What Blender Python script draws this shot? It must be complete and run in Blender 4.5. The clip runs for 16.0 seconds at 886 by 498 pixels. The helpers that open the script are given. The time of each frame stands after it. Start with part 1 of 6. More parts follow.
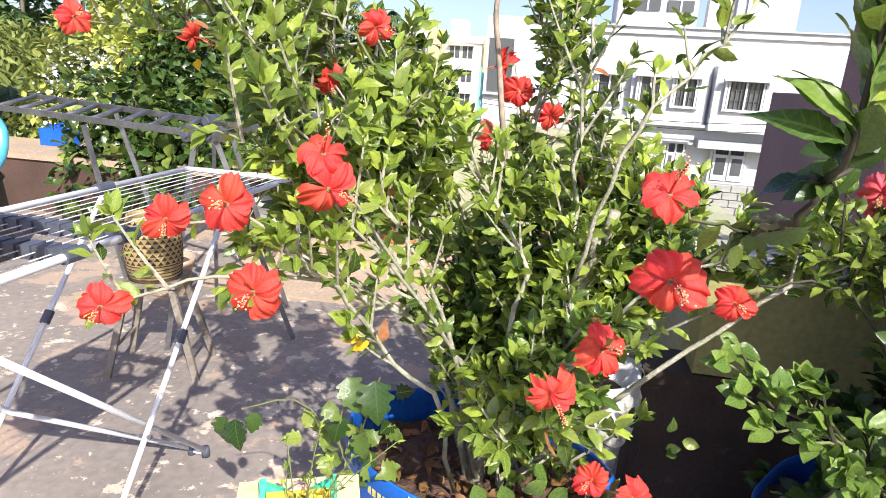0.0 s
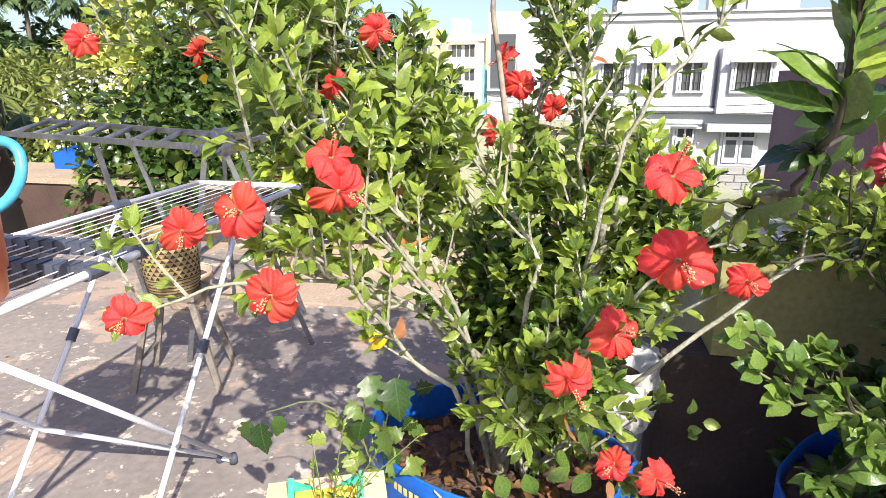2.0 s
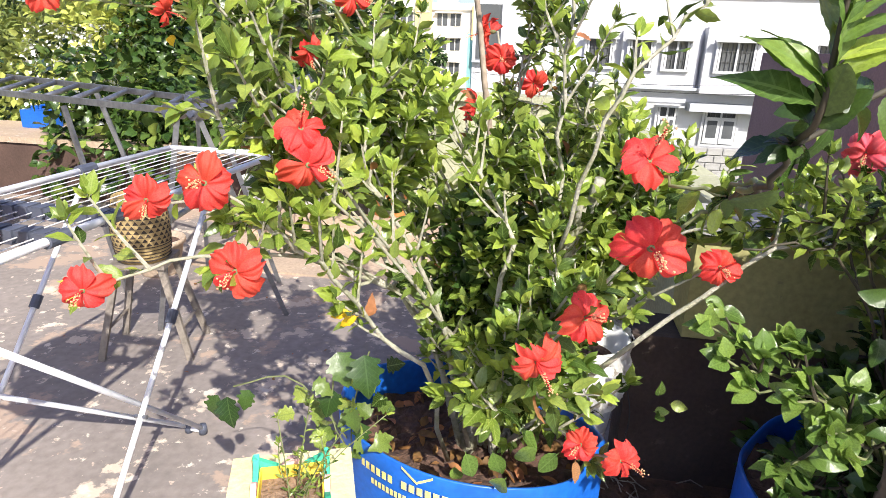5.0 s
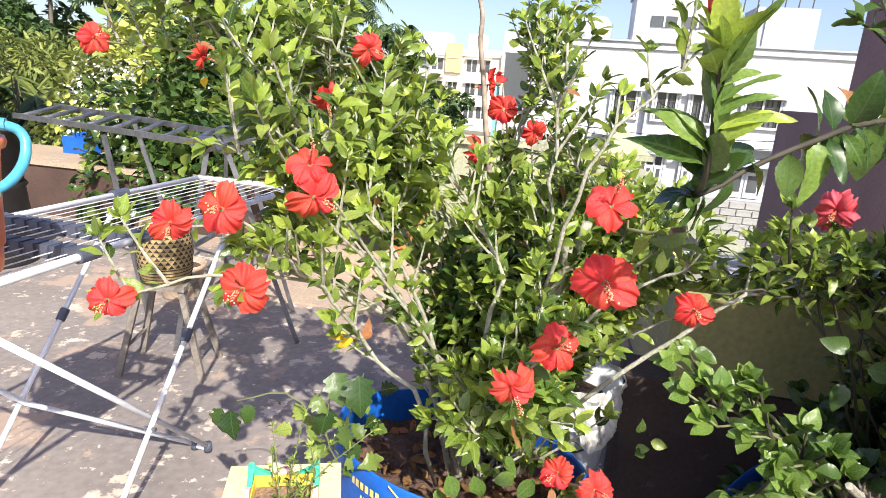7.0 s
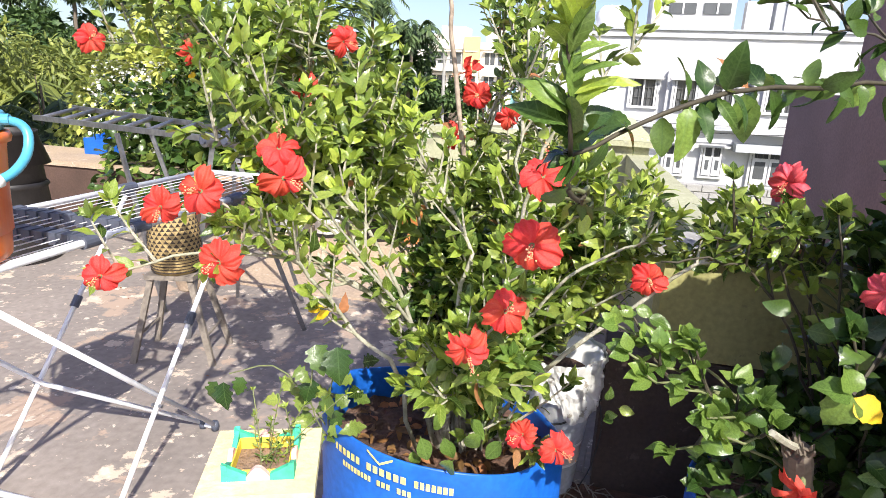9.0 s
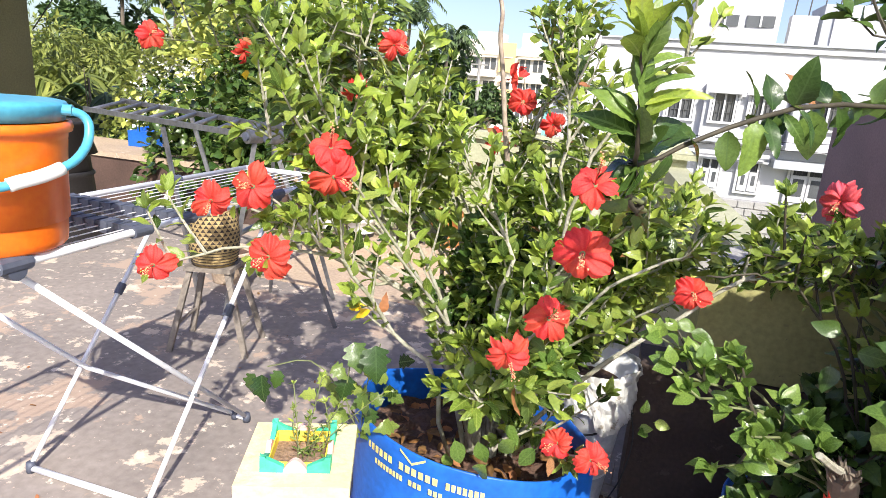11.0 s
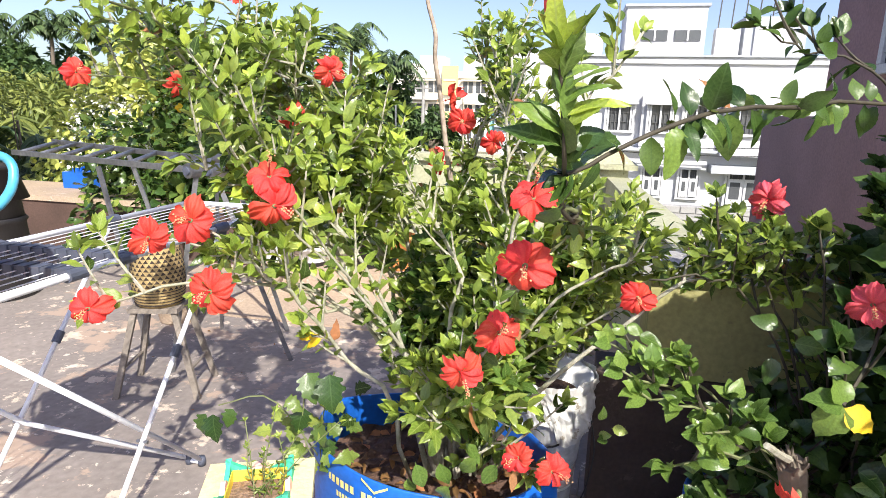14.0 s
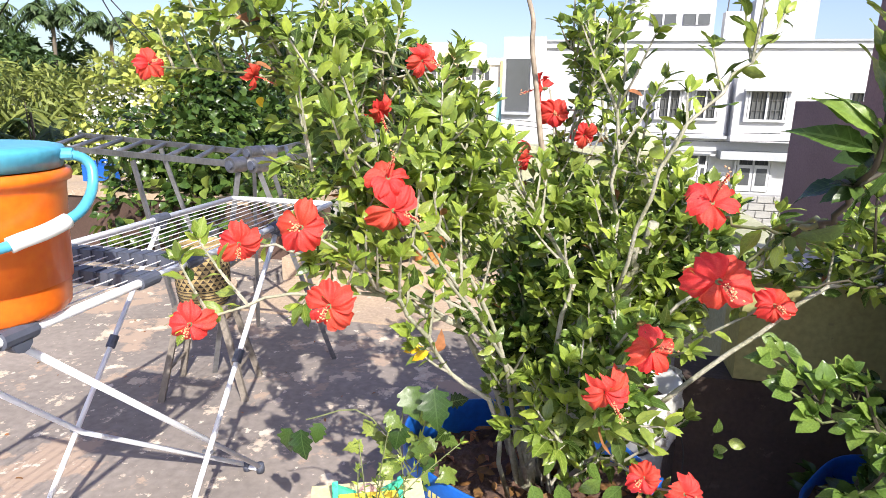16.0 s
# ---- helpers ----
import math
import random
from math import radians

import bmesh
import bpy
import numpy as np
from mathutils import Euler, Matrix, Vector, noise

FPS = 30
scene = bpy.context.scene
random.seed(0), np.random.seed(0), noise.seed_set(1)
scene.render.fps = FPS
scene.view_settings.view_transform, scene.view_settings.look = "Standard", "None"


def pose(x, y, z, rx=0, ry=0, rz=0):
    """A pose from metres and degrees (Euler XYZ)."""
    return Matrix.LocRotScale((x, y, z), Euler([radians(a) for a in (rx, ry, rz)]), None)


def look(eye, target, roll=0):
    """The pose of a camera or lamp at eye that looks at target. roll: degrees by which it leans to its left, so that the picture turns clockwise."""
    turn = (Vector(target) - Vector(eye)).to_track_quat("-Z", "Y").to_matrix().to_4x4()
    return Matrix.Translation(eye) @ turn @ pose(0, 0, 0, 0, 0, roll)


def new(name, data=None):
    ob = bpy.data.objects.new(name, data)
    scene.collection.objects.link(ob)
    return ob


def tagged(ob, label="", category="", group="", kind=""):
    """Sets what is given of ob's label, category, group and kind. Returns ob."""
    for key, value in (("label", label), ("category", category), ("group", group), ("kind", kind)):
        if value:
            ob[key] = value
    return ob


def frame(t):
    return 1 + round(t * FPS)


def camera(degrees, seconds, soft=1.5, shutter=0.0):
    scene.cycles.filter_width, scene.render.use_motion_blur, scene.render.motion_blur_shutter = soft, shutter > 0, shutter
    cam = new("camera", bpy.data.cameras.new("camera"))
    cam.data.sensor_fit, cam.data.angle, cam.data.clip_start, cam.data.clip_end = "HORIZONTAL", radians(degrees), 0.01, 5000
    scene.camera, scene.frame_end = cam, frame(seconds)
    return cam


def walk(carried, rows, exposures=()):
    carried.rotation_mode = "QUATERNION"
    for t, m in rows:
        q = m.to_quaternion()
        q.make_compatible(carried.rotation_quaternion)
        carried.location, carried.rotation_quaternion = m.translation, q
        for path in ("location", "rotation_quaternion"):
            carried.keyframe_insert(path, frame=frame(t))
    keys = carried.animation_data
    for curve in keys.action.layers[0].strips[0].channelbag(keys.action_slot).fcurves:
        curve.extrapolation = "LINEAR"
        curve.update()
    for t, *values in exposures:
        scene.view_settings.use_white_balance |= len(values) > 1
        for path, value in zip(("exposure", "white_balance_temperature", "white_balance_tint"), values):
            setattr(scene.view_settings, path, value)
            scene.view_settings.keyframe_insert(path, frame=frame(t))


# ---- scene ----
cam = camera(73.0, 16.0, soft=0.75)
PATH = [
    (0, (0.000, 0.000, 1.257), (-0.332, 1.893, 0.702), 3.5),
    (0.5, (0.005, 0.011, 1.257), (-0.338, 1.900, 0.700), 2.7),
    (1, (0.002, -0.008, 1.268), (-0.309, 1.900, 0.756), -1.8),
    (1.5, (0.006, -0.020, 1.260), (-0.415, 1.874, 0.773), -3.3),
    (2, (0.008, -0.017, 1.254), (-0.368, 1.867, 0.698), -0.2),
    (2.5, (0.012, -0.002, 1.256), (-0.361, 1.848, 0.595), 1.1),
    (3, (0.014, -0.005, 1.254), (-0.321, 1.858, 0.608), 1.8),
    (5.5, (0.017, 0.009, 1.262), (-0.284, 1.879, 0.619), 1.9),
    (6, (0.022, -0.008, 1.268), (-0.285, 1.878, 0.676), 1.7),
    (6.5, (0.008, -0.020, 1.259), (-0.288, 1.863, 0.654), 3.8),
    (7, (0.082, -0.073, 1.273), (-0.302, 1.820, 0.755), 4.1),
    (7.5, (0.172, -0.127, 1.273), (-0.319, 1.748, 0.779), 2.6),
    (8, (0.212, -0.146, 1.268), (-0.237, 1.750, 0.814), 2.6),
    (8.5, (0.219, -0.144, 1.268), (-0.214, 1.755, 0.813), 2.5),
    (9, (0.208, -0.129, 1.263), (-0.246, 1.743, 0.725), 2.5),
    (9.2, (0.206, -0.130, 1.263), (-0.286, 1.736, 0.738), 2.4),
    (11.3, (0.177, -0.150, 1.262), (-0.365, 1.701, 0.731), 4.4),
    (11.5, (0.184, -0.152, 1.262), (-0.369, 1.694, 0.728), 4.1),
    (12, (0.189, -0.147, 1.259), (-0.370, 1.699, 0.732), 3.5),
    (12.5, (0.197, -0.153, 1.263), (-0.372, 1.691, 0.738), 3.0),
    (13, (0.205, -0.170, 1.265), (-0.357, 1.687, 0.782), 0.9),
    (13.5, (0.203, -0.167, 1.257), (-0.406, 1.688, 0.822), -2.1),
    (14, (0.195, -0.141, 1.259), (-0.211, 1.764, 0.809), 1.5),
    (14.5, (0.167, -0.122, 1.266), (-0.213, 1.797, 0.850), -0.1),
    (15, (0.104, -0.093, 1.268), (-0.144, 1.837, 0.805), -0.0),
    (15.5, (0.048, -0.078, 1.265), (-0.223, 1.841, 0.770), -1.0),
    (16, (-0.039, -0.090, 1.265), (-0.451, 1.805, 0.775), 1.0),
]
walk(cam, [(t, look(eye, target, roll)) for t, eye, target, roll in PATH])

# ---- light ----
SUN_DIR = Vector((0.63, -1.0, 1.0)).normalized()
world = bpy.data.worlds.new("sky")
scene.world = world
world.use_nodes = True
wn = world.node_tree
sky = wn.nodes.new("ShaderNodeTexSky")
sky.sky_type, sky.sun_disc = "NISHITA", False
sky.sun_elevation = math.asin(SUN_DIR.z)
sky.sun_rotation = math.atan2(SUN_DIR.x, SUN_DIR.y)
sky.air_density, sky.dust_density = 1.0, 2.0
sky.ozone_density = 3.0
haze = wn.nodes.new("ShaderNodeHueSaturation")
haze.inputs["Hue"].default_value, haze.inputs["Saturation"].default_value, haze.inputs["Value"].default_value = 0.525, 1.02, 0.83
wn.links.new(sky.outputs[0], haze.inputs["Color"])
wn.links.new(haze.outputs[0], wn.nodes["Background"].inputs[0])
wn.nodes["Background"].inputs[1].default_value = 0.15
sun_data = bpy.data.lights.new("sun", "SUN")
sun_data.energy, sun_data.angle, sun_data.color = 4.0, radians(0.6), (1.0, 0.95, 0.87)
sun = new("sun", sun_data)
sun.matrix_world = look((0, 0, 30), Vector((0, 0, 30)) - SUN_DIR)
scene.view_settings.exposure = 0.87


# ---- materials ----
def material(name, base, vary=0.25, scale=8.0, rough=0.7, metal=0.0, bump=0.2, fine=60.0, second=None, spots=None, spec=0.5, island=0.0, translucent=0.0, veins=None):
    """Two-scale noise on a base colour, with bump; second: a colour mixed in by large noise; spots: (colour, scale, threshold)."""
    m = bpy.data.materials.new(name)
    m.use_nodes = True
    nt = m.node_tree
    N, L = nt.nodes, nt.links
    bsdf = N["Principled BSDF"]
    bsdf.inputs["Roughness"].default_value = rough
    bsdf.inputs["Metallic"].default_value = metal
    bsdf.inputs["Specular IOR Level"].default_value = spec
    tc = N.new("ShaderNodeTexCoord")
    big, small = N.new("ShaderNodeTexNoise"), N.new("ShaderNodeTexNoise")
    big.inputs["Scale"].default_value, big.inputs["Detail"].default_value = scale, 5
    small.inputs["Scale"].default_value, small.inputs["Detail"].default_value = fine, 4
    for n in (big, small):
        L.new(tc.outputs["Object"], n.inputs["Vector"])
    ramp = N.new("ShaderNodeValToRGB")
    ramp.color_ramp.elements[0].position, ramp.color_ramp.elements[1].position = 0.3, 0.7
    lo = second if second else tuple(c * (1 - vary) for c in base)
    hi = base if second else tuple(min(1, c * (1 + vary)) for c in base)
    ramp.color_ramp.elements[0].color = (*lo, 1)
    ramp.color_ramp.elements[1].color = (*hi, 1)
    L.new(big.outputs["Fac"], ramp.inputs["Fac"])
    mix = N.new("ShaderNodeMixRGB")
    mix.blend_type, mix.inputs["Fac"].default_value = "OVERLAY", 0.35
    L.new(ramp.outputs["Color"], mix.inputs["Color1"])
    L.new(small.outputs["Fac"], mix.inputs["Color2"])
    col = mix.outputs["Color"]
    if spots:
        for colour, sscale, at in (spots if isinstance(spots, list) else [spots]):
            sn = N.new("ShaderNodeTexNoise")
            sn.inputs["Scale"].default_value, sn.inputs["Detail"].default_value, sn.inputs["Roughness"].default_value = sscale, 6, 0.65
            L.new(tc.outputs["Object"], sn.inputs["Vector"])
            sr = N.new("ShaderNodeValToRGB")
            sr.color_ramp.elements[0].position, sr.color_ramp.elements[1].position = at, at + 0.03
            L.new(sn.outputs["Fac"], sr.inputs["Fac"])
            sm = N.new("ShaderNodeMixRGB")
            L.new(sr.outputs["Color"], sm.inputs["Fac"])
            L.new(col, sm.inputs["Color1"])
            sm.inputs["Color2"].default_value = (*colour, 1)
            col = sm.outputs["Color"]
    if island:
        geo, oi = N.new("ShaderNodeNewGeometry"), N.new("ShaderNodeObjectInfo")
        add = N.new("ShaderNodeMath")
        add.operation = "ADD"
        L.new(geo.outputs["Random Per Island"], add.inputs[0])
        L.new(oi.outputs["Random"], add.inputs[1])
        frac = N.new("ShaderNodeMath")
        frac.operation = "FRACT"
        L.new(add.outputs[0], frac.inputs[0])
        hsv = N.new("ShaderNodeHueSaturation")
        mr = N.new("ShaderNodeMapRange")
        mr.inputs["To Min"].default_value, mr.inputs["To Max"].default_value = 1 - island, 1 + island
        L.new(frac.outputs[0], mr.inputs["Value"])
        L.new(mr.outputs[0], hsv.inputs["Value"])
        mh = N.new("ShaderNodeMapRange")
        mh.inputs["To Min"].default_value, mh.inputs["To Max"].default_value = 0.5 + 0.03 * island, 0.5 - 0.05 * island
        L.new(frac.outputs[0], mh.inputs["Value"])
        L.new(mh.outputs[0], hsv.inputs["Hue"])
        L.new(col, hsv.inputs["Color"])
        col = hsv.outputs["Color"]
    vein_height = None
    if veins:
        # midrib and side veins from the leaf's own coordinates
        def math_node(op, a, b):
            n = N.new("ShaderNodeMath")
            n.operation = op
            for i, v in enumerate((a, b)):
                if v is None:
                    continue
                if isinstance(v, (int, float)):
                    n.inputs[i].default_value = v
                else:
                    L.new(v, n.inputs[i])
            return n.outputs[0]
        uv, sp = N.new("ShaderNodeUVMap"), N.new("ShaderNodeSeparateXYZ")
        L.new(uv.outputs[0], sp.inputs[0])
        au = math_node("ABSOLUTE", sp.outputs[0], None)
        mid = math_node("LESS_THAN", au, 0.016)
        ph = math_node("FRACT", math_node("MULTIPLY", math_node("SUBTRACT", sp.outputs[1], math_node("MULTIPLY", au, 0.9)), 7.0), None)
        side = math_node("LESS_THAN", math_node("ABSOLUTE", math_node("SUBTRACT", ph, 0.5), None), 0.07)
        vein_height = math_node("MAXIMUM", mid, math_node("MULTIPLY", side, 0.55))
        vm = N.new("ShaderNodeMixRGB")
        L.new(math_node("MULTIPLY", vein_height, 0.6), vm.inputs["Fac"])
        L.new(col, vm.inputs["Color1"])
        vm.inputs["Color2"].default_value = (*veins, 1)
        col = vm.outputs["Color"]
    L.new(col, bsdf.inputs["Base Color"])
    if bump:
        b = N.new("ShaderNodeBump")
        b.inputs["Strength"].default_value, b.inputs["Distance"].default_value = bump, 0.01
        L.new(small.outputs["Fac"], b.inputs["Height"])
        L.new(b.outputs[0], bsdf.inputs["Normal"])
    if translucent:
        tr, ms = N.new("ShaderNodeBsdfTranslucent"), N.new("ShaderNodeMixShader")
        L.new(col, tr.inputs["Color"])
        ms.inputs[0].default_value = translucent
        L.new(bsdf.outputs[0], ms.inputs[1])
        L.new(tr.outputs[0], ms.inputs[2])
        L.new(ms.outputs[0], N["Material Output"].inputs["Surface"])
    return m


M = {}
M["cement"] = material("cement floor", (0.315, 0.268, 0.236), second=(0.215, 0.187, 0.168), scale=1.6, rough=0.85, bump=0.25, fine=30, spots=[((0.43, 0.32, 0.245), 2.4, 0.55), ((0.60, 0.49, 0.385), 5.5, 0.58), ((0.66, 0.58, 0.48), 11.0, 0.61), ((0.56, 0.44, 0.35), 24.0, 0.63)])
M["tan"] = material("lime plaster", (0.50, 0.38, 0.27), second=(0.42, 0.32, 0.24), scale=3, rough=0.9, bump=0.4, spots=[((0.55, 0.47, 0.38), 12, 0.62)])
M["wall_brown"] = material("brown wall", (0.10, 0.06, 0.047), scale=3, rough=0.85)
# brown parapet foot; the deep corner shade is put into this colour
M["wall_foot_shade"] = material("brown paint darkened for shade", (0.055, 0.036, 0.030), second=(0.085, 0.060, 0.046), scale=5, rough=0.8, bump=0.35, fine=70, spots=[((0.11, 0.085, 0.065), 16, 0.64)])
M["wall_green"] = material("lime green paint", (0.41, 0.385, 0.16), vary=0.15, scale=2.5, rough=0.75, bump=0.25, spots=[((0.30, 0.28, 0.13), 5, 0.62), ((0.20, 0.18, 0.10), 11, 0.66)])
M["wall_lime"] = material("faded lime wash", (0.43, 0.43, 0.28), vary=0.15, scale=2.5, rough=0.8, bump=0.25, spots=[((0.33, 0.32, 0.22), 4, 0.62), ((0.52, 0.50, 0.40), 9, 0.64)])
M["wall_maroon"] = material("mauve paint", (0.275, 0.151, 0.146), vary=0.12, scale=2, rough=0.7, bump=0.15)
M["olive"] = material("olive paint", (0.19, 0.175, 0.09), vary=0.12, scale=2, rough=0.8)
M["cyan_paint"] = material("turquoise paint", (0.25, 0.48, 0.47), vary=0.15, scale=3, rough=0.7)
M["cream"] = material("yellow fascia", (0.75, 0.68, 0.32), vary=0.1, scale=3, rough=0.8)
M["soffit"] = material("soffit plaster", (0.45, 0.40, 0.33), vary=0.12, scale=3, rough=0.85)
M["white_paint"] = material("white house paint", (0.57, 0.57, 0.58), vary=0.07, scale=0.6, rough=0.8, bump=0.08, spots=[((0.57, 0.565, 0.55), 0.8, 0.60), ((0.49, 0.48, 0.45), 3.0, 0.68)])
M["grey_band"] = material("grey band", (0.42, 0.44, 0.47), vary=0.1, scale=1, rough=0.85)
M["beige_paint"] = material("beige house paint", (0.80, 0.75, 0.66), vary=0.05, scale=0.3, rough=0.85, bump=0.05)
M["ochre_paint"] = material("ochre house paint", (0.75, 0.55, 0.25), vary=0.06, scale=0.3, rough=0.85)
M["dark_glass"] = material("window glass", (0.10, 0.105, 0.11), vary=0.2, scale=0.7, rough=0.12, bump=0.0)
M["grille"] = material("window grille", (0.10, 0.10, 0.10), rough=0.5)
M["concrete"] = material("weathered concrete", (0.36, 0.35, 0.33), scale=1.2, rough=0.9, bump=0.4, spots=[((0.2, 0.2, 0.19), 3, 0.63)])
M["earth"] = material("street earth", (0.22, 0.19, 0.14), second=(0.12, 0.14, 0.06), scale=0.15, rough=0.95)
M["soil"] = material("reddish potting soil", (0.16, 0.085, 0.055), second=(0.07, 0.045, 0.035), scale=18, rough=0.95, bump=0.9, fine=90)
M["dry_soil"] = material("dry pale soil", (0.33, 0.22, 0.15), second=(0.20, 0.13, 0.09), scale=30, rough=0.95, bump=0.8, fine=120)
M["blue_plastic"] = material("blue drum plastic", (0.012, 0.12, 0.52), vary=0.15, scale=6, rough=0.38, bump=0.06, spots=[((0.05, 0.20, 0.55), 22, 0.68)])
M["yellow_ink"] = material("yellow print", (0.85, 0.72, 0.25), vary=0.15, scale=60, rough=0.6)
M["planter_yellow"] = material("pale yellow planter paint", (0.80, 0.72, 0.38), vary=0.1, scale=10, rough=0.75, bump=0.35, spots=[((0.55, 0.48, 0.33), 14, 0.66)])
M["planter_lemon"] = material("bright yellow paint", (0.85, 0.66, 0.08), vary=0.1, scale=16, rough=0.7)
M["planter_green"] = material("green paint", (0.06, 0.50, 0.30), vary=0.15, scale=16, rough=0.7, spots=[((0.45, 0.45, 0.35), 40, 0.68)])
M["planter_pink"] = material("pink paint", (0.75, 0.47, 0.42), vary=0.12, scale=16, rough=0.7)
M["white_steel"] = material("white coated steel", (0.80, 0.81, 0.84), vary=0.05, scale=10, rough=0.35, bump=0.02)
M["grey_plastic"] = material("slate grey plastic", (0.085, 0.095, 0.13), vary=0.12, scale=14, rough=0.5, bump=0.1)
M["aluminium"] = material("aluminium", (0.30, 0.30, 0.31), vary=0.3, scale=9, rough=0.4, metal=0.85, bump=0.08)
M["orange_plastic"] = material("orange bucket plastic", (0.85, 0.17, 0.012), vary=0.06, scale=5, rough=0.33, bump=0.02)
M["cyan_plastic"] = material("turquoise plastic", (0.085, 0.385, 0.554), vary=0.06, scale=5, rough=0.35, bump=0.02)
M["white_plastic"] = material("white plastic", (0.84, 0.84, 0.82), vary=0.06, scale=8, rough=0.5, bump=0.05, spots=[((0.45, 0.42, 0.38), 14, 0.67)])
M["pale_band"] = material("printed pink grey band", (0.60, 0.50, 0.47), vary=0.15, scale=20, rough=0.6)
M["black_plastic"] = material("black plastic", (0.02, 0.018, 0.018), rough=0.5, bump=0.1)
M["dry_wood"] = material("dry stick bark", (0.34, 0.27, 0.21), scale=30, rough=0.85, bump=0.4)
M["dull_plastic"] = material("dusty plastic sheet", (0.62, 0.61, 0.58), vary=0.2, scale=14, rough=0.55, bump=0.3, fine=40, spots=[((0.30, 0.27, 0.22), 22, 0.60)])
M["wood"] = material("weathered wood", (0.24, 0.205, 0.17), scale=14, rough=0.8, bump=0.4)
M["cane"] = material("straw weave", (0.429, 0.312, 0.140), vary=0.15, scale=40, rough=0.75, bump=0.4)
M["cane_dark"] = material("dark straw weave", (0.05, 0.035, 0.025), rough=0.8)
M["rust_paint"] = material("orange tin paint", (0.60, 0.24, 0.07), scale=12, rough=0.6)
M["stem"] = material("pale branch bark", (0.46, 0.43, 0.36), second=(0.27, 0.27, 0.17), scale=25, rough=0.85, bump=0.5, fine=120)
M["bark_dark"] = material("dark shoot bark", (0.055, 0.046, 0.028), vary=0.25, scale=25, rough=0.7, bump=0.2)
M["twig"] = material("green twig bark", (0.17, 0.19, 0.08), vary=0.25, scale=25, rough=0.7, bump=0.2)
M["leaf"] = material("hibiscus leaf", (0.16, 0.24, 0.05), vary=0.2, scale=20, rough=0.22, bump=0.14, fine=180, island=0.75, translucent=0.36, veins=(0.20, 0.29, 0.08))
M["leaf_young"] = material("young hibiscus leaf", (0.30, 0.41, 0.06), vary=0.2, scale=20, rough=0.30, bump=0.12, fine=180, island=0.4, translucent=0.38, veins=(0.40, 0.48, 0.13))
M["leaf_mid"] = material("glossy upper leaf", (0.15, 0.25, 0.05), vary=0.25, scale=14, rough=0.24, bump=0.14, fine=160, island=0.4, translucent=0.36, veins=(0.19, 0.30, 0.075))
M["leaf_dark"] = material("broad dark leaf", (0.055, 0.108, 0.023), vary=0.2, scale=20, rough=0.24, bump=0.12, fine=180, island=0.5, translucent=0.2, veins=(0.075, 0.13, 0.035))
M["leaf_old"] = material("dry leaf", (0.30, 0.145, 0.05), vary=0.3, scale=30, rough=0.7, island=0.4, translucent=0.2)
M["leaf_yellow"] = material("yellowed leaf", (0.85, 0.55, 0.02), vary=0.15, scale=30, rough=0.45, translucent=0.3)
M["leaf_lime"] = material("lime vine leaf", (0.46, 0.52, 0.12), vary=0.2, scale=10, rough=0.45, island=0.4, translucent=0.3, veins=(0.5, 0.55, 0.22))
M["leaf_strap"] = material("striped strap leaf", (0.34, 0.36, 0.16), second=(0.15, 0.22, 0.07), scale=26, rough=0.45, island=0.3, translucent=0.2)
M["far_leaf"] = material("tree leaf", (0.06, 0.115, 0.03), vary=0.25, scale=2, rough=0.6, island=0.5, translucent=0.15)
M["neem_leaf"] = material("feathery tree leaf", (0.205, 0.25, 0.055), vary=0.25, scale=2, rough=0.55, island=0.45, translucent=0.25)
M["palm_leaf"] = material("palm frond", (0.065, 0.11, 0.035), vary=0.25, scale=2, rough=0.55, island=0.4)
M["trunk"] = material("tree bark", (0.16, 0.13, 0.10), scale=3, rough=0.9, bump=0.4)
M["petal"] = material("red hibiscus petal", (0.90, 0.115, 0.075), second=(0.84, 0.06, 0.045), scale=22, rough=0.55, bump=0.25, fine=70, island=0.12, translucent=0.36)
M["petal_pink"] = material("pink hibiscus petal", (0.85, 0.11, 0.13), vary=0.15, scale=22, rough=0.55, bump=0.2, island=0.12, translucent=0.3)
M["pistil"] = material("red flower column", (0.60, 0.03, 0.03), rough=0.6)
M["anther"] = material("yellow anthers", (0.85, 0.42, 0.22), rough=0.7)
M["wire"] = material("black cable", (0.03, 0.03, 0.03), rough=0.7)
M["tarp"] = material("blue awning", (0.05, 0.18, 0.45), rough=0.6)
M["roof_tile"] = material("red roof tile", (0.45, 0.13, 0.07), scale=2, rough=0.8)


# ---- mesh helpers ----
def adopt(ob, parent):
    """Parents ob, whose mesh is in world places, to a thing or part."""
    ob.parent = parent
    if parent.type == "EMPTY":
        ob.matrix_parent_inverse = Matrix.Translation(-parent.location)


def mesh_ob(name, verts, faces, mat, parent=None, label="", smooth=False):
    me = bpy.data.meshes.new(name)
    me.from_pydata([tuple(v) for v in verts], [], faces)
    mats = mat if isinstance(mat, (list, tuple)) else [mat]
    for k in mats:
        me.materials.append(M[k])
    if smooth:
        me.polygons.foreach_set("use_smooth", [True] * len(me.polygons))
    ob = new(name, me)
    if parent:
        adopt(ob, parent)
    if label:
        tagged(ob, label)
    return ob


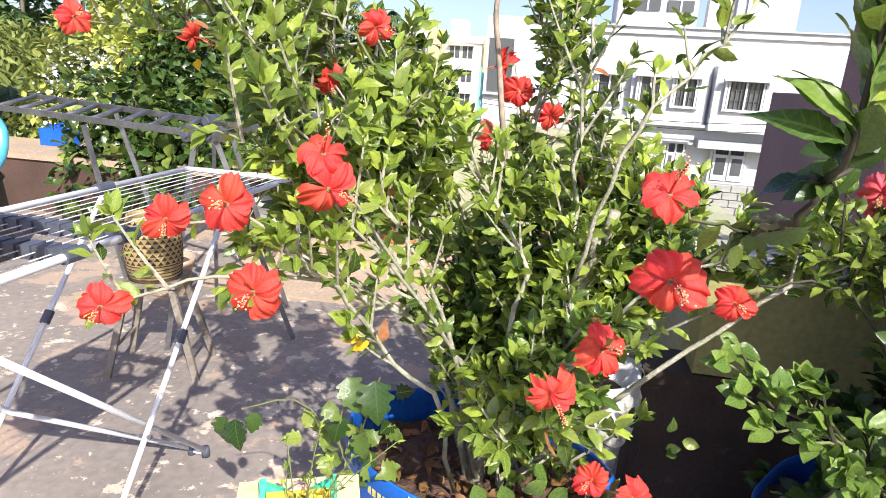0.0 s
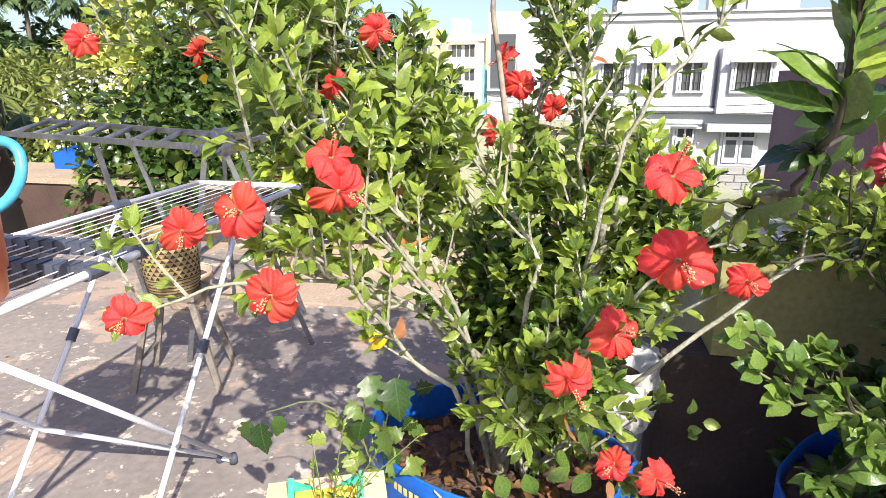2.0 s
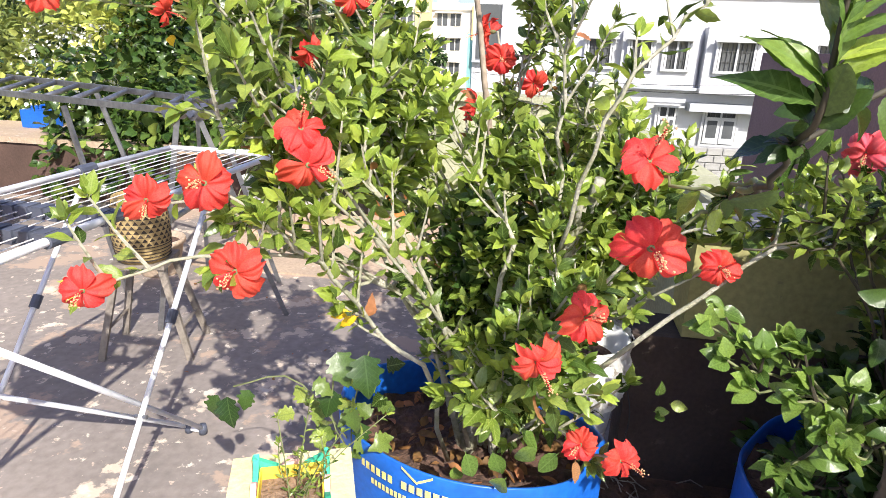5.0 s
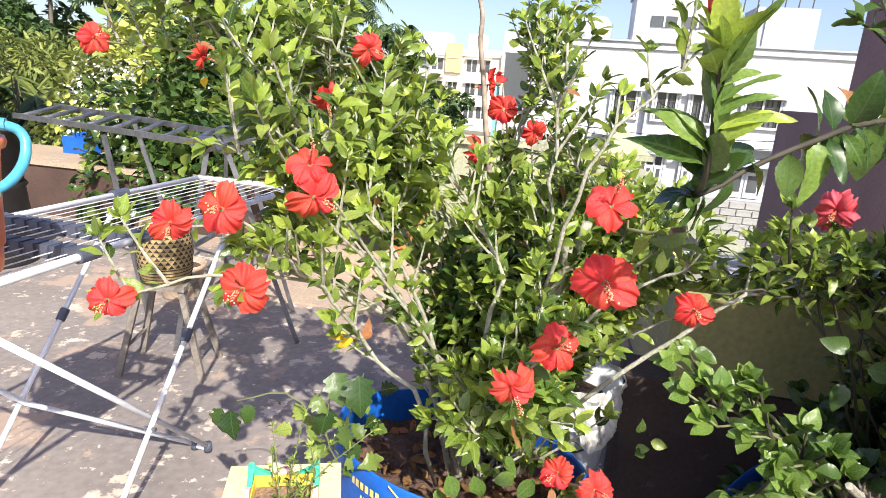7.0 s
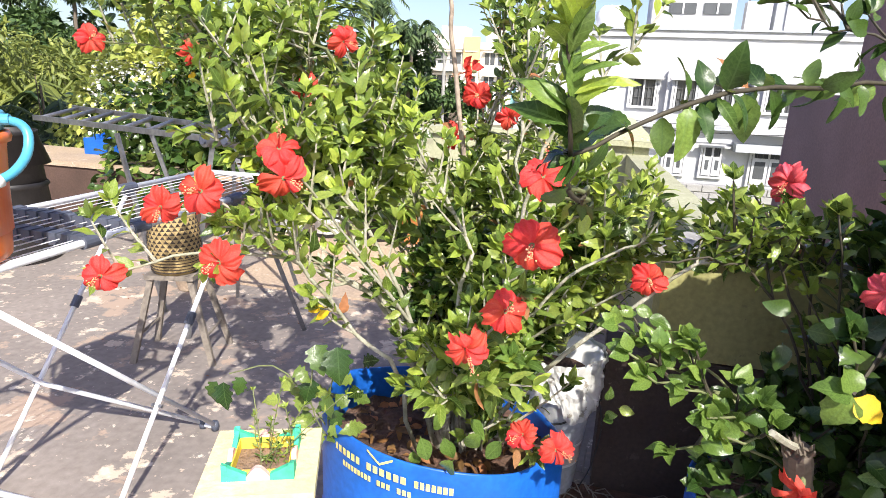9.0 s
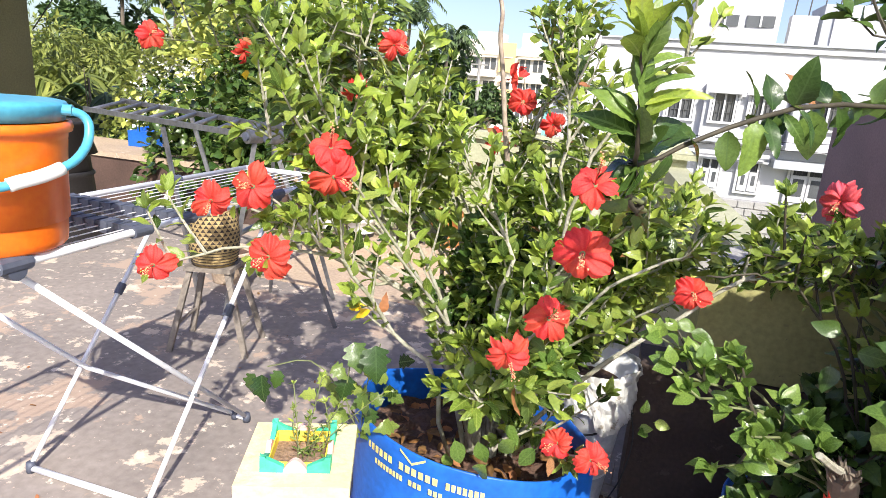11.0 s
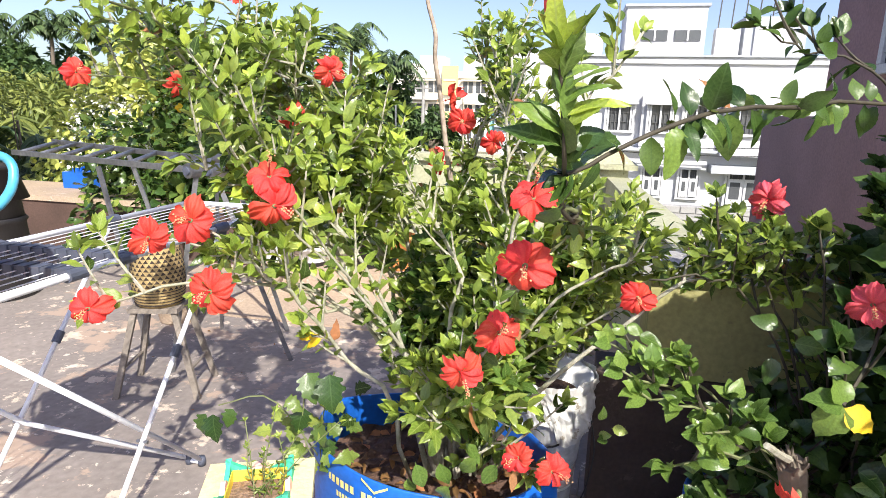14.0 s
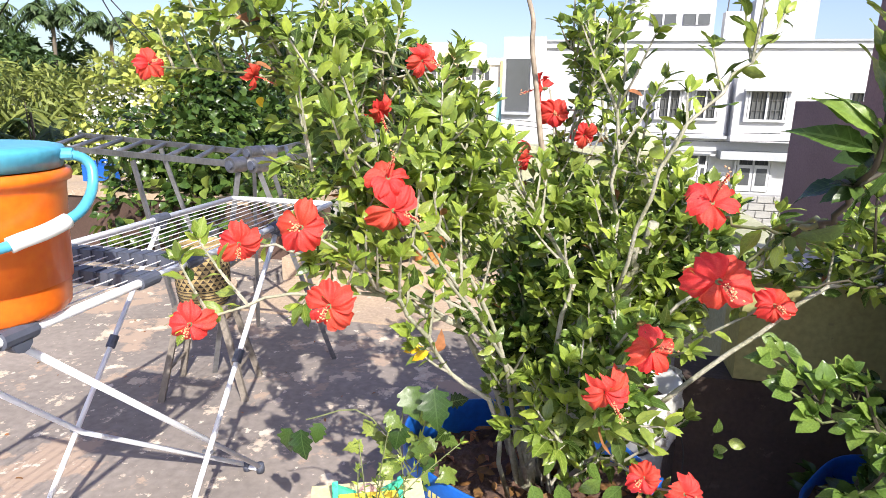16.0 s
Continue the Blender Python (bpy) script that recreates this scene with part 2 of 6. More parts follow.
def part(name, bm, mat, parent=None, label="", smooth=False, bevel=0.0):
    """Links a bmesh as one mesh object under a thing or a part."""
    if bevel:
        edges = [e for e in bm.edges if len(e.link_faces) == 2 and e.calc_face_angle(0) > 0.6]
        bmesh.ops.bevel(bm, geom=edges, offset=bevel, segments=2, profile=0.5, affect="EDGES")
    bmesh.ops.recalc_face_normals(bm, faces=bm.faces)
    me = bpy.data.meshes.new(name)
    bm.to_mesh(me)
    bm.free()
    me.materials.append(M[mat])
    if smooth:
        me.polygons.foreach_set("use_smooth", [True] * len(me.polygons))
    ob = new(name, me)
    if parent:
        adopt(ob, parent)
    if label:
        tagged(ob, label)
    return ob


def box(bm, x0, x1, y0, y1, z0, z1, m=None):
    co = [(x, y, z) for x in (x0, x1) for y in (y0, y1) for z in (z0, z1)]
    vs = [bm.verts.new((m @ Vector(c)) if m else c) for c in co]
    for f in ((0, 1, 3, 2), (4, 6, 7, 5), (0, 4, 5, 1), (2, 3, 7, 6), (0, 2, 6, 4), (1, 5, 7, 3)):
        bm.faces.new([vs[i] for i in f])
    return bm


def boxed(x0, x1, y0, y1, z0, z1, m=None):
    return box(bmesh.new(), x0, x1, y0, y1, z0, z1, m)


def lathe(bm, profile, steps=40, m=None, close=False):
    """Turns (radius, z) pairs about z."""
    rings = []
    for r, z in profile:
        ring = []
        for i in range(steps):
            a = 2 * math.pi * i / steps
            p = Vector((r * math.cos(a), r * math.sin(a), z))
            ring.append(bm.verts.new((m @ p) if m else p))
        rings.append(ring)
    for a, b in zip(rings, rings[1:]):
        for i in range(steps):
            j = (i + 1) % steps
            bm.faces.new((a[i], a[j], b[j], b[i]))
    if close:
        bm.faces.new(rings[0][::-1])
        bm.faces.new(rings[-1])
    return bm


def tube(bm, pts, radii, sides=8, cap=True):
    pts = [Vector(p) for p in pts]
    if not isinstance(radii, (list, tuple)):
        radii = [radii] * len(pts)
    rings, ref = [], None
    for i, p in enumerate(pts):
        d = (pts[min(i + 1, len(pts) - 1)] - pts[max(i - 1, 0)]).normalized()
        if ref is None:
            ref = d.cross(Vector((0, 0, 1)) if abs(d.z) < 0.9 else Vector((1, 0, 0))).normalized()
        ref = (ref - d * ref.dot(d)).normalized()
        u = d.cross(ref)
        rings.append([bm.verts.new(p + radii[i] * (math.cos(2 * math.pi * k / sides) * ref + math.sin(2 * math.pi * k / sides) * u)) for k in range(sides)])
    for a, b in zip(rings, rings[1:]):
        for k in range(sides):
            bm.faces.new((a[k], a[(k + 1) % sides], b[(k + 1) % sides], b[k]))
    if cap:
        bm.faces.new(rings[0][::-1])
        bm.faces.new(rings[-1])
    return bm


def rod(p, q, r, sides=10):
    return tube(bmesh.new(), [p, q], r, sides)


def thing(name, label, category, group="", kind="", at=(0, 0, 0)):
    ob = new(name)
    ob.location = at
    ob.empty_display_size = 0.05
    return tagged(ob, label, category, group, kind)


def spline(points, n):
    """Catmull-Rom samples through the points."""
    P = [Vector(p) for p in points]
    P = [2 * P[0] - P[1], *P, 2 * P[-1] - P[-2]]
    out = []
    segs = len(P) - 3
    for i in range(n):
        s = i / (n - 1) * segs
        k = min(int(s), segs - 1)
        t = s - k
        a, b, c, d = P[k:k + 4]
        out.append(0.5 * ((2 * b) + (c - a) * t + (2 * a - 5 * b + 4 * c - d) * t * t + (3 * b - a - 3 * c + d) * t ** 3))
    return out


# ---- leaves ----
def leaf_template(kind):
    """Unit leaf along +y, its face up: vertices and faces."""
    fine = [0.0, 0.09, 0.17, 0.29, 0.42, 0.55, 0.68, 0.81, 0.92, 1.0]
    saw = [0.0, 0.07, 0.12, 0.18, 0.24, 0.29, 0.36, 0.41, 0.48, 0.53, 0.61, 0.66, 0.74, 0.79, 0.87, 0.93, 1.0]
    shapes = {
        "plain": ([0.0, 0.12, 0.32, 0.55, 0.78, 1.0], [0.0, 0.20, 0.285, 0.25, 0.13, 0.0]),
        "hibiscus": (fine, [0.012, 0.014, 0.105, 0.185, 0.225, 0.22, 0.185, 0.13, 0.062, 0.0]),
        "toothed": (saw, [0.012, 0.014, 0.085, 0.145, 0.205, 0.225, 0.265, 0.26, 0.282, 0.258, 0.262, 0.222, 0.205, 0.155, 0.125, 0.06, 0.0]),
        "rounded": (saw, [0.012, 0.014, 0.12, 0.20, 0.265, 0.285, 0.325, 0.315, 0.335, 0.305, 0.305, 0.26, 0.235, 0.178, 0.14, 0.065, 0.0]),
        "long": (saw, [0.012, 0.014, 0.045, 0.075, 0.11, 0.125, 0.155, 0.15, 0.17, 0.152, 0.155, 0.125, 0.12, 0.082, 0.065, 0.028, 0.0]),
        "lobed": (saw, [0.015, 0.22, 0.34, 0.36, 0.27, 0.33, 0.43, 0.42, 0.30, 0.285, 0.33, 0.30, 0.20, 0.16, 0.13, 0.06, 0.0]),
        "broad": (fine, [0.015, 0.18, 0.34, 0.42, 0.43, 0.385, 0.305, 0.20, 0.09, 0.0]),
        "lance": (fine, [0.012, 0.05, 0.11, 0.165, 0.19, 0.185, 0.155, 0.105, 0.05, 0.0]),
        "ovate": (fine, [0.012, 0.05, 0.13, 0.195, 0.225, 0.215, 0.18, 0.125, 0.06, 0.0]),
        "narrow": ([0.0, 0.15, 0.4, 0.65, 0.85, 1.0], [0.0, 0.10, 0.14, 0.12, 0.06, 0.0]),
        "strap": ([0.0, 0.2, 0.4, 0.6, 0.8, 1.0], [0.03, 0.06, 0.07, 0.06, 0.045, 0.0]),
    }
    ys, ws = shapes[kind]
    v, f, n = [], [], len(ys)
    for i, (y, w) in enumerate(zip(ys, ws)):
        droop = -0.10 * y * y
        tooth = (1.07 if i % 2 else 0.94) if y > 0.3 and n < 12 else 1.0
        wave = 0.03 * math.sin(9 * y) if n > 6 else 0.0
        v += [(-w * tooth, y + 0.02 * (i % 2), droop + 0.28 * w + wave), (0, y, droop), (w * tooth, y + 0.02 * (i % 2), droop + 0.28 * w - wave)]
    for i in range(n - 1):
        a, b = 3 * i, 3 * i + 3
        f += [(a, a + 1, b + 1, b), (a + 1, a + 2, b + 2, b + 1)]
    return np.array(v), np.array(f)


def curled(tv, curl, twist):
    """The template bent down along its length and twisted, one copy a leaf."""
    y = tv[None, :, 1]
    out = np.repeat(tv[None], len(curl), 0)
    out[:, :, 2] -= curl[:, None] * y * y
    out[:, :, 1] = y * (1 - 0.35 * curl[:, None] ** 2 * y)
    a = twist[:, None] * y
    x, z = out[:, :, 0].copy(), out[:, :, 2].copy()
    mid = -(0.10 + curl[:, None]) * y * y
    out[:, :, 0] = x * np.cos(a) - (z - mid) * np.sin(a)
    out[:, :, 2] = mid + x * np.sin(a) + (z - mid) * np.cos(a)
    return out


TEMPLATES = {k: leaf_template(k) for k in ("plain", "hibiscus", "broad", "narrow", "strap", "lance", "ovate", "toothed", "rounded", "long", "lobed")}


def frames_for(pos, direction, up, size):
    """Rotations with y along the direction and z as near to up as can be."""
    y = direction / np.linalg.norm(direction, axis=1, keepdims=True)
    z = up - (up * y).sum(1, keepdims=True) * y
    z /= np.linalg.norm(z, axis=1, keepdims=True) + 1e-9
    x = np.cross(y, z)
    return np.stack([x, y, z], 2) * size[:, None, None]


def leaves_mesh(name, sets, parent=None, label="", kind="stuff"):
    """One mesh of many leaves. sets: (template, material, positions, directions, ups, sizes)."""
    V, Fc, mi, mats, base = [], [], [], [], 0
    for tmpl, mat, pos, dirs, ups, sizes in sets:
        if not len(pos):
            continue
        tv, tf = TEMPLATES[tmpl]
        R = frames_for(pos, dirs, ups, sizes)
        rg = np.random.default_rng(len(pos))
        bent = curled(tv, rg.uniform(-0.12, 0.55, len(pos)), rg.normal(size=len(pos)) * 0.5)
        v = np.einsum("nij,nkj->nki", R, bent) + pos[:, None, :]
        n, k = v.shape[:2]
        V.append(v.reshape(-1, 3))
        Fc.append((tf[None] + (np.arange(n) * k)[:, None, None] + base).reshape(-1, 4))
        if mat not in mats:
            mats.append(mat)
        mi.append(np.full(n * len(tf), mats.index(mat)))
        base += n * k
    V, Fc, mi = np.concatenate(V), np.concatenate(Fc), np.concatenate(mi)
    me = bpy.data.meshes.new(name)
    me.from_pydata(V.tolist(), [], Fc.tolist())
    for k in mats:
        me.materials.append(M[k])
    me.polygons.foreach_set("material_index", mi.astype(np.int32))
    uv = np.concatenate([np.tile(TEMPLATES[t][0][TEMPLATES[t][1]].reshape(-1, 3)[:, :2], (len(p), 1)) for t, _, p, *_ in sets if len(p)])
    me.uv_layers.new(name="UVMap").data.foreach_set("uv", uv.ravel())
    me.polygons.foreach_set("use_smooth", np.ones(len(mi), dtype=bool))
    ob = new(name, me)
    if parent:
        adopt(ob, parent)
    return tagged(ob, label, kind=kind)


LEAF_MESH = {}


def leaf_piece(tmpl, mat, p, d, up, size, parent, label=""):
    """One large leaf as an object of its own, on shared mesh data."""
    k = int(abs(p[0] * 977 + p[1] * 613 + p[2] * 331) * 10) % 6
    key = (tmpl, mat, k)
    if key not in LEAF_MESH:
        tv, tf = TEMPLATES[tmpl]
        bent = curled(tv, np.array([-0.08 + 0.11 * k]), np.array([(0.5, -0.4, 0.1, 0.7, -0.6, 0.0)[k]]))[0]
        me = bpy.data.meshes.new("leaf")
        me.from_pydata(bent.tolist(), [], tf.tolist())
        me.materials.append(M[mat])
        me.uv_layers.new(name="UVMap").data.foreach_set("uv", tv[tf].reshape(-1, 3)[:, :2].ravel())
        me.polygons.foreach_set("use_smooth", [True] * len(me.polygons))
        LEAF_MESH[key] = me
    ob = new("leaf", LEAF_MESH[key])
    R = frames_for(np.array([p]), np.array([d]), np.array([up]), np.array([1.0]))[0]
    ob.matrix_basis = Matrix.Translation(p) @ Matrix(R.tolist()).to_4x4() @ Matrix.Diagonal((size, size, size, 1))
    adopt(ob, parent)
    if label:
        tagged(ob, label)
    return ob


# ---- the ground and our house ----
GROUND = -3.6


def structure(name, bm, mat, label, category, bevel=0.0):
    return tagged(part(name, bm, mat, None, label, bevel=bevel), label, category, kind="structure")


g = bmesh.new()
for x, y in ((-1500, -1500), (1500, -1500), (1500, 2500), (-1500, 2500)):
    g.verts.new((x, y, GROUND))
g.faces.new(g.verts[:])
structure("ground", g, "earth", "dusty street ground with patches of dry grass", "ground")
structure("floor", boxed(-5.6, 1.08, -3.0, 4.9, -0.18, 0.0), "cement", "dark grey cement roof floor with peeling patches", "floor")
structure("wall_house", boxed(-5.55, 1.05, -2.95, 4.85, GROUND, -0.184), "white_paint", "white painted house wall under the terrace", "wall")
structure("floor_strip", boxed(-1.95, 0.5, 2.98, 3.62, 0.0, 0.012), "tan", "sandy lime plaster strip on the terrace floor", "floor")
structure("kerb", boxed(-2.0, 0.45, 3.62, 4.1, 0.0, 0.16), "tan", "low sandy plaster kerb carrying pots", "kerb", 0.012)
# litter bed; its dark soil colour stands in for the corner's deep shade
structure("floor_bed", boxed(0.22, 1.07, 1.0, 1.616, 0.0, 0.022), "soil", "litter on soil coloured dark for the corner shade", "floor", 0.005)
# the terrace goes on behind the corner shrub and is closed by plain parapets
structure("floor_corner", boxed(1.08, 2.4, -3.0, 2.0, -0.18, 0.0), "cement", "dark grey cement roof floor behind the corner shrub", "floor")
structure("wall_house_side", boxed(1.05, 2.35, -2.95, 3.0, GROUND, -0.184), "white_paint", "white painted house wall under the corner", "wall")
structure("parapet_side", boxed(2.25, 2.4, -3.0, 2.0, 0.0, 0.80), "wall_green", "lime green painted parapet closing the terrace", "wall", 0.01)
structure("parapet_rear", boxed(-5.6, 2.25, -3.0, -2.85, 0.0, 0.80), "wall_green", "lime green painted parapet closing the terrace", "wall", 0.01)
structure("parapet_left", boxed(-5.6, -5.45, -2.85, 4.08, 0.0, 0.42), "wall_brown", "low dark brown terrace wall", "wall", 0.01)
# low brown wall on the side, its top rough and sandy
structure("wall_low", boxed(-5.5, -2.0, 4.1, 4.5, 0.0, 0.42), "wall_brown", "low dark brown terrace wall", "wall", 0.01)
structure("wall_low_top", boxed(-5.5, -2.0, 4.08, 4.86, 0.424, 0.47), "tan", "rough sandy plaster top of the low wall", "wall", 0.012)
structure("wall_back", boxed(-1.95, 0.3, 4.62, 4.78, 0.0, 0.86), "wall_lime", "faded lime green painted parapet wall", "wall", 0.01)
structure("wall_back_coping", boxed(-1.97, 0.3, 4.58, 4.82, 0.864, 0.92), "wall_lime", "faded lime green parapet coping", "wall", 0.012)
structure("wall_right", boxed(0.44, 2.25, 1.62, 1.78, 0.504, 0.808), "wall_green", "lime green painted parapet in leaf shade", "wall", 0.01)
# lower band in brown with the shade coloured in
structure("wall_right_foot", boxed(0.31, 2.25, 1.614, 1.78, 0.0, 0.50), "wall_foot_shade", "brown foot of the parapet, darkened for the corner shade", "wall", 0.01)
structure("wall_right_coping", boxed(0.41, 2.25, 1.585, 1.815, 0.812, 0.846), "concrete", "pale cement coping on the green parapet", "wall", 0.01)
side = Matrix.Translation((0.52, 4.7, 0)) @ Matrix.Rotation(math.atan2(0.12, 2.5), 4, "Z")
structure("wall_side", boxed(-0.08, 0.08, -2.86, -0.1, 0.0, 0.80, side), "wall_lime", "faded lime green painted side parapet", "wall", 0.01)

# corner pillar with a pyramid cap
b = boxed(0.27, 0.60, 4.56, 4.89, 0.0, 0.86)
structure("wall_pillar", b, "wall_lime", "faded lime green parapet corner pillar", "pillar", 0.01)
b = bmesh.new()
box(b, 0.21, 0.66, 4.50, 4.95, 0.862, 0.90)
lo = [b.verts.new(p) for p in ((0.23, 4.52, 0.902), (0.64, 4.52, 0.902), (0.64, 4.93, 0.902), (0.23, 4.93, 0.902))]
hi = [b.verts.new(p) for p in ((0.40, 4.69, 1.06), (0.47, 4.69, 1.06), (0.47, 4.76, 1.06), (0.40, 4.76, 1.06))]
for i in range(4):
    b.faces.new((lo[i], lo[(i + 1) % 4], hi[(i + 1) % 4], hi[i]))
b.faces.new(hi)
structure("pillar_cap", b, "wall_lime", "pale green pyramid cap on the parapet pillar", "pillar")

# mauve stair block
structure("wall_stair_low", boxed(1.98, 3.6, 4.954, 6.41, GROUND, 1.29), "wall_maroon", "mauve painted stair wall, lower step", "wall", 0.01)
structure("wall_stair_high", boxed(1.976, 3.6, 2.4, 4.95, GROUND, 4.2), "wall_maroon", "mauve painted stair head wall", "wall", 0.01)
stair_window = structure("window_stair", boxed(1.955, 1.972, 3.15, 4.05, 1.60, 2.75), "dark_glass", "dark window in the mauve stair wall", "window")
for y0, y1, z0, z1 in ((3.09, 4.11, 2.754, 2.81), (3.09, 4.11, 1.54, 1.596), (3.09, 3.146, 1.60, 2.75), (4.054, 4.11, 1.60, 2.75)):
    part("window_frame", boxed(1.935, 1.973, y0, y1, z0, z1), "white_paint", stair_window)

# porch with a pillar and a canopy over the far end of the terrace
structure("wall_porch_pillar", boxed(-6.42, -5.90, 4.42, 4.84, GROUND, 2.198), "olive", "olive painted porch pillar", "pillar", 0.01)
# dark block stands in for the shaded door opening beside the pillar
structure("wall_porch_opening", boxed(-10.5, -6.424, 4.55, 4.75, GROUND, 2.198), "wall_brown", "dark brown block for the shaded porch opening", "wall")
structure("ceiling_canopy", boxed(-10.5, -4.30, 0.6, 4.90, 2.20, 2.32), "soffit", "plastered porch canopy slab", "canopy", 0.01)
structure("trim_canopy", boxed(-4.296, -4.22, 0.6, 4.94, 2.19, 2.46), "cream", "yellow painted canopy fascia", "canopy", 0.01)
part("ceiling_canopy_edge", boxed(-10.5, -4.30, 4.904, 4.94, 2.19, 2.40), "cream", bpy.data.objects["trim_canopy"])

# thin stays hanging from the canopy
for p, q in (((-4.36, 4.86, 2.2), (-4.22, 5.05, 1.72)), ((-4.33, 4.86, 2.2), (-3.98, 5.05, 1.72)), ((-5.17, 4.86, 2.2), (-5.88, 4.86, 1.50))):
    tagged(part("cable", rod(p, q, 0.006, 6), "wire", None), "thin black cable tied below the canopy", "cable", "canopy cables")


# ---- buildings ----
def window(house, x0, x1, z0, z1, y, bars=6, hood=True, mat="white_paint", pane_mat="dark_glass", depth=0.16):
    """A window set in a wall whose face is at y: surround, pane, mullions and bars."""
    b = bmesh.new()
    w = 0.10
    for a in ((x0 - w, x1 + w, z1, z1 + w), (x0 - w, x1 + w, z0 - w, z0), (x0 - w, x0, z0, z1), (x1, x1 + w, z0, z1)):
        box(b, a[0], a[1], y - depth, y - 0.003, a[2], a[3])
    if hood:
        box(b, x0 - 0.22, x1 + 0.22, y - 0.42, y - depth - 0.002, z1 + 0.02, z1 + 0.10)
    fr = part("window", b, mat, house, "white window surround with a thin hood")
    part("pane", boxed(x0, x1, y - 0.05, y - 0.02, z0, z1), pane_mat, fr)
    if bars:
        b = bmesh.new()
        for i in range(1, bars):
            x = x0 + (x1 - x0) * i / bars
            box(b, x - 0.012, x + 0.012, y - 0.11, y - 0.08, z0, z1)
        for z in (z0 + (z1 - z0) * 0.33, z0 + (z1 - z0) * 0.7):
            box(b, x0, x1, y - 0.115, y - 0.075, z - 0.012, z + 0.012)
        part("grille", b, "grille", fr)
        for xs in (x0 + 0.02, (x0 + x1) / 2 - 0.04, x1 - 0.10):
            part("shutter", boxed(xs, xs + 0.08, y - 0.16, y - 0.12, z0, z1), "white_paint", fr)
    return fr


def white_house():
    y = 28.0
    h = thing("white_house", "two-storey white painted house with barred windows", "house", at=(3, y, GROUND))
    part("wall", boxed(-1.6, 17.0, y, y + 9, GROUND, 3.45), "white_paint", h)
    part("wall", boxed(-3.4, -1.604, y - 0.9, y + 9, GROUND, 3.86), "white_paint", h, "white projecting stair bay")
    part("parapet", boxed(-1.6, 17.0, y - 0.12, y + 0.2, 3.454, 3.72), "white_paint", h)
    part("coping", boxed(-1.7, 17.1, y - 0.22, y + 0.3, 3.724, 3.80), "grey_band", h, "weathered grey coping")
    part("bay", boxed(6.2, 10.4, y - 0.7, y - 0.004, -0.1, 2.3), "white_paint", h, "white projecting window bay")
    part("bay", boxed(2.9, 6.05, y - 0.35, y - 0.004, -0.1, 2.1), "white_paint", h, "white projecting window bay")
    # grey instead of white: this ledge carries its shade as colour
    part("ledge", boxed(0.9, 6.1, y - 0.62, y - 0.004, -0.22, -0.104), "grey_band", h, "ledge with its shade put in as grey")
    part("ledge", boxed(6.15, 17.0, y - 0.95, y - 0.004, -0.30, -0.104), "white_paint", h)
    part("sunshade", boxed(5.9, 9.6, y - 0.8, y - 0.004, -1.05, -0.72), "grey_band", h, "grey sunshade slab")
    for x0, x1, yy in ((1.46, 2.54, y), (3.2, 4.15, y - 0.35), (4.64, 5.6, y - 0.35), (6.66, 8.12, y - 0.7), (10.6, 11.7, y)):
        window(h, x0, x1, 0.62, 1.72, yy, 6 if x1 - x0 < 1.3 else 8)
    for x0, x1 in ((3.2, 4.02), (4.76, 5.56), (10.8, 11.8)):
        window(h, x0, x1, -2.2, -0.98, y, 5)
    # ground floor shutters: white leaves with a small grilled light each
    for x0, x1, z0, z1 in ((3.2, 4.02, -2.2, -1.36), (4.76, 5.56, -2.2, -1.36), (6.72, 8.06, -2.45, -1.30)):
        w = (x1 - x0) / 2
        for k in range(2):
            leaf = part("shutter", boxed(x0 + k * w + 0.03, x0 + (k + 1) * w - 0.03, y - 0.21, y - 0.17, z0 + 0.03, z1), "white_paint", h, "white window shutter leaf")
            part("grille_light", boxed(x0 + k * w + 0.13, x0 + (k + 1) * w - 0.13, y - 0.225, y - 0.211, z0 + 0.28, z1 - 0.14), "dark_glass", leaf, "small dark grilled light")
    part("board", boxed(-3.64, -3.53, y - 0.85, y - 0.70, GROUND, 1.76), "cyan_paint", h, "turquoise painted board")
    part("board", boxed(-3.52, -3.41, y - 0.80, y - 0.66, GROUND, 1.5), "cyan_paint", h, "turquoise painted board")
    part("window_frame", boxed(-2.20, -2.10, y - 0.99, y - 0.904, 0.70, 3.0), "white_paint", h)
    part("window_frame", boxed(-3.40, -3.30, y - 0.99, y - 0.904, 0.70, 3.0), "white_paint", h)
    part("sill", boxed(-3.40, -2.10, y - 1.1, y - 0.904, 0.60, 0.70), "grey_band", h)
    part("sunshade", boxed(1.6, 5.7, y - 0.75, y - 0.63, -0.72, -0.56), "white_paint", h, "sloping white sunshade")
    window(h, 6.72, 8.06, -2.45, -0.95, y, 6)
    d = part("door", boxed(-3.25, -2.25, y - 0.95, y - 0.904, 0.75, 2.95), "dark_glass", h, "tall dark stair window")
    part("door_frame", boxed(-3.33, -2.17, y - 0.96, y - 0.952, 2.95, 3.05), "white_paint", d)
    # stair head tower and roof things
    t = part("tower", boxed(2.05, 5.45, y + 1.5, y + 5, 3.45, 6.0), "white_paint", h, "white roof tower")
    part("tower_coping", boxed(1.95, 5.55, y + 1.4, y + 5.1, 6.004, 6.12), "grey_band", t)
    for x0 in (2.75, 4.15):
        fr = part("vent", boxed(x0, x0 + 1.1, y + 1.44, y + 1.49, 4.55, 5.0), "dark_glass", t, "dark wide vent opening")
        part("vent_bar", boxed(x0 + 0.52, x0 + 0.60, y + 1.40, y + 1.435, 4.55, 5.0), "white_paint", fr)
    part("roof_wall", boxed(5.9, 6.9, y + 1.6, y + 2.2, 3.45, 5.1), "white_paint", h)
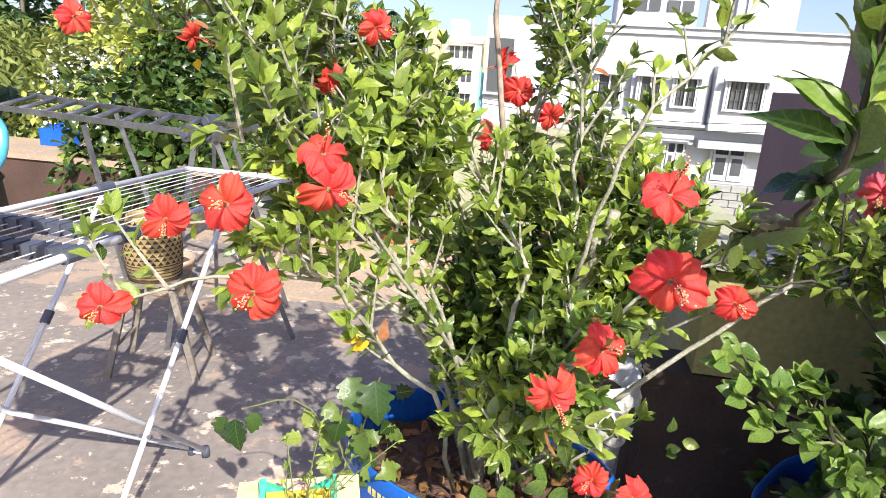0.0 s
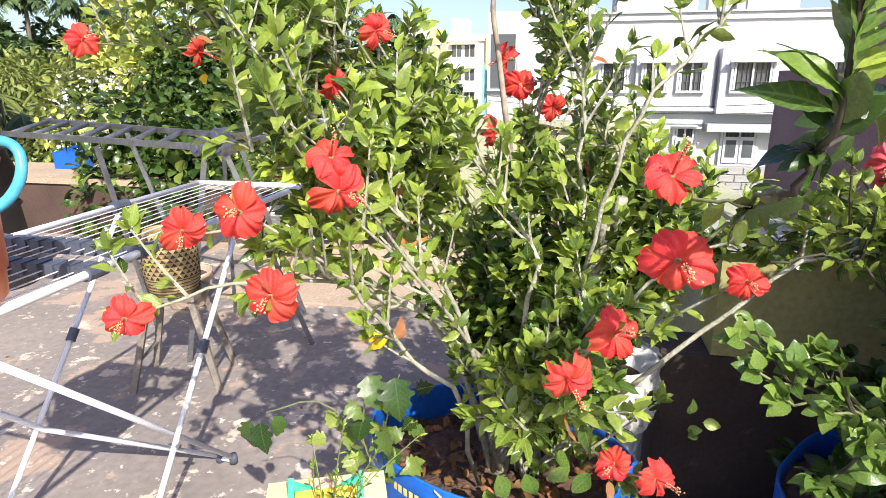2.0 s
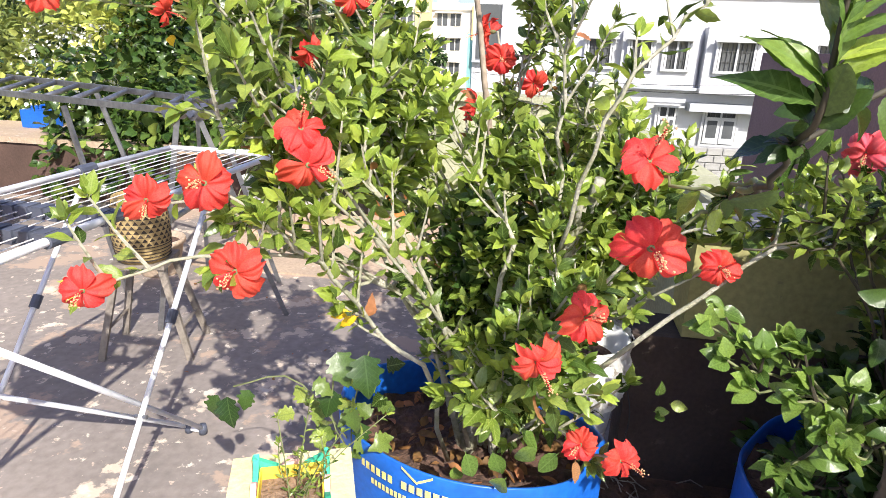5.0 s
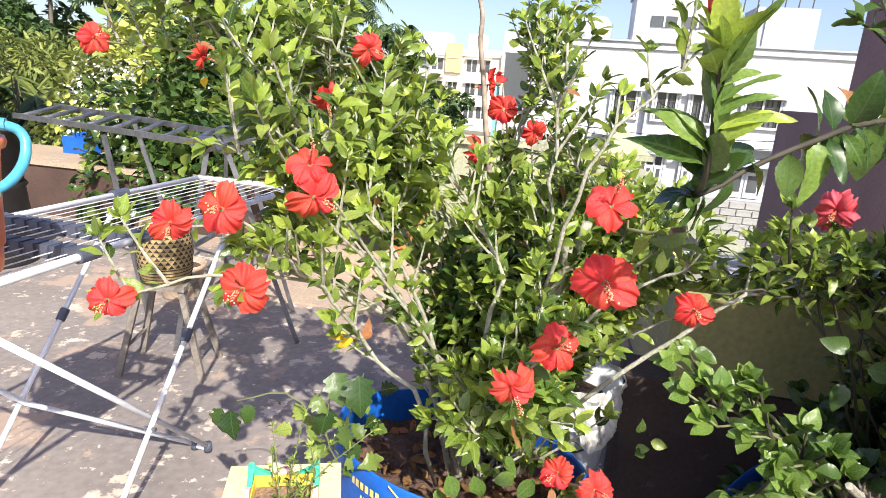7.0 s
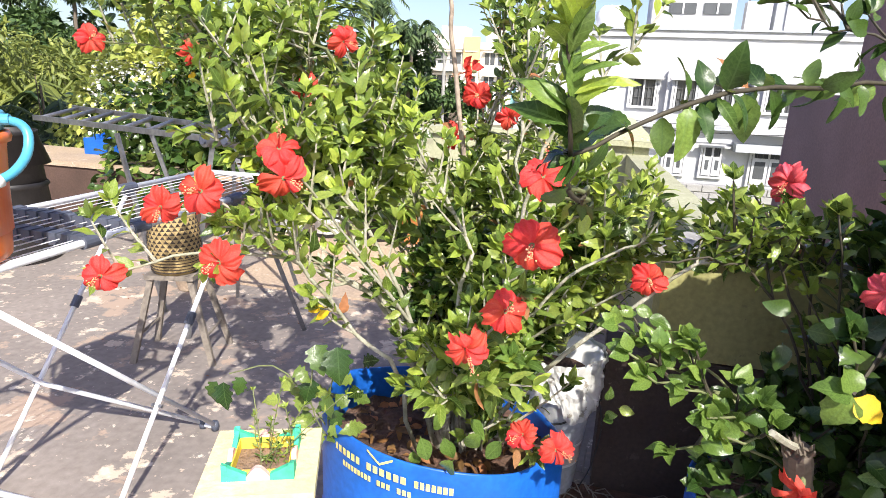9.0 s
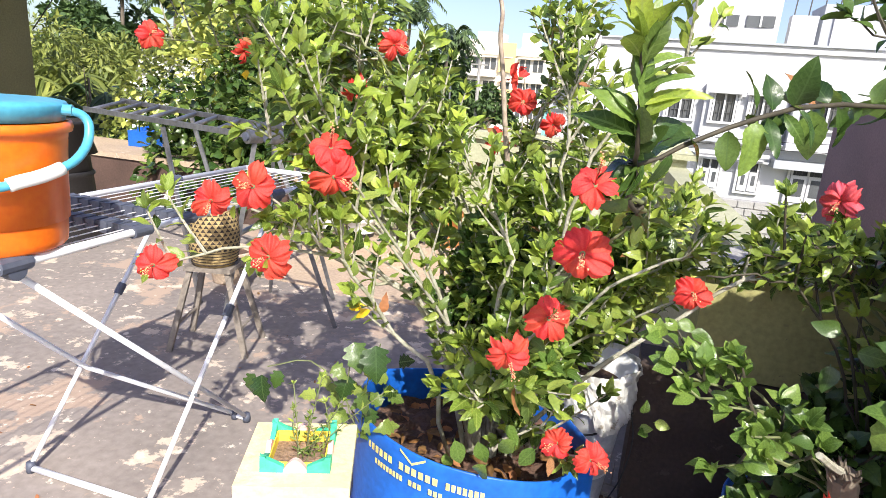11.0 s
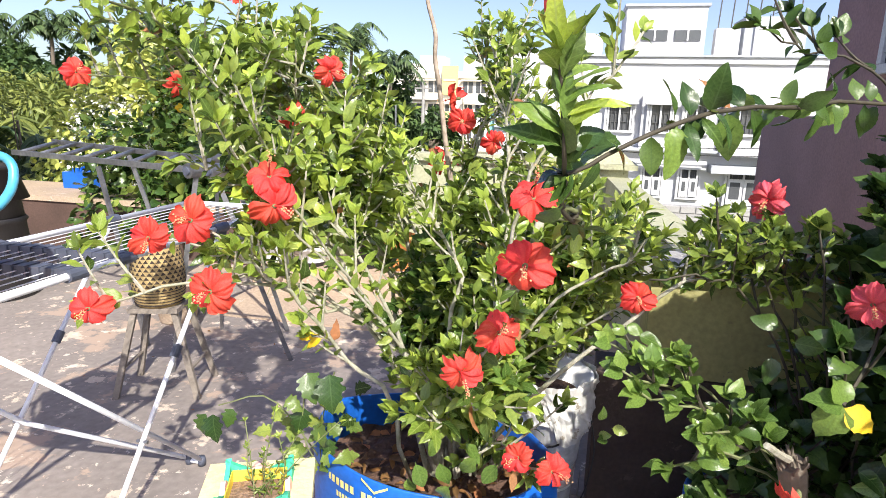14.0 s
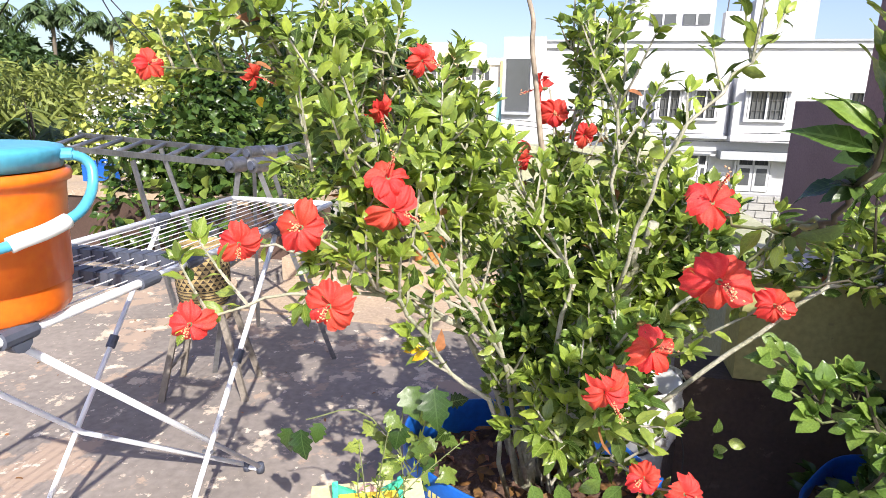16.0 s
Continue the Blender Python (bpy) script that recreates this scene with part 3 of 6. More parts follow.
    part("roof_shed", boxed(7.1, 9.6, y + 1.8, y + 4.0, 3.45, 5.6), "grey_band", h, "grey unfinished roof room")
    part("roof_panel", boxed(7.5, 8.9, y + 1.70, y + 1.79, 3.9, 5.3), "white_paint", h)
    for i in range(7):
        x = 6.1 + 0.55 * i
        part("rebar", rod((x, y + 2.4, 5.0), (x + 0.05, y + 2.4, 6.5 + 0.25 * (i % 3)), 0.03, 6), "grille", h, "bare reinforcing rod")
    part("water_tank", lathe(bmesh.new(), [(0.0, 3.8), (0.75, 3.8), (0.78, 4.7), (0.5, 5.0), (0.0, 5.05)], 20, Matrix.Translation((0.4, y + 3, 0))), "white_plastic", h, "pale roof water tank", True)
    return h


def far_flats():
    y = 75.0
    h = thing("apartment_building", "cream four-storey apartment building with ochre panels", "apartment building", at=(-15, y, GROUND))
    part("wall", boxed(-22.5, -5.0, y, y + 12, GROUND, 5.6), "beige_paint", h)
    part("parapet", boxed(-22.6, -4.9, y - 0.25, y - 0.004, 5.2, 6.0), "beige_paint", h)
    for x0, x1, z1 in ((-19.6, -16.6, 7.9), (-14.0, -12.2, 7.9), (-20.8, -19.7, 6.9)):
        part("stair_head", boxed(x0, x1, y + 1, y + 5, 5.604, z1), "beige_paint", h)
    for x0, x1, z0, z1 in ((-16.4, -14.4, 3.2, 6.6), (-16.4, -14.4, -0.2, 1.2), (-9.6, -8.0, -1.5, 5.7)):
        part("panel", boxed(x0, x1, y - 0.5, y - 0.254, z0, z1), "ochre_paint", h, "ochre painted wall panel")
    for k in range(3):
        z = -2.4 + 2.75 * k
        part("balcony", boxed(-21.6, -16.6, y - 1.3, y - 0.01, z - 0.55, z + 0.25), "beige_paint", h)
        for x0, x1 in ((-21.0, -18.6), (-18.2, -16.8), (-16.0, -14.9), (-13.8, -12.6), (-12.2, -11.0), (-7.6, -6.4)):
            b = boxed(x0, x1, y - 0.06, y - 0.01, z + 0.35, z + 1.7)
            w = part("window", b, "dark_glass", h, "dark window")
            part("mullion", boxed((x0 + x1) / 2 - 0.06, (x0 + x1) / 2 + 0.06, y - 0.10, y - 0.064, z + 0.35, z + 1.7), "beige_paint", w)
            part("hood", boxed(x0 - 0.2, x1 + 0.2, y - 0.6, y - 0.10, z + 1.75, z + 1.88), "beige_paint", w)
    part("awning", boxed(-19.5, -16.5, y - 3.5, y - 1.5, -2.6, -2.3), "tarp", h, "blue shop awning")
    return h


white_house()
far_flats()
h = thing("white_house_far", "distant white house between the palms", "house", at=(-30, 95, GROUND))
part("wall", boxed(-27, -21.5, 95, 101, GROUND, 7.8), "white_paint", h)
part("parapet", boxed(-27.2, -21.3, 94.8, 101.2, 7.804, 8.4), "white_paint", h)
h = thing("red_roof_house", "small pale house with a red tiled roof", "house", at=(-60, 80, GROUND))
part("wall", boxed(-63, -57, 80, 86, GROUND, 3.4), "white_paint", h)
b = bmesh.new()
lo = [b.verts.new(p) for p in ((-63.6, 79.4, 3.404), (-56.4, 79.4, 3.404), (-56.4, 86.6, 3.404), (-63.6, 86.6, 3.404))]
tp = [b.verts.new(p) for p in ((-61, 83, 5.0), (-59, 83, 5.0))]
for f in ((lo[0], lo[1], tp[1], tp[0]), (lo[1], lo[2], tp[1]), (lo[2], lo[3], tp[0], tp[1]), (lo[3], lo[0], tp[0])):
    b.faces.new(f)
part("roof", b, "roof_tile", h)
# yard wall before the white house
yard = structure("wall_yard", boxed(-14, 14, 17.0, 17.25, GROUND, -1.10), "concrete", "weathered grey block yard wall", "wall")
# its upper courses of blocks
rb = random.Random(4)
block = bmesh.new()
box(block, -0.19, 0.19, -0.02, 0.02, -0.09, 0.09)
bmesh.ops.bevel(block, geom=list(block.edges), offset=0.012, segments=1, affect="EDGES")
bme = bpy.data.meshes.new("block")
block.to_mesh(bme)
block.free()
bme.materials.append(M["concrete"])
for row in range(6):
    for k in range(34):
        o = new("block", bme)
        o.matrix_basis = Matrix.Translation((-1.5 + 0.40 * (k + 0.5 * (row % 2)), 16.985 + rb.uniform(-0.006, 0.006), -1.20 - 0.20 * row)) @ Matrix.Rotation(rb.uniform(-0.01, 0.01), 4, "Y")
        adopt(o, yard)
structure("road", boxed(-60, 40, 45, 55, GROUND, GROUND + 0.02), "concrete", "pale concrete street", "road")


def lamp_post(x, y, h, arm):
    o = thing("street_lamp", "grey steel street lamp with a curved arm", "street lamp", at=(x, y, GROUND))
    pts = [(x, y, GROUND), (x, y, h - 1.0), (x - 0.1 * arm, y, h - 0.3), (x - 0.5 * arm, y, h), (x - arm, y, h + 0.05)]
    part("pole", tube(bmesh.new(), spline(pts, 14), [0.09 - 0.004 * i for i in range(14)], 8), "aluminium", o, smooth=True)
    part("lamp_head", boxed(x - arm - 0.5, x - arm + 0.05, y - 0.1, y + 0.1, h - 0.02, h + 0.12), "white_plastic", o, bevel=0.02)


lamp_post(-11.9, 40.0, 2.1, 1.0)
o = thing("utility_pole", "pale concrete utility pole", "pole", at=(-10.5, 42, GROUND))
part("pole", tube(bmesh.new(), [(-10.5, 42, GROUND), (-10.5, 42, 3.2)], [0.16, 0.1], 8), "concrete", o)
part("cross_arm", boxed(-11.1, -9.9, 41.9, 41.98, 2.7, 2.8), "concrete", o)
tagged(part("cable", tube(bmesh.new(), spline([(-3.3, 26.9, 0.4), (3, 24.5, 0.1), (9.0, 21, 0.6), (16, 16, 2.2)], 20), 0.012, 5), "wire", None), "black service cable before the white house", "cable", "street cables")
tagged(part("cable", tube(bmesh.new(), spline([(-3.3, 26.9, 0.2), (3, 24.5, -0.15), (9.0, 21, 0.3), (16, 16, 1.9)], 20), 0.012, 5), "wire", None), "black service cable before the white house", "cable", "street cables")


# ---- trees and background plants ----
def clump_leaves(rng, centres, radii, n, size, flat=0.6, droop=-0.3):
    """Leaves near the skins of many small clumps."""
    c = np.array(centres)
    k = rng.integers(0, len(c), n)
    d = rng.normal(size=(n, 3))
    d /= np.linalg.norm(d, axis=1, keepdims=True)
    r = np.array(radii)[k] * (0.55 + 0.45 * rng.random(n) ** 0.5)
    pos = c[k] + d * r[:, None] * np.array([1, 1, flat])
    dirs = d + rng.normal(size=(n, 3)) * 0.5 + np.array([0, 0, droop])
    ups = rng.normal(size=(n, 3)) * 0.5 + np.array([0, 0, 1.0]) + 0.5 * d
    return pos, dirs, ups, size * (0.6 + 0.8 * rng.random(n))


def tree(name, label, x, y, base, height, spread, leaf_mat, n, size, seed, tmpl="plain", clumps=26):
    rng = np.random.default_rng(seed)
    o = thing(name, label, "tree", at=(x, y, base))
    th = height * 0.45
    part("trunk", tube(bmesh.new(), spline([(x, y, base), (x + 0.1, y, base + th * 0.5), (x - 0.05, y + 0.1, base + th), (x, y, base + height * 0.8)], 10), [0.09 * spread * (1 - 0.08 * i) for i in range(10)], 8), "trunk", o)
    cs, rs = [], []
    for i in range(clumps):
        a, q = rng.random() * 6.283, rng.random() ** 0.6
        zz = base + height * (0.35 + 0.62 * rng.random())
        fall = 1 - 0.55 * ((zz - base) / height - 0.5) ** 2 * 2
        c = (x + spread * q * math.cos(a) * fall, y + spread * q * math.sin(a) * fall, zz)
        cs.append(c)
        rs.append(spread * (0.20 + 0.18 * rng.random()))
        if i % 3 == 0:
            part("limb", tube(bmesh.new(), spline([(x, y, base + th * (0.7 + 0.5 * rng.random())), ((x + c[0]) / 2, (y + c[1]) / 2, (base + th + c[2]) / 2), c], 6), [0.04 * spread, 0.035 * spread, 0.028 * spread, 0.02 * spread, 0.014 * spread, 0.006 * spread], 6), "trunk", o)
    leaves_mesh("crown", [(tmpl, leaf_mat, *clump_leaves(rng, cs, rs, n, size))], o)
    return o


def palm(x, y, base, height, fronds, length, seed, mat="palm_leaf", label="tall coconut palm with drooping fronds"):
    rng = np.random.default_rng(seed)
    o = thing("palm_tree", label, "palm", at=(x, y, base))
    top = Vector((x + 0.4, y, base + height))
    part("trunk", tube(bmesh.new(), spline([(x, y, base), (x + 0.15, y, base + height * 0.5), top], 10), [0.17 - 0.007 * i for i in range(10)], 8), "trunk", o)
    sets_p, sets_d, sets_u, sets_s = [], [], [], []
    for i in range(fronds):
        a = 2.4 * i + rng.random()
        lift = 1.0 - 1.5 * (i / fronds)
        out = Vector((math.cos(a), math.sin(a), 0))
        pts = spline([top, top + out * length * 0.45 + Vector((0, 0, length * (0.15 + 0.35 * lift))), top + out * length * 0.95 + Vector((0, 0, length * (0.45 * lift - 0.35)))], 12)
        part("frond_rib", tube(bmesh.new(), pts, [0.035 - 0.0025 * k for k in range(12)], 5), mat, o)
        side = out.cross(Vector((0, 0, 1)))
        for k in range(1, 12):
            for s in (-1, 1):
                for j in range(2):
                    p = pts[k - 1].lerp(pts[k], j * 0.5)
                    sets_p.append(p)
                    sets_d.append(side * s + out * 0.5 + Vector((0, 0, -0.35 - 0.4 * rng.random())))
                    sets_u.append(Vector((0, 0, 1)) + out * 0.2)
                    sets_s.append(length * 0.32 * (1.1 - 0.06 * k))
    leaves_mesh("fronds", [("narrow", mat, np.array([tuple(v) for v in sets_p]), np.array([tuple(v) for v in sets_d]), np.array([tuple(v) for v in sets_u]), np.array(sets_s))], o)
    return o


palm(-15.4, 40, GROUND, 9.2, 16, 2.6, 3)
palm(-12.9, 41, GROUND, 7.6, 18, 2.6, 4, label="bushy palm beside the street")
palm(-33.5, 34, GROUND, 9.3, 16, 2.6, 5)
palm(-31.0, 36, GROUND, 8.8, 14, 2.5, 6)
palm(-37.5, 33, GROUND, 9.0, 14, 2.5, 16)
palm(-28.5, 37, GROUND, 8.4, 14, 2.4, 17)
tree("street_tree", "dense dark green street tree", -14.2, 42, GROUND, 7.0, 3.2, "far_leaf", 6500, 0.42, 7)
tree("street_tree", "dense dark green street tree", -10.4, 44, GROUND, 5.0, 2.4, "far_leaf", 4000, 0.36, 8)
tree("street_tree", "dense dark green street tree", -18.6, 44, GROUND, 5.6, 3.0, "far_leaf", 4500, 0.42, 9)
tree("street_tree", "dark tree behind the terrace", -21.5, 34, GROUND, 7.0, 4.0, "far_leaf", 6000, 0.42, 10)
tree("street_tree", "dark tree behind the terrace", -27.5, 36, GROUND, 8.0, 4.0, "far_leaf", 6000, 0.42, 11)
tree("street_tree", "dark tree behind the terrace", -34.5, 33, GROUND, 8.2, 4.2, "far_leaf", 6000, 0.42, 12)
tree("feathery_tree", "light green feathery tree in the sun", -10.6, 10.6, GROUND, 5.6, 1.9, "neem_leaf", 12000, 0.17, 13, "narrow", 34)
tree("feathery_tree", "light green feathery tree in the sun", -13.4, 12.5, GROUND, 6.0, 2.2, "neem_leaf", 11000, 0.18, 14, "narrow", 34)
tree("slender_tree", "slender young tree with sparse feathery leaves", -6.75, 6.3, GROUND, 5.75, 0.6, "neem_leaf", 700, 0.10, 19, "narrow", 12)
tree("shade_tree", "dark leafy tree under the feathery tree", -8.2, 11.0, GROUND, 4.6, 2.0, "neem_leaf", 6000, 0.16, 15, "hibiscus", 30)
far = np.random.default_rng(40)
cs = [(-110 + 9.0 * i, 120 + 10 * far.random(), GROUND + 2.5 + 3 * far.random()) for i in range(26)]
leaves_mesh("far_woods", [("hibiscus", "far_leaf", *clump_leaves(far, cs, [6.0] * len(cs), 9000, 1.5, 0.9))], None, "distant dark green belt of trees")


# ---- the drying rack ----
RX0, RX1, RZ = -1.455, -1.008, 0.835
NEAR, LEG_FAR, FAR = 0.735, 1.72, 2.18


def drying_rack():
    o = thing("drying_rack", "white folding clothes drying rack with grey joints", "drying rack", at=(-1.23, 1.3, 0))
    for x in (RX0, RX1):
        part("side_rail", tube(bmesh.new(), [(x, -0.1, RZ), (x, FAR, RZ)], 0.0102, 12), "white_steel", o, smooth=True)
        for y in (NEAR, LEG_FAR):
            b = bmesh.new()
            tube(b, [(x, y - 0.035, RZ), (x, y + 0.035, RZ)], 0.018, 10)
            tube(b, [(x - 0.012, y, RZ - 0.012), (x + 0.012, y, RZ - 0.012)], 0.022, 12)
            part("joint", b, "grey_plastic", o, "slate grey plastic joint", smooth=False)
    part("end_rail", tube(bmesh.new(), [(RX0, FAR, RZ), (RX1, FAR, RZ)], 0.0115, 12), "white_steel", o, smooth=True)
    part("end_rail", tube(bmesh.new(), [(RX0, -0.1, RZ), (RX1, -0.1, RZ)], 0.0115, 12), "white_steel", o, smooth=True)
    for i in range(1, 11):
        x = RX0 + (RX1 - RX0) * i / 11
        part("line_rod", tube(bmesh.new(), [(x, -0.1, RZ), (x, FAR, RZ)], 0.0017, 6), "white_steel", o)
    for y in (1.083, 1.254):
        b = bmesh.new()
        box(b, RX0, RX1, y - 0.017, y + 0.017, RZ - 0.013, RZ + 0.013)
        for i in range(11):
            x = RX0 + (RX1 - RX0) * (i + 0.5) / 11
            box(b, x - 0.013, x + 0.013, y - 0.023, y + 0.023, RZ - 0.016, RZ + 0.016)
        c = part("cross_bar", b, "grey_plastic", o, "notched slate grey cross bar")
        for x in (RX0, RX1):
            part("sleeve", tube(bmesh.new(), [(x, y - 0.03, RZ), (x, y + 0.03, RZ)], 0.0165, 12), "grey_plastic", c)
    for k, (fy, ty) in enumerate(((1.045, LEG_FAR), (1.553, NEAR))):
        ins = 0.0 if k == 0 else 0.02
        for x in (RX0 + ins, RX1 - ins):
            # the far pair of legs closes to a narrow foot
            fx = x if k == 0 or x > -1.2 else RX1 - 0.07
            foot, top = Vector((fx, fy, 0.02)), Vector((x, ty, RZ - 0.012))
            way = [foot, top] if fx == x else [foot, Vector((RX0, 1.045, 0.02)).lerp(Vector((RX0, LEG_FAR, RZ - 0.012)), 0.31) + Vector((0.022, 0, 0)), top]
            part("leg", tube(bmesh.new(), way, 0.0080, 12), "white_steel", o, smooth=True)
            m = foot.lerp(top, 0.58 if k == 0 else 0.0)
            if k == 0:
                d = (top - foot).normalized() * 0.02
                part("clip", tube(bmesh.new(), [m - d, m + d], 0.0145, 12), "grey_plastic", o, "slate grey leg clip")
                pv = foot.lerp(top, 0.31)
                part("rivet", tube(bmesh.new(), [pv - Vector((0.018, 0, 0)), pv + Vector((0.018, 0, 0))], 0.006, 8), "aluminium", o)
            part("foot_cap", lathe(bmesh.new(), [(0.0, 0.0), (0.0135, 0.0), (0.0145, 0.015), (0.0125, 0.034), (0.0, 0.035)], 12, Matrix.Translation((fx, fy, 0))), "grey_plastic", o, "slate grey foot cap", True)
        part("base_bar", tube(bmesh.new(), [(RX0 if k == 0 else RX1 - 0.07, fy, 0.014), (RX1 - ins, fy, 0.014)], 0.0098, 12), "white_steel", o, smooth=True)


drying_rack()


# ---- the orange bucket ----
def bucket():
    cx, cy, z0 = -1.13, 0.79, RZ + 0.0145
    o = thing("bucket", "orange plastic bucket with a turquoise lid on the rack", "bucket", at=(cx, cy, z0))
    t = Matrix.Translation((cx, cy, z0))
    body = part("body", lathe(bmesh.new(), [(0.0, 0.0), (0.135, 0.0), (0.141, 0.006), (0.143, 0.02), (0.158, 0.235), (0.160, 0.25), (0.168, 0.252), (0.171, 0.262), (0.168, 0.272), (0.160, 0.274), (0.156, 0.268), (0.150, 0.06), (0.0, 0.05)], 56, t), "orange_plastic", o, smooth=True)
    lid = part("lid", lathe(bmesh.new(), [(0.0, 0.318), (0.10, 0.318), (0.145, 0.318), (0.160, 0.315), (0.164, 0.308), (0.161, 0.300), (0.157, 0.276), (0.150, 0.275), (0.150, 0.30), (0.0, 0.302)], 56, t), "cyan_plastic", o, "turquoise plastic tub lid", True)
    part("emblem", lathe(bmesh.new(), [(0.020, 0.3185), (0.023, 0.3205), (0.026, 0.3185)], 24, t @ Matrix.Translation((0.06, -0.06, 0)) @ Matrix.Diagonal((1.5, 0.8, 1, 1))), "cyan_plastic", lid)
    pts = [(0.150, 0.085, 0.300), (0.164, 0.106, 0.290), (0.176, 0.110, 0.268), (0.186, 0.092, 0.231), (0.196, 0.053, 0.202), (0.194, 0.018, 0.187), (0.186, -0.023, 0.174), (0.174, -0.06, 0.166), (0.159, -0.092, 0.157), (0.130, -0.130, 0.155), (0.075, -0.168, 0.160), (0.0, -0.186, 0.172), (-0.08, -0.172, 0.20), (-0.14, -0.125, 0.25), (-0.155, -0.085, 0.300)]
    pts = [Vector((cx + p[0], cy + p[1], z0 + p[2])) for p in pts]
    handle = part("handle", tube(bmesh.new(), spline(pts, 48), 0.0098, 10), "cyan_plastic", o, "turquoise plastic bail handle", True)
    grip = spline(pts, 60)[21:33]
    part("grip", tube(bmesh.new(), grip, 0.0145, 12), "white_plastic", handle, "white plastic grip", True)
    for q in (pts[0], pts[-1]):
        part("lug", rod(q.lerp(Vector((cx, cy, q.z)), 0.10), q.lerp(Vector((cx, cy, q.z)), -0.05), 0.012, 12), "cyan_plastic", body, bevel=0.002)


bucket()


# ---- the blue drums ----
def drum_planter(cx, cy, r, zc, a, b, label, soil_drop, printed):
    """A plastic drum cut off on the slant; zc: the rim's height at the axis, a and b its slopes."""
    o = thing("drum_planter", label, "planter", "cut drum planters", at=(cx, cy, 0))
    def rim(x, y):
        tip = math.exp(-((math.atan2(y - cy, x - cx) + 0.33) / 0.20) ** 2) if printed else 0.0
        return zc + a * (x - cx) + b * (y - cy) + 0.052 * tip * min(1.0, math.hypot(x - cx, y - cy) / r) ** 6
    bm, steps = bmesh.new(), 72
    prof = [(r - 0.012, 0.0, 0), (r - 0.002, 0.012, 0), (r, 0.04, 0), (r, 0.16, 0), (r + 0.007, 0.168, 0), (r + 0.007, 0.182, 0), (r, 0.19, 0), (r, None, -0.05), (r + 0.001, None, -0.004), (r - 0.001, None, 0.0), (r - 0.006, None, -0.001), (r - 0.007, None, -0.02), (r - 0.008, 0.19, 0), (r - 0.012, 0.02, 0)]
    rings = []
    rng = np.random.default_rng(int(cx * 100 + 50))
    wob = rng.normal(size=6) * 0.0035
    for rad, z, dz in prof:
        ring = []
        for i in range(steps):
            h = 2 * math.pi * i / steps
            w = sum(wob[k] * math.cos((k + 2) * h + k) for k in range(6))
            x, y = cx + (rad + w) * math.cos(h), cy + (rad + w * 0.5) * math.sin(h)
            ring.append(bm.verts.new((x, y, z if z is not None else rim(x, y) + dz + w * 0.6)))
        rings.append(ring)
    for p, q in zip(rings, rings[1:]):
        for i in range(steps):
            j = (i + 1) % steps
            bm.faces.new((p[i], p[j], q[j], q[i]))
    bm.faces.new(rings[0][::-1])
    bm.faces.new(rings[-1])
    shell = part("shell", bm, "blue_plastic", o, smooth=True)
    # soil, heaped and crumbly
    v, f, n = [], [], 34
    rs = r - 0.012
    for i in range(n):
        for j in range(n):
            x, y = cx + rs * (2 * i / (n - 1) - 1), cy + rs * (2 * j / (n - 1) - 1)
            d = math.hypot(x - cx, y - cy)
            if d > rs:
                x, y = cx + (x - cx) * rs / d, cy + (y - cy) * rs / d
            z = rim(x, y) * 0.55 + zc * 0.45 - soil_drop + 0.03 * noise.noise(Vector((x * 9, y * 9, 1))) + 0.016 * noise.noise(Vector((x * 35, y * 35, 4)))
            v.append((x, y, z))
    for i in range(n - 1):
        for j in range(n - 1):
            f.append((i * n + j, (i + 1) * n + j, (i + 1) * n + j + 1, i * n + j + 1))
    mesh_ob("soil", v, f, "soil", o, "reddish brown potting soil")
    if printed:
        # words on the drum as plain bars along the cut rim, and a chevron mark
        def bar(h0, h1, z0, z1, name="print_bar"):
            bb = bmesh.new()
            k = 2
            lo, hi = [], []
            for i in range(k + 1):
                h = radians(h0 + (h1 - h0) * i / k)
                x, y = cx + (r + 0.0035) * math.cos(h), cy + (r + 0.0035) * math.sin(h)
                drop = rim(x, y)
                lo.append(bb.verts.new((x, y, drop + z0)))
                hi.append(bb.verts.new((x, y, drop + z1)))
            for i in range(k):
                bb.faces.new((lo[i], lo[i + 1], hi[i + 1], hi[i]))
            part(name, bb, "yellow_ink", shell, "yellow printed bar")
        for h0, h1, k, z0, z1 in ((-136, -111, 9, -0.056, -0.038), (-108, -89.5, 6, -0.056, -0.038), (-87, -71, 7, -0.056, -0.038), (-122, -105.5, 9, -0.084, -0.070), (-103, -96.5, 3, -0.084, -0.070), (-94, -87.5, 3, -0.084, -0.070)):
            for i in range(k):
                st = (h1 - h0) / k
                bar(h0 + st * i, h0 + st * (i + 0.70), z0, z1)
        bb = bmesh.new()
        vs = []
        for h, z in ((-108, -0.004), (-102, -0.026), (-96, -0.004), (-96, -0.010), (-102, -0.032), (-108, -0.010)):
            h = radians(h)
            x, y = cx + (r + 0.003) * math.cos(h), cy + (r + 0.003) * math.sin(h)
            vs.append(bb.verts.new((x, y, rim(x, y) + z)))
        bb.faces.new((vs[0], vs[1], vs[4], vs[5]))
        bb.faces.new((vs[1], vs[2], vs[3], vs[4]))
        part("print_mark", bb, "yellow_ink", shell, "yellow chevron mark")
    return o


DX, DY = -0.105, 1.242
drum_planter(DX, DY, 0.313, 0.428, -0.122, -0.171, "cut blue plastic drum with yellow print, filled with soil", 0.10, True)
drum_planter(0.80, 1.17, 0.297, 0.40, 0.02, 0.0, "cut blue plastic drum in the shaded corner", 0.06, False)


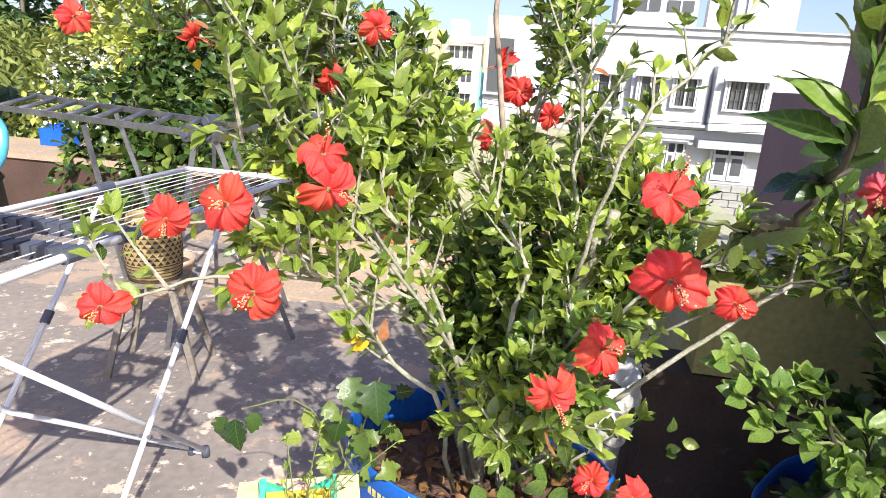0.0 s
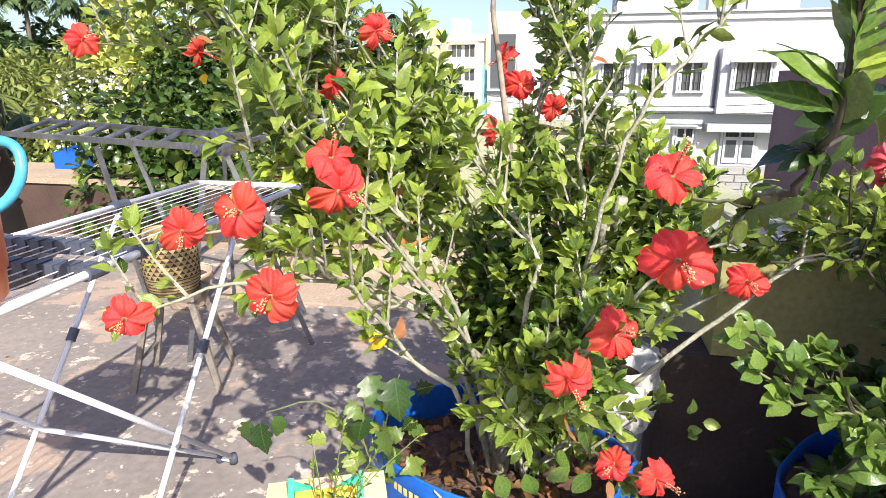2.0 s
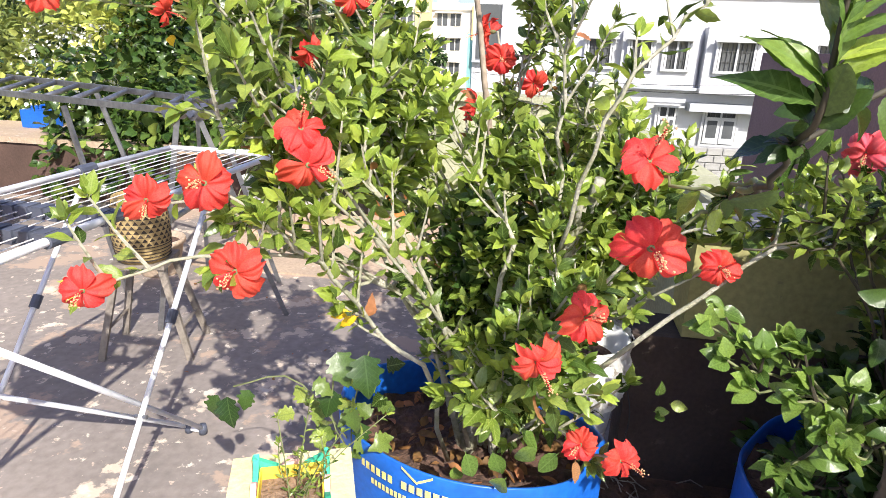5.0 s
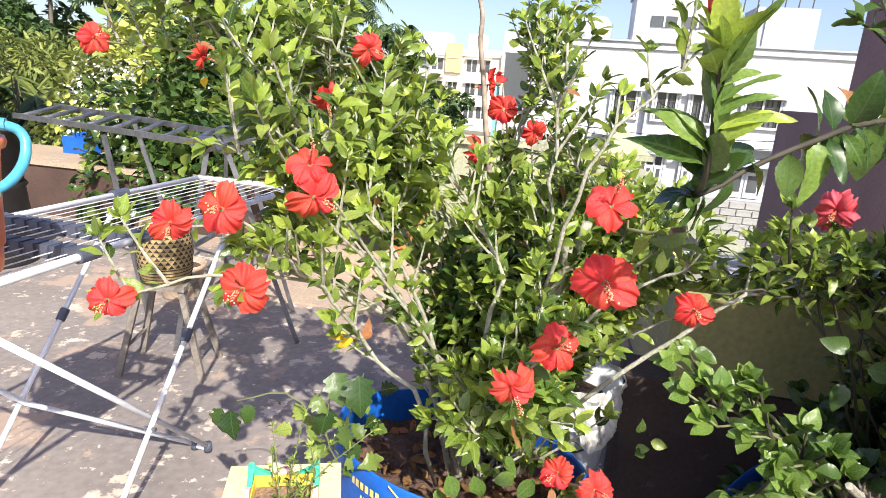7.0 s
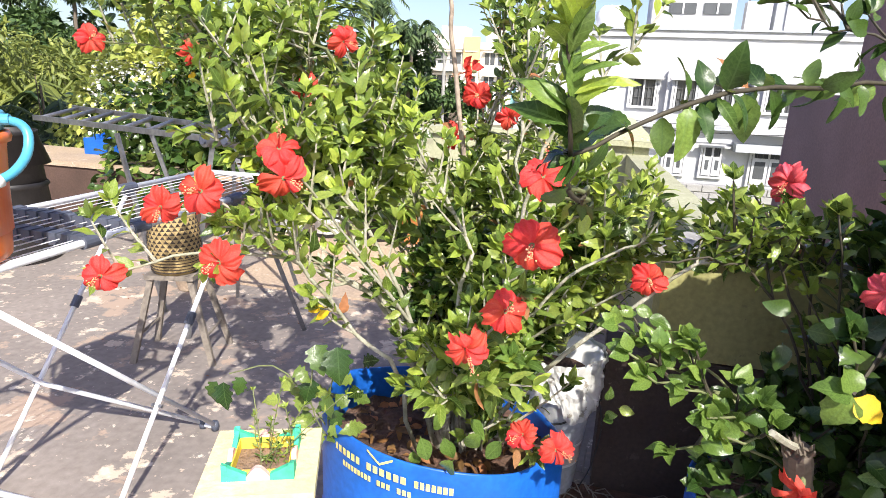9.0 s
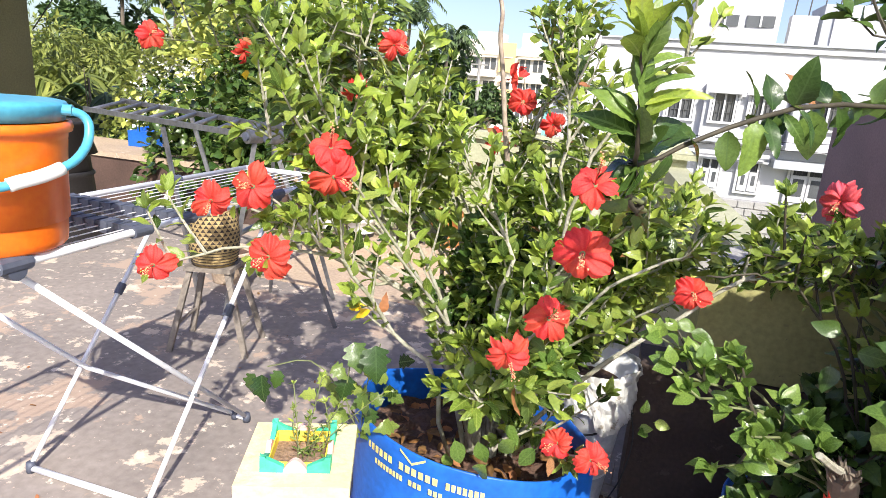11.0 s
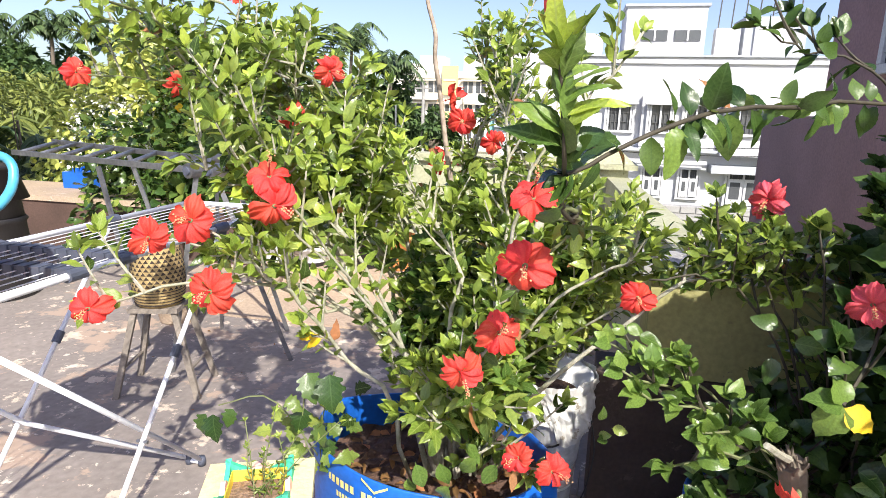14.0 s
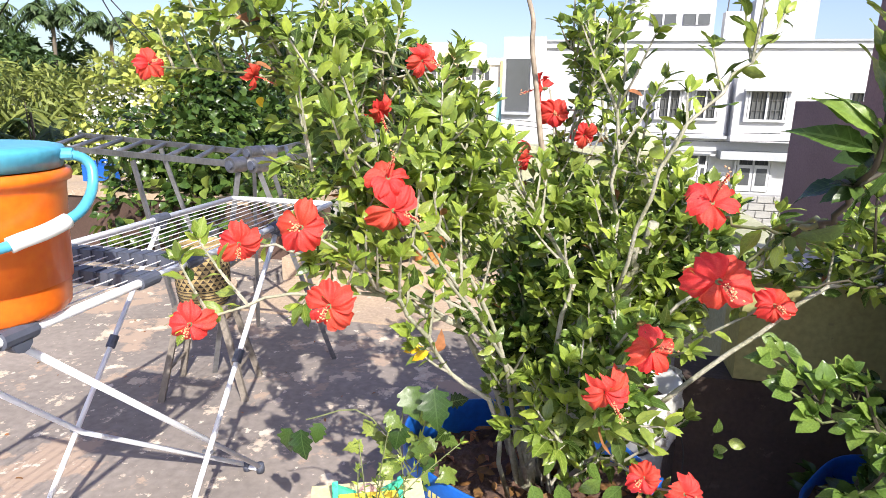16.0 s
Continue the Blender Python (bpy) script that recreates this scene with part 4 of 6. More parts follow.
# ---- the square planter ----
def square_planter():
    c = Matrix.Translation((-0.352, 0.774, 0.315)) @ Matrix.Rotation(radians(21.5), 4, "Z") @ Matrix.Diagonal((0.71, 0.71, 0.75, 1))
    o = thing("square_planter", "tall pale yellow cement planter with a painted crown rim", "planter", at=(-0.352, 0.774, 0))
    h, s = 0.30, 0.148
    b = bmesh.new()
    for z0, z1, w0, w1 in ((-0.42, -0.36, 0.150, 0.150), (-0.36, -0.33, 0.150, 0.116), (-0.33, h - 0.035, 0.116, 0.124)):
        lo = [b.verts.new(c @ Vector(p)) for p in ((-w0, -w0, z0), (w0, -w0, z0), (w0, w0, z0), (-w0, w0, z0))]
        hi = [b.verts.new(c @ Vector(p)) for p in ((-w1, -w1, z1), (w1, -w1, z1), (w1, w1, z1), (-w1, w1, z1))]
        for i in range(4):
            b.faces.new((lo[i], lo[(i + 1) % 4], hi[(i + 1) % 4], hi[i]))
        b.faces.new(lo[::-1])
        b.faces.new(hi)
    part("body", b, "planter_yellow", o)
    q = 0.075
    b = bmesh.new()
    rings = [[b.verts.new(c @ Vector((sx * w, sy * w, z))) for sx, sy in ((-1, -1), (1, -1), (1, 1), (-1, 1))] for w, z in ((q, h - 0.034), (s, h - 0.034), (s, h), (q, h))]
    for k in range(4):
        for i in range(4):
            lo, hi = rings[k], rings[(k + 1) % 4]
            b.faces.new((lo[i], lo[(i + 1) % 4], hi[(i + 1) % 4], hi[i]))
    top = part("top_slab", b, "planter_yellow", o)
    # crown: corner teeth and middle teeth on the four sides
    for k in range(4):
        rot = c @ Matrix.Rotation(radians(90 * k), 4, "Z")
        for x0, x1, mat, hh, nm in ((-0.092, -0.030, "planter_green", 0.046, "corner_tooth"), (0.030, 0.092, "planter_green", 0.046, "corner_tooth"), (-0.030, 0.030, "planter_pink", 0.036, "middle_tooth")):
            b = bmesh.new()
            n = 8
            fr, bk = [], []
            for i in range(n + 1):
                x = x0 + (x1 - x0) * i / n
                u = i / n
                top_z = h + (hh * (0.35 + 0.65 * (1 - u if x0 < -0.05 else u)) if nm == "corner_tooth" else hh * (0.25 + 0.75 * math.sin(math.pi * u)))
                fr.append((b.verts.new(rot @ Vector((x, -0.092, h + 0.0005))), b.verts.new(rot @ Vector((x, -0.090, top_z)))))
                bk.append((b.verts.new(rot @ Vector((x, -0.076, h + 0.0005))), b.verts.new(rot @ Vector((x, -0.077, top_z)))))
            for i in range(n):
                b.faces.new((fr[i][0], fr[i + 1][0], fr[i + 1][1], fr[i][1]))
                b.faces.new((bk[i][0], bk[i][1], bk[i + 1][1], bk[i + 1][0]))
                b.faces.new((fr[i][1], fr[i + 1][1], bk[i + 1][1], bk[i][1]))
            b.faces.new((fr[0][0], fr[0][1], bk[0][1], bk[0][0]))
            b.faces.new((fr[n][0], bk[n][0], bk[n][1], fr[n][1]))
            part(nm, b, mat, top, "painted green corner tooth" if nm == "corner_tooth" else "painted pink middle tooth")
        part("inner_face", boxed(-0.0735, 0.0735, -0.0755, -0.0725, h - 0.075, h + 0.02, rot), "planter_lemon", top, "bright yellow inner face")
    part("soil", boxed(-0.072, 0.072, -0.072, 0.072, h - 0.085, h - 0.012, c), "dry_soil", o, "dry reddish soil")


square_planter()


# ---- the aluminium ladder, laid out as a trestle ----
def ladder():
    o = thing("folding_ladder", "aluminium folding ladder opened as a trestle", "ladder", at=(-1.9, 2.6, 0))
    n0, n1 = Vector((-2.95, 2.72, 0.965)), Vector((-1.49, 2.30, 0.965))
    f0, f1 = Vector((-3.05, 3.10, 1.005)), Vector((-1.60, 2.63, 0.985))

    def rail(p, q, w=0.016, h=0.028, name="rail"):
        d = (q - p).normalized()
        s = d.cross(Vector((0, 0, 1))).normalized()
        u = s.cross(d)
        b = bmesh.new()
        vs = [b.verts.new(e + s * sx * w / 2 + u * sz * h / 2) for e in (p, q) for sx, sz in ((-1, -1), (1, -1), (1, 1), (-1, 1))]
        for fc in ((0, 1, 2, 3), (7, 6, 5, 4), (0, 4, 5, 1), (1, 5, 6, 2), (2, 6, 7, 3), (3, 7, 4, 0)):
            b.faces.new([vs[i] for i in fc])
        return part(name, b, "aluminium", o, bevel=0.003)
    rail(n0, n1)
    rail(f0, f1)
    for i in range(8):
        t = 0.04 + 0.90 * i / 7
        part("rung", rod(n0.lerp(n1, t), f0.lerp(f1, t), 0.012, 10), "aluminium", o, smooth=True)
    # second leaf beyond the hinge
    g0, g1 = Vector((-1.40, 2.32, 0.965)), Vector((-1.10, 3.70, 1.05))
    k0, k1 = Vector((-1.56, 2.70, 0.985)), Vector((-1.45, 3.78, 1.05))
    rail(g0, g1)
    rail(k0, k1)
    for i in range(5):
        t = 0.15 + 0.8 * i / 4
        part("rung", rod(g0.lerp(g1, t), k0.lerp(k1, t), 0.012, 10), "aluminium", o, smooth=True)
    for p in (n1 + Vector((0.0, -0.01, 0)), f1, g0, k0):
        b = tube(bmesh.new(), [p + Vector((-0.012, -0.035, 0)), p + Vector((0.012, 0.035, 0))], 0.034, 20)
        hg = part("hinge", b, "aluminium", o, "round ladder hinge")
        part("hinge_boss", tube(bmesh.new(), [p + Vector((-0.015, -0.045, 0)), p + Vector((0.015, 0.045, 0))], 0.02, 14), "grey_plastic", hg)
    for p, q in ((n1, (-1.62, 2.20, 0.0)), (f1, (-1.72, 2.78, 0.0)), (g0, (-1.14, 2.48, 0.0)), (k0, (-1.35, 2.86, 0.0)), (n0.lerp(n1, 0.52), (-1.95, 2.45, 0.0)), (f0.lerp(f1, 0.52), (-2.05, 2.95, 0.0)), (g1, (-1.10, 3.75, 0.162)), (k1, (-1.45, 3.82, 0.162))):
        rail(Vector(p) - Vector((0, 0, 0.03)), Vector(q), 0.016, 0.022, "leg")
    for a, c in (((-1.62, 2.20, 0.45), (-1.72, 2.78, 0.45)), ((-1.93, 2.47, 0.5), (-2.04, 2.94, 0.5))):
        part("rung", rod(Vector(a), Vector(c), 0.014, 8), "aluminium", o)


ladder()


# ---- basket on a wooden stool ----
def stool():
    x, y = -1.54, 2.06
    m = Matrix.Translation((x, y, 0)) @ Matrix.Rotation(radians(15), 4, "Z")
    o = thing("wooden_stool", "weathered wooden stool carrying a woven basket", "stool", at=(x, y, 0))
    for k in (-1, 0, 1):
        part("seat_board", boxed(-0.105, 0.105, k * 0.066 - 0.031, k * 0.066 + 0.031, 0.384, 0.405, m), "wood", o, bevel=0.004)
    for sx in (-1, 1):
        for sy in (-1, 1):
            foot, top = m @ Vector((sx * 0.175, sy * 0.12, 0.0)), m @ Vector((sx * 0.085, sy * 0.075, 0.383))
            b = bmesh.new()
            d = Vector((0.012, 0.004, 0)), Vector((-0.003, 0.010, 0))
            vs = [b.verts.new(e + d[0] * a + d[1] * c) for e in (foot, top) for a, c in ((-1, -1), (1, -1), (1, 1), (-1, 1))]
            for fc in ((3, 2, 1, 0), (4, 5, 6, 7), (0, 1, 5, 4), (1, 2, 6, 5), (2, 3, 7, 6), (3, 0, 4, 7)):
                b.faces.new([vs[i] for i in fc])
            part("leg", b, "wood", o, bevel=0.003)
        part("stretcher", rod(m @ Vector((sx * 0.145, -0.105, 0.13)), m @ Vector((sx * 0.145, 0.105, 0.13)), 0.007, 8), "wood", o)


def basket():
    x, y, z0 = -1.535, 2.05, 0.407
    o = thing("woven_basket", "straw basket with dark triangle weave on a stool", "basket", at=(x, y, z0))
    prof = [(0.0, 0.0), (0.088, 0.0), (0.098, 0.02), (0.105, 0.06), (0.109, 0.11), (0.108, 0.16), (0.102, 0.21), (0.093, 0.245), (0.089, 0.262), (0.083, 0.263), (0.087, 0.24), (0.099, 0.16), (0.092, 0.02), (0.0, 0.012)]
    body = part("body", lathe(bmesh.new(), prof, 40, Matrix.Translation((x, y, z0))), "cane", o, smooth=True)

    def radius(z):
        for (r0, h0), (r1, h1) in zip(prof[2:9], prof[3:9]):
            if h0 <= z <= h1:
                return r0 + (r1 - r0) * (z - h0) / (h1 - h0)
        return prof[8][0]
    for row in range(10):
        z = 0.078 + 0.0175 * row
        v, f = [], []
        n = 26
        for i in range(n):
            a = 2 * math.pi * (i + 0.5 * (row % 2)) / n
            for da, dz in ((-0.10, 0.0), (0.10, 0.0), (0.0, 0.0145)):
                rr = radius(z + dz) + 0.0022
                v.append((x + rr * math.cos(a + da), y + rr * math.sin(a + da), z0 + z + dz))
            f.append((3 * i, 3 * i + 1, 3 * i + 2))
        tagged(mesh_ob("weave_band", v, f, "cane_dark", body), "band of dark woven triangles", kind="stuff")
    for z in (0.014, 0.028, 0.042, 0.056, 0.070):
        r = radius(max(z, 0.021))
        part("weave_band", lathe(bmesh.new(), [(r - 0.004, z - 0.004), (r + 0.0035, z), (r - 0.004, z + 0.004)], 40, Matrix.Translation((x, y, z0))), "cane_dark", body)


stool()
basket()


# ---- pots, pails and small things ----
def pot(name, label, x, y, z0, r0, r1, h, mat, soil=True, bands=(), category="pot"):
    o = thing(name, label, category, at=(x, y, z0))
    t = Matrix.Translation((x, y, z0))
    body = part("body", lathe(bmesh.new(), [(0.0, 0.0), (r0, 0.0), (r0 + 0.002, 0.01), (r1 - 0.006, h - 0.03), (r1 + 0.006, h - 0.028), (r1 + 0.007, h - 0.004), (r1 + 0.003, h), (r1 - 0.006, h - 0.002), (r0, h * 0.75), (0.0, h * 0.75)], 32, t), mat, o, smooth=True)
    for z0b, z1b, m2 in bands:
        ra, rb = r0 + (r1 - r0) * z0b / h + 0.0015, r0 + (r1 - r0) * z1b / h + 0.0015
        part("band", lathe(bmesh.new(), [(ra, z0b), (rb, z1b)], 32, t), m2, body, "printed band", True)
    if soil:
        part("soil", lathe(bmesh.new(), [(0.0, h * 0.87), (r1 - 0.016, h * 0.86)], 24, t), "soil", o)
    return o


p = pot("paint_pail", "worn white paint pail used as a plant pot", 0.170, 1.60, 0.0, 0.078, 0.128, 0.49, "white_plastic", True, ((0.004, 0.13, "grey_band"), (0.14, 0.20, "pale_band"), (0.21, 0.30, "grey_band")), "pail")
part("bail", tube(bmesh.new(), spline([(0.29, 1.58, 0.40), (0.315, 1.52, 0.30), (0.30, 1.50, 0.18), (0.27, 1.49, 0.10)], 16), 0.0022, 6), "wire", p, "thin loose wire bail")
part("bail", tube(bmesh.new(), spline([(0.03, 1.58, 0.30), (0.10, 1.475, 0.315), (0.20, 1.475, 0.31), (0.31, 1.60, 0.34)], 16), 0.003, 6), "wire", p, "wire tied round the pail")
# crumpled plastic sheet folded over the upper half
v, f, n, rows = [], [], 72, 9
for i in range(rows):
    for k in range(n):
        a = 2 * math.pi * k / n
        low = 0.345 + 0.03 * math.sin(3 * a + 1) + 0.02 * math.sin(7 * a)
        z = 0.498 + (low - 0.498) * i / (rows - 1)
        c = Vector((math.cos(a) * 3, math.sin(a) * 3, z * 22))
        r = 0.139 - 0.004 * i / rows + 0.018 * noise.noise(c) + 0.010 * noise.noise(c * 2.7)
        v.append((0.170 + r * math.cos(a), 1.60 + r * math.sin(a), z + 0.012 * noise.noise(c + Vector((9, 0, 0)))))
for i in range(rows - 1):
    for k in range(n):
        f.append((i * n + k, i * n + (k + 1) % n, (i + 1) * n + (k + 1) % n, (i + 1) * n + k))
mesh_ob("torn_wrap", v, f, "dull_plastic", p, "crumpled white plastic sheet")
pot("plant_pot", "white banded plastic plant pot on the kerb", -1.87, 3.78, 0.16, 0.10, 0.135, 0.21, "white_plastic", True, ((0.125, 0.132, "grey_band"), (0.152, 0.159, "grey_band")))
pot("plant_pot", "white plastic plant pot with a black foot on the kerb", -1.585, 3.74, 0.16, 0.09, 0.105, 0.14, "white_plastic", True, ((0.001, 0.03, "black_plastic"),))
pot("plant_pot", "black plastic plant pot on the kerb", -1.22, 3.80, 0.16, 0.10, 0.12, 0.2, "black_plastic")
pot("plant_pot", "orange painted tin pot on the kerb", -0.98, 3.84, 0.16, 0.11, 0.12, 0.24, "rust_paint")
pot("plant_pot", "terracotta pot by the stool", -2.05, 2.85, 0.0, 0.10, 0.14, 0.2, "tan")
wb = pot("water_barrel", "black plastic water barrel", -3.48, 2.95, 0.0, 0.25, 0.19, 0.85, "black_plastic", False, (), "barrel")
for z, r in ((0.25, 0.236), (0.50, 0.214), (0.72, 0.198)):
    part("hoop", lathe(bmesh.new(), [(r, z - 0.02), (r + 0.014, z), (r, z + 0.02)], 32, Matrix.Translation((-3.48, 2.95, 0))), "black_plastic", wb, smooth=True)
o = thing("jerry_can", "blue plastic jerry can on the low wall", "can", at=(-4.3, 4.62, 0.47))
part("body", boxed(-4.42, -4.18, 4.53, 4.71, 0.471, 0.62), "blue_plastic", o, bevel=0.02)
part("spout", lathe(bmesh.new(), [(0.03, 0.62), (0.03, 0.65), (0.0, 0.651)], 12, Matrix.Translation((-4.35, 4.62, 0))), "blue_plastic", o)
part("grip", tube(bmesh.new(), spline([(-4.30, 4.62, 0.615), (-4.28, 4.62, 0.655), (-4.22, 4.62, 0.655), (-4.2, 4.62, 0.615)], 10), 0.011, 6), "blue_plastic", o)


# ---- hibiscus ----
def petal_mesh(seed, length=1.0):
    """One ruffled petal along +y that opens towards +z."""
    rng = np.random.default_rng(seed)
    ph, nu, nv = rng.random(4) * 6.28, 8, 18
    v, f = [], []
    for i in range(nu + 1):
        u = i / nu
        w = 0.07 + 0.42 * math.sin(min(1.0, 0.06 + u * 0.86) * math.pi * 0.60) ** 1.7
        if u > 0.8:
            w *= 1 - 1.5 * (u - 0.8)
        for j in range(nv + 1):
            s = 2 * j / nv - 1
            ruffle = 0.12 * u * math.sin(4.5 * s + ph[0] + 2 * u) + 0.085 * u * u * math.sin(11 * s + ph[1]) + 0.016 * math.sin(u * 3.0) * math.sin(24 * s + ph[3])
            x = s * w
            y = length * (u - 0.16 * u * s * s) + 0.045 * math.sin(8 * s + ph[2]) * u
            z = 0.34 * math.sin(u * 1.9) - 0.46 * u * u + ruffle + 0.20 * s * u - 0.10 * u * s * s
            v.append((x, y, z))
    k = nv + 1
    for i in range(nu):
        for j in range(nv):
            f.append((i * k + j, i * k + j + 1, (i + 1) * k + j + 1, (i + 1) * k + j))
    return v, f


PETALS = {}
for mat in ("petal", "petal_pink"):
    for s in range(4):
        v, f = petal_mesh(s)
        me = bpy.data.meshes.new("petal")
        me.from_pydata(v, [], f)
        me.materials.append(M[mat])
        me.polygons.foreach_set("use_smooth", [True] * len(me.polygons))
        PETALS[mat, s] = me


def column_mesh():
    b = bmesh.new()
    tube(b, spline([(0, 0, 0.0), (0, 0.02, 0.5), (0, -0.06, 1.05), (0, -0.16, 1.45)], 10), [0.05, 0.045, 0.04, 0.037, 0.034, 0.032, 0.03, 0.028, 0.026, 0.024], 8)
    me = bpy.data.meshes.new("pistil")
    b.to_mesh(me)
    b.free()
    me.materials.append(M["pistil"])
    a = bmesh.new()
    rng = np.random.default_rng(5)
    path = spline([(0, 0.0, 0.75), (0, -0.06, 1.05), (0, -0.16, 1.45)], 30)
    for p in path:
        for _ in range(2):
            d = Vector(rng.normal(size=3)).normalized()
            bmesh.ops.create_icosphere(a, subdivisions=1, radius=0.024, matrix=Matrix.Translation(p + d * 0.09))
    for _ in range(5):
        d = Vector((rng.normal() * 0.1, rng.normal() * 0.1, 0.1))
        bmesh.ops.create_icosphere(a, subdivisions=1, radius=0.04, matrix=Matrix.Translation(path[-1] + d))
    ma = bpy.data.meshes.new("stamen")
    a.to_mesh(ma)
    a.free()
    ma.materials.append(M["anther"])
    return me, ma


PISTIL, ANTHERS = column_mesh()


def calyx_mesh():
    b = bmesh.new()
    lathe(b, [(0.02, -0.30), (0.10, -0.22), (0.13, -0.05), (0.10, 0.08), (0.04, 0.10)], 10)
    me = bpy.data.meshes.new("flower")
    b.to_mesh(me)
    b.free()
    me.materials.append(M["twig"])
    return me


CALYX = calyx_mesh()


def flower(plant, p, normal, r=0.055, spin=0.0, mat="petal", open_=1.0, seed=0):
    """An open bloom at p that faces the normal: calyx with five petals, column and anthers."""
    n = Vector(normal).normalized()
    q = n.to_track_quat("Z", "Y").to_matrix().to_4x4()
    m = Matrix.Translation(p) @ q @ Matrix.Rotation(spin, 4, "Z") @ Matrix.Diagonal((r, r, r, 1))
    fl = new("flower", CALYX)
    adopt(fl, plant)
    fl.matrix_basis = m
    tagged(fl, "red hibiscus bloom" if mat == "petal" else "pink hibiscus bloom")
    rng = random.Random(seed)
    for k in range(5):
        o = new("petal", PETALS[mat, (k + seed) % 4])
        o.parent = fl
        tilt = (1 - open_) * 55 + rng.uniform(-24, 20) + 6 * (k % 2)
        o.matrix_basis = Matrix.Rotation(radians(72 * k + rng.uniform(-13, 13)), 4, "Z") @ Matrix.Rotation(radians(tilt), 4, "X") @ Matrix.Rotation(radians(10), 4, "Y") @ Matrix.Diagonal((1, rng.uniform(0.84, 1.12), rng.uniform(0.8, 1.3), 1))
    for me, nm in ((PISTIL, "pistil"), (ANTHERS, "stamen")):
        o = new(nm, me)
        o.parent = fl
        o.matrix_basis = Matrix.Rotation(-spin, 4, "Z") @ Matrix.Diagonal((1, 1, 1.05, 1))
    return fl


def crowds_bloom(p, d, size):
    """True for a leaf that would press on a bloom from its open side, towards the terrace and the light."""
    for c, rad, n, _ in BLOOMS.values():
        c = Vector(c)
        away = (Vector((0.1, -0.1, 1.26)) - c).normalized()
        for q in (Vector(p), Vector(p) + Vector(d).normalized() * size):
            v = q - c
            for way, reach in ((away, 0.32), (SUN_DIR, 0.22)):
                along = v.dot(way)
                if -0.02 < along < reach and (v - way * along).length < rad * 0.9:
                    return True
    return False


